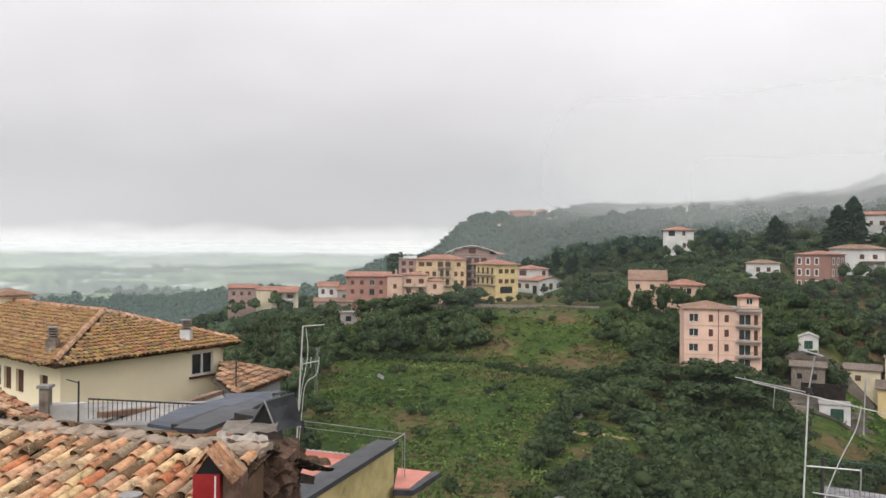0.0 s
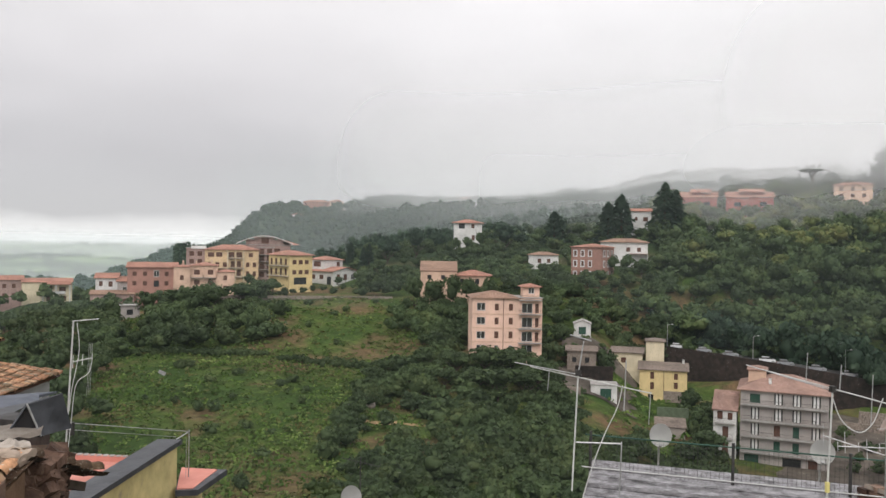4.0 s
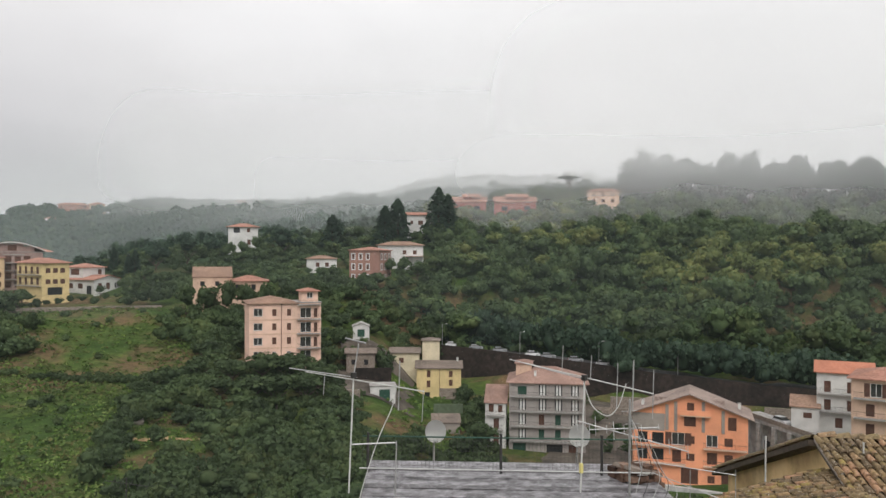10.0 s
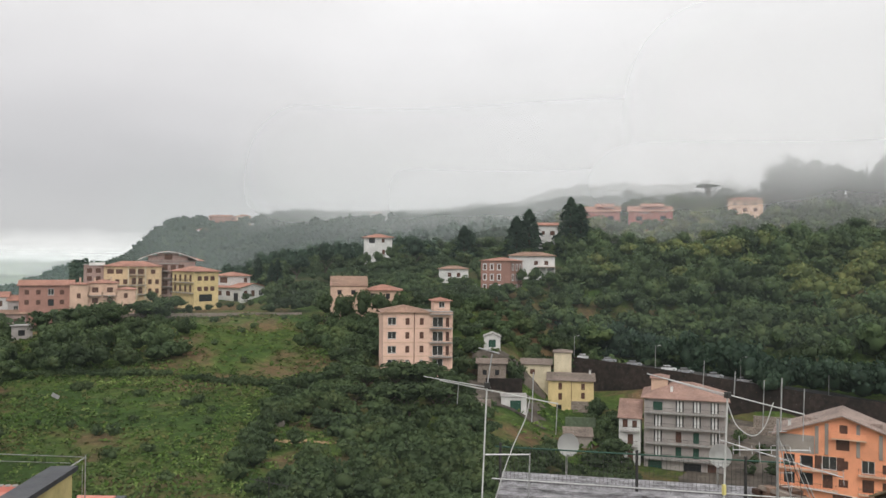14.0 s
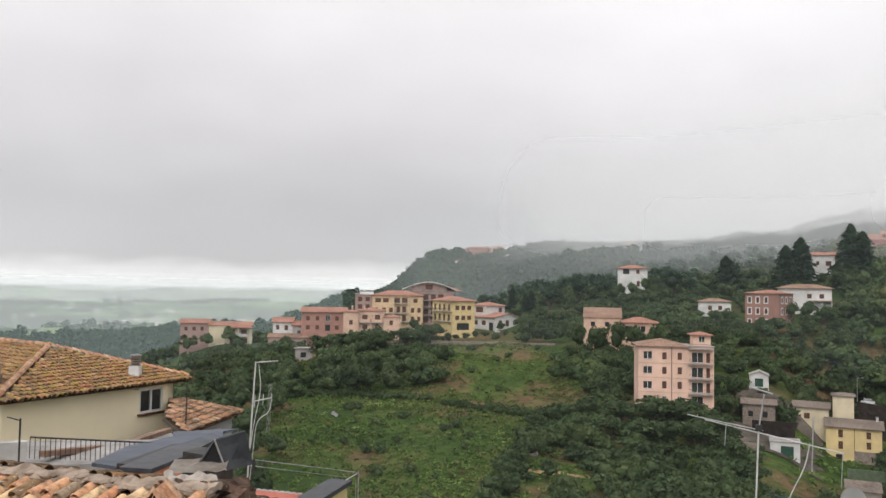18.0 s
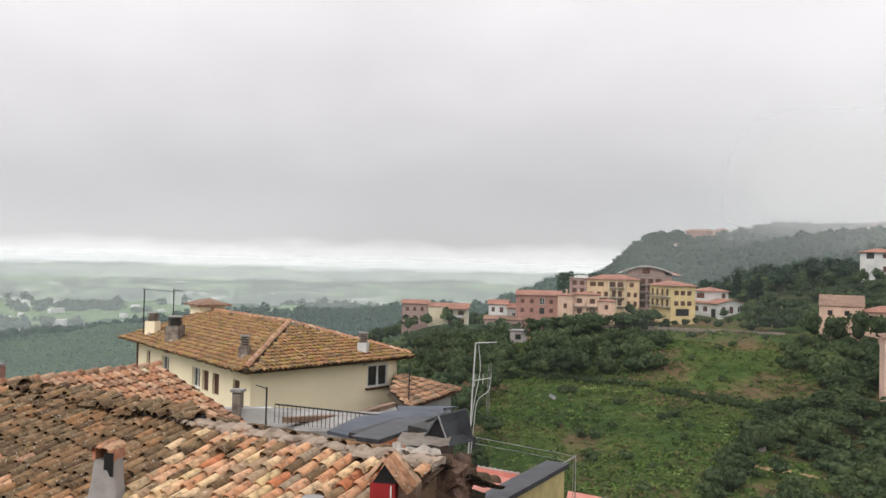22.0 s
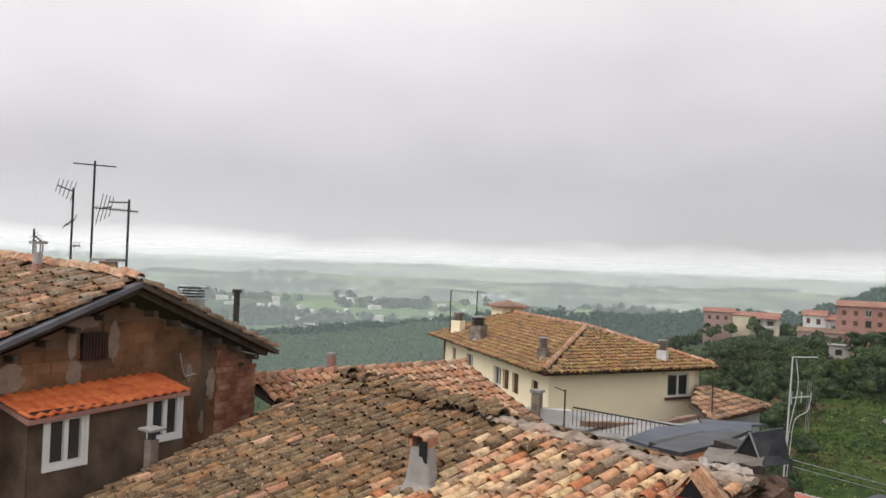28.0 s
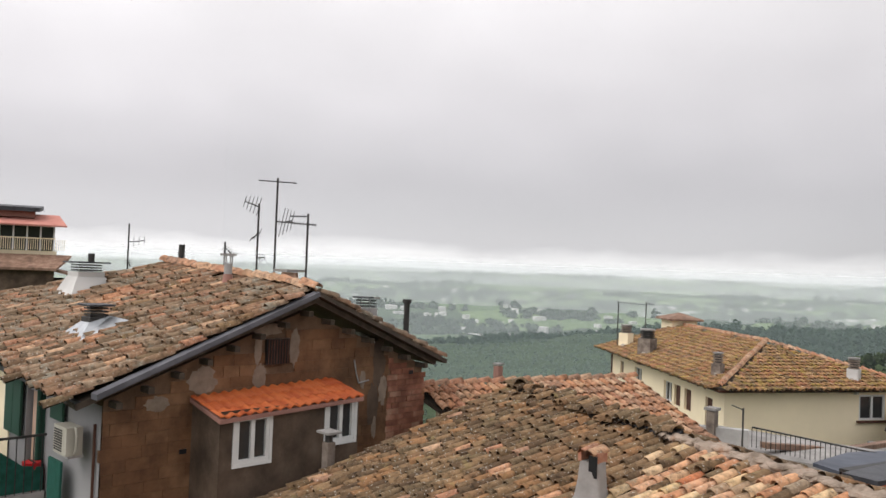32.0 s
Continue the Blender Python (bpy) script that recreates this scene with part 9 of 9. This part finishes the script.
tagged(part("earth_path", bm, "earth"), "strip of bare ochre earth on the slope", "path", kind="structure")
bm = bmesh.new()
q = bmesh.ops.create_icosphere(bm, subdivisions=3, radius=1.0)
for v in q["verts"]:
    v.co = Vector((v.co.x * 1.7, v.co.y * 1.3, v.co.z * 1.1)) * (1 + 0.45 * noise.noise(v.co * 1.6))
bp_ = polar(9.4, 148.5, 0)
tagged(part("boulder", bm, "paleearth", m=Matrix.Translation((bp_.x, bp_.y, gz(bp_.x, bp_.y) + 0.5))), "pale weathered boulder among the bushes", "rock")

# single trees that stand out

def tree(az, r, crown_r, height, mat, label, name="tree", flat=1.0, n=900, lumps_n=12, leaf=0.1, bare=0.45):
    p = polar(az, r, 0)
    z = gz(p.x, p.y)
    e = empty(name, Matrix.Translation((p.x, p.y, z)), label, "tree", "", "")
    bm = bmesh.new()
    add_rod(bm, (0, 0, -1), (0.1, 0.05, height * bare), 0.045 * height ** 0.9, 8, 0.028 * height ** 0.9)
    for k in range(6):
        a = k * 1.05
        add_rod(bm, (0.1, 0.05, height * bare * (0.75 + 0.04 * k)), (0.1 + crown_r * 0.6 * math.cos(a), crown_r * 0.6 * math.sin(a), height * (bare + 0.25)), 0.014 * height, 6, 0.005 * height)
    part("trunk", bm, "bark", e)
    q, f = crown(lumps_n, n // 2, leaf, 2, 0.5, flat)
    hz = (height * (1 - bare)) / 2
    q = q * np.array([crown_r, crown_r, max(hz, crown_r * flat * 0.8)]) + np.array([0.1, 0.05, height * bare + hz * 0.9])
    ob = mesh_object("crown", q, f, mat)
    ob.parent = e
    return e


def conifer(az, r, crown_r, height, label):
    p = polar(az, r, 0)
    e = empty("conifer", Matrix.Translation((p.x, p.y, gz(p.x, p.y))), label, "tree")
    part("trunk", rod((0, 0, -1), (0, 0, height * 0.95), 0.035 * height, 8, 0.01 * height), "bark", e)
    m = 1500
    t = rng.random(m) ** 0.8
    a = rng.uniform(0, math.tau, m)
    tier = np.abs(np.sin(t * 17 + np.sin(a * 2) * 0.8))
    rad = crown_r * (1 - t) ** 0.6 * (0.6 + 0.4 * tier) * rng.uniform(0.6, 1.1, m) * (1 + 0.25 * np.sin(a * 3 + 1))
    c = np.stack([rad * np.cos(a), rad * np.sin(a), height * (0.12 + 0.88 * t) - rad * 0.2], 1)
    u = np.stack([np.cos(a), np.sin(a), -0.35 + 0 * a], 1)
    w = np.stack([-np.sin(a), np.cos(a), rng.normal(size=m) * 0.4], 1)
    s = rng.uniform(0.25, 0.55, (m, 1)) * crown_r / 4 + 0.15
    q = np.stack([c - u * s, c - w * s * 0.6, c + u * s * 1.2, c + w * s * 0.6], 1).reshape(-1, 3)
    ob = mesh_object("crown", q, np.arange(len(q)).reshape(-1, 4), "leafdark")
    ob.parent = e
    return e


for az, r, cr, h in ((12.6, 303, 5.6, 14.5), (14.2, 305, 4.2, 11), (10.6, 296, 5.0, 11.5), (18.8, 296, 6.0, 13), (22.6, 305, 4.5, 14), (20.0, 300, 3.5, 8)):
    tree(az, r, cr, h, "leafdark", "tall dark green tree with a rounded crown", flat=1.0, bare=0.12)
for az, r, cr, h in ((26.1, 300, 5.4, 16), (27.0, 303, 6.0, 18), (29.9, 300, 6.4, 22), (30.6, 303, 5.6, 18), (22.4, 304, 5.0, 13), (8.0, 300, 2.4, 10), (8.9, 285, 2.2, 9.5), (9.3, 286, 2.4, 10.5)):
    conifer(az, r, cr, h, "tall dark conifer with ragged branches")
for az, r, cr, h in ((43.4, 384, 5.5, 26), (44.4, 386, 7.0, 32), (45.6, 388, 7.0, 31), (46.9, 388, 6.5, 29), (48.2, 386, 6.0, 26), (49.6, 388, 7.0, 31), (50.9, 390, 7.0, 31), (52.4, 390, 6.5, 28), (54.0, 390, 6.5, 29), (56, 390, 7, 27), (58, 392, 7, 28), (60, 392, 7, 26)):
    tree(az, r, cr + 1.5, h, "leafdark", "large misty tree on the ridge", flat=0.95, bare=0.08, n=1200, lumps_n=16)
conifer(50.2, 388, 3.2, 14, "pointed conifer on the misty ridge")
conifer(53.2, 390, 3.0, 13, "pointed conifer on the misty ridge")
tree(39.1, 350, 4.9, 18.5, "leafdark", "umbrella pine with a flat crown in the mist", "umbrella_pine", flat=0.25, bare=0.78)
for az, r, cr, h in ((13.4, 172, 3.4, 6.5), (15.6, 168, 4.0, 6.5), (17.6, 168, 4.4, 6.5), (19.6, 166, 4.6, 7.0), (21.4, 166, 4.2, 7.0), (10.4, 168, 2.8, 5.0), (9.6, 162, 2.6, 4.5), (16.9, 158, 4.2, 6.5), (18.6, 156, 4.8, 7.5), (20.6, 158, 4.6, 7.5), (22.4, 160, 3.6, 6.5), (14.8, 160, 3.4, 6), (32.9, 158, 3.6, 7.5), (33.3, 178, 3.8, 8)):
    tree(az, r, cr, h, "leaf", "leafy green tree on the slope", flat=0.85, bare=0.25)
for az, r, cr, h in ((-3.6, 236, 5.5, 9), (-1.5, 232, 6.0, 9.5), (0.6, 236, 5.5, 8.5), (-5.6, 238, 4.6, 8.5), (2.4, 240, 4.0, 7)):
    tree(az, r, cr, h, "leaf", "broad leafy tree below the hamlet", flat=0.85, bare=0.2)

for az, r, cr, h in ((-9.6, 246, 3.2, 6.5), (-8.0, 250, 3.6, 7), (-3.0, 250, 2.6, 5), (1.0, 270, 2.2, 7), (2.6, 258, 2.4, 6), (7.2, 262, 2.2, 4.5), (9.0, 268, 2.6, 6), (10.0, 276, 2.8, 7), (11.4, 270, 3.0, 7), (13.0, 262, 2.4, 5), (15.5, 262, 3.0, 6.5), (-14, 262, 2.4, 6), (-16, 268, 3, 6)):
    tree(az, r, cr, h, "leaf", "dark green garden tree beside the hamlet houses", flat=0.95, bare=0.25, n=600)

for az, r, cr, h in ((12.0, 222, 2.4, 6.0), (13.2, 223, 2.8, 6.8), (14.6, 224, 2.6, 6.2), (15.8, 223, 3.0, 6.4), (17.0, 222, 2.6, 6.8), (18.2, 221, 2.4, 7.2), (12.6, 225, 3.4, 12.5), (14.0, 226, 3.8, 11.6), (15.2, 225, 3.4, 12.6), (16.5, 224, 3.8, 12.0), (17.8, 223, 3.4, 12.4)):
    tree(az, r, cr, h, "leaf", "leafy tree in front of the low farmhouse", flat=0.95, bare=0.15, n=700)
for az, r, cr, h in ((15.4, 302, 2.6, 8.5), (16.3, 301, 2.8, 7.5), (17.2, 302, 2.6, 8.5), (26.4, 262, 2.6, 7.5), (27.4, 263, 3.0, 8.5), (28.4, 264, 2.8, 7.5), (23.2, 199, 1.8, 6.4), (24.0, 198, 1.8, 5.6), (24.8, 199, 1.8, 6.2), (19.4, 262, 2.4, 5.5), (21.6, 258, 2.4, 5.5), (24.6, 252, 2.6, 5.5), (23.2, 252, 2.4, 5.0)):
    tree(az, r, cr, h, "leafforest", "leafy green garden tree on the slope", flat=0.95, bare=0.12, n=600)
woods("garden_shrubs", [(p.x, p.y, rng.uniform(1.2, 2.2), rng.uniform(0.5, 1.4)) for p in [polar(a, 251 + rng.normal() * 1.2, 0) for a in np.arange(-2.5, 3.6, 0.4)] + [polar(a, 220 + rng.normal() * 1.5, 0) for a in np.arange(11.6, 17.6, 0.35)] + [polar(a, 254 + rng.normal() * 2, 0) for a in np.arange(4, 9, 0.7)]], CROWNS, "leaf", "shrubs and small trees in the gardens")

woods("slope_bushes", spots(11.2, 18.8, 204, 224, 3.4, 1.8, 3.2, 1.4, 4.2, None) + spots(22.2, 25.8, 196, 204, 2.4, 0.9, 1.5, 0.2, 0.8, None) + spots(18, 30, 226, 262, 4.2, 1.8, 3.4, 1.0, 3.0, lambda a, r, x, y: not any(h[0] < a < h[1] and h[2] < r < h[3] for h in HOUSES)), BUSHES, "leafforest", "bushy trees on the slope between the houses")
woods("meadow_bushes", [(p.x, p.y, rng.uniform(0.8, 2.0), 0.5) for p in (polar(rng.uniform(-8, 10), rng.uniform(100, 235), 0) for _ in range(46))], BUSHES, "leaf", "single bushes dotted over the meadow")

# ---------------- plain: far farmhouses and copses ----------------
bm = bmesh.new()
for k in range(420):
    az, r = rng.uniform(-85, 2), 950 * math.exp(rng.uniform(0, 1.55))
    p = polar(az, r, 0)
    s = rng.uniform(5, 12)
    add_box(bm, -s, s, -s * 0.5, s * 0.5, -3, rng.uniform(3, 7), m=pose(p.x, p.y, gz(p.x, p.y), 0, 0, rng.uniform(0, 180)))
tagged(part("distant_farmhouses", bm, "white"), "tiny pale farmhouses scattered over the plain", "houses", kind="stuff")
copses = []
for k in range(300):
    az, r, turn = rng.uniform(-85, 2), 980 * math.exp(rng.uniform(0, 1.55)), rng.uniform(-0.5, 0.5)
    c = polar(az, r, 0)
    side_ = Vector((math.cos(radians(az) + turn), -math.sin(radians(az) + turn), 0))
    for i in range(int(rng.integers(2, 8))):
        q = c + side_ * (i * r * 0.011) + Vector((rng.normal() * 8, rng.normal() * 8, 0))
        copses.append((q.x, q.y, rng.uniform(7, 14) + r * 0.003, 2))
woods("distant_copses", copses, FAR_CROWNS, "leafdark", "dark copses and hedgerows on the plain")

# ---------------- low cloud and haze ----------------


def mist_material(name, colour, amount, z0, z1, fade=None, seed=0.0, top=None, grain=0.012):
    """Thin cloud: scatters daylight, mostly lets through; denser with height, uneven."""
    m = bpy.data.materials.new(name)
    m.use_nodes = True
    t = m.node_tree
    t.nodes.clear()
    o = node(t, "ShaderNodeOutputMaterial")
    g = node(t, "ShaderNodeNewGeometry")
    s = node(t, "ShaderNodeSeparateXYZ")
    t.links.new(g.outputs["Position"], s.inputs[0])
    n = node(t, "ShaderNodeTexNoise", Scale=grain, Detail=5.0, Roughness=0.55)
    mp = node(t, "ShaderNodeMapping")
    mp.inputs["Location"].default_value = (seed * 100, seed * 37, seed * 11)
    mp.inputs["Scale"].default_value = (1, 1, 2.2)
    t.links.new(g.outputs["Position"], mp.inputs[0])
    t.links.new(mp.outputs[0], n.inputs["Vector"])
    wz = node(t, "ShaderNodeMath", operation="MULTIPLY_ADD")
    t.links.new(n.outputs["Fac"], wz.inputs[0])
    wz.inputs[1].default_value = 0.7 * abs(z1 - z0)
    t.links.new(s.outputs["Z"], wz.inputs[2])
    mr = node(t, "ShaderNodeMapRange", interpolation_type="SMOOTHSTEP")
    t.links.new(wz.outputs[0], mr.inputs[0])
    off = 0.35 * abs(z1 - z0)
    for k, v in enumerate((z0 + off, z1 + off, 0.0, amount)):
        mr.inputs[1 + k].default_value = v
    fac = mr.outputs[0]
    if top is not None:
        mr2 = node(t, "ShaderNodeMapRange", interpolation_type="SMOOTHSTEP")
        t.links.new(s.outputs["Z"], mr2.inputs[0])
        for k, v in enumerate((top[0], top[1], 1.0, 0.0)):
            mr2.inputs[1 + k].default_value = v
        mm = node(t, "ShaderNodeMath", operation="MULTIPLY")
        t.links.new(fac, mm.inputs[0])
        t.links.new(mr2.outputs[0], mm.inputs[1])
        fac = mm.outputs[0]
    if fade:
        mr3 = node(t, "ShaderNodeMapRange", interpolation_type="SMOOTHSTEP")
        t.links.new(s.outputs["X"], mr3.inputs[0])
        for k, v in enumerate((fade[0], fade[1], 0.0, 1.0)):
            mr3.inputs[1 + k].default_value = v
        mm = node(t, "ShaderNodeMath", operation="MULTIPLY")
        t.links.new(fac, mm.inputs[0])
        t.links.new(mr3.outputs[0], mm.inputs[1])
        fac = mm.outputs[0]
    least = node(t, "ShaderNodeMath", operation="MAXIMUM")
    t.links.new(fac, least.inputs[0])
    least.inputs[1].default_value = 0.0015
    fac = least.outputs[0]
    d = node(t, "ShaderNodeBsdfDiffuse", Color=(*colour, 1))
    up = node(t, "ShaderNodeCombineXYZ", Z=1.0)
    t.links.new(up.outputs[0], d.inputs["Normal"])
    down = node(t, "ShaderNodeCombineXYZ", Z=-1.0)
    tl = node(t, "ShaderNodeBsdfTranslucent", Color=(*colour, 1))
    t.links.new(down.outputs[0], tl.inputs["Normal"])
    md = node(t, "ShaderNodeAddShader")
    t.links.new(d.outputs[0], md.inputs[0])
    t.links.new(tl.outputs[0], md.inputs[1])
    tr_ = node(t, "ShaderNodeBsdfTransparent")
    mx = node(t, "ShaderNodeMixShader")
    t.links.new(fac, mx.inputs[0])
    t.links.new(tr_.outputs[0], mx.inputs[1])
    t.links.new(md.outputs[0], mx.inputs[2])
    t.links.new(mx.outputs[0], o.inputs[0])
    return m


def mist_sheet(name, r, az0, az1, zlo, zhi, mat, label):
    k = 60
    v, f = [], []
    for i in range(k + 1):
        a = az0 + (az1 - az0) * i / k
        for z in (zlo, zhi):
            p = polar(a, r * (1 + 0.03 * math.sin(a * 0.2 + r)), z)
            v.append(tuple(p))
    for i in range(k):
        f.append((2 * i, 2 * i + 2, 2 * i + 3, 2 * i + 1))
    return tagged(mesh_object(name, np.array(v), np.array(f), mat, True), label, "mist", kind="structure")


WHITE = (0.70, 0.705, 0.71)
for k, (r, am, z0, z1, fd, top) in enumerate(((318, 0.21, -14, 30, (100, 175), (30, 110)), (358, 0.66, 16, 58, (170, 250), (60, 150)), (405, 0.20, -2, 28, (40, 130), (36, 120)), (545, 0.46, 6, 46, (30, 110), (50, 150)))):
    mist_sheet("mist_bank", r, 3, 85, -60, r * 0.42, mist_material("cloud_mist", WHITE, am, z0, z1, fd, 1.7 * k, top), "thin white cloud drifting over the hill")
HAZE = (0.46, 0.545, 0.535)
mist_sheet("haze_layer", 96, -60, 84, -60, 42, mist_material("near_haze", HAZE, 0.012, -400, -300, None, 2.3, (14, 38), 0.004), "thin damp haze over the valley")
mist_sheet("haze_layer", 236, -60, 84, -60, 102, mist_material("slope_haze", HAZE, 0.022, -400, -300, None, 4.1, (16, 50), 0.004), "thin damp haze before the hamlet")
mist_sheet("haze_layer", 372, -3.5, 34, -60, 160, mist_material("hill_haze", (0.50, 0.56, 0.555), 0.19, -400, -300, (-20, 12), 5.3, (12, 60), 0.004), "pale haze in front of the far hill")
for k, (r, am) in enumerate(((410, 0.15), (1000, 0.17), (1700, 0.24), (2900, 0.34), (4300, 0.55))):
    mist_sheet("haze_layer", r, -110, 1 if r > 600 else -4, -130, r * 0.42, mist_material("valley_haze", (0.44, 0.54, 0.54) if r < 900 else (0.745, 0.785, 0.775), am, -400, -300, None, 3.1 * k, (-r * 0.012, r * 0.018), 0.002), "pale haze lying over the plain")
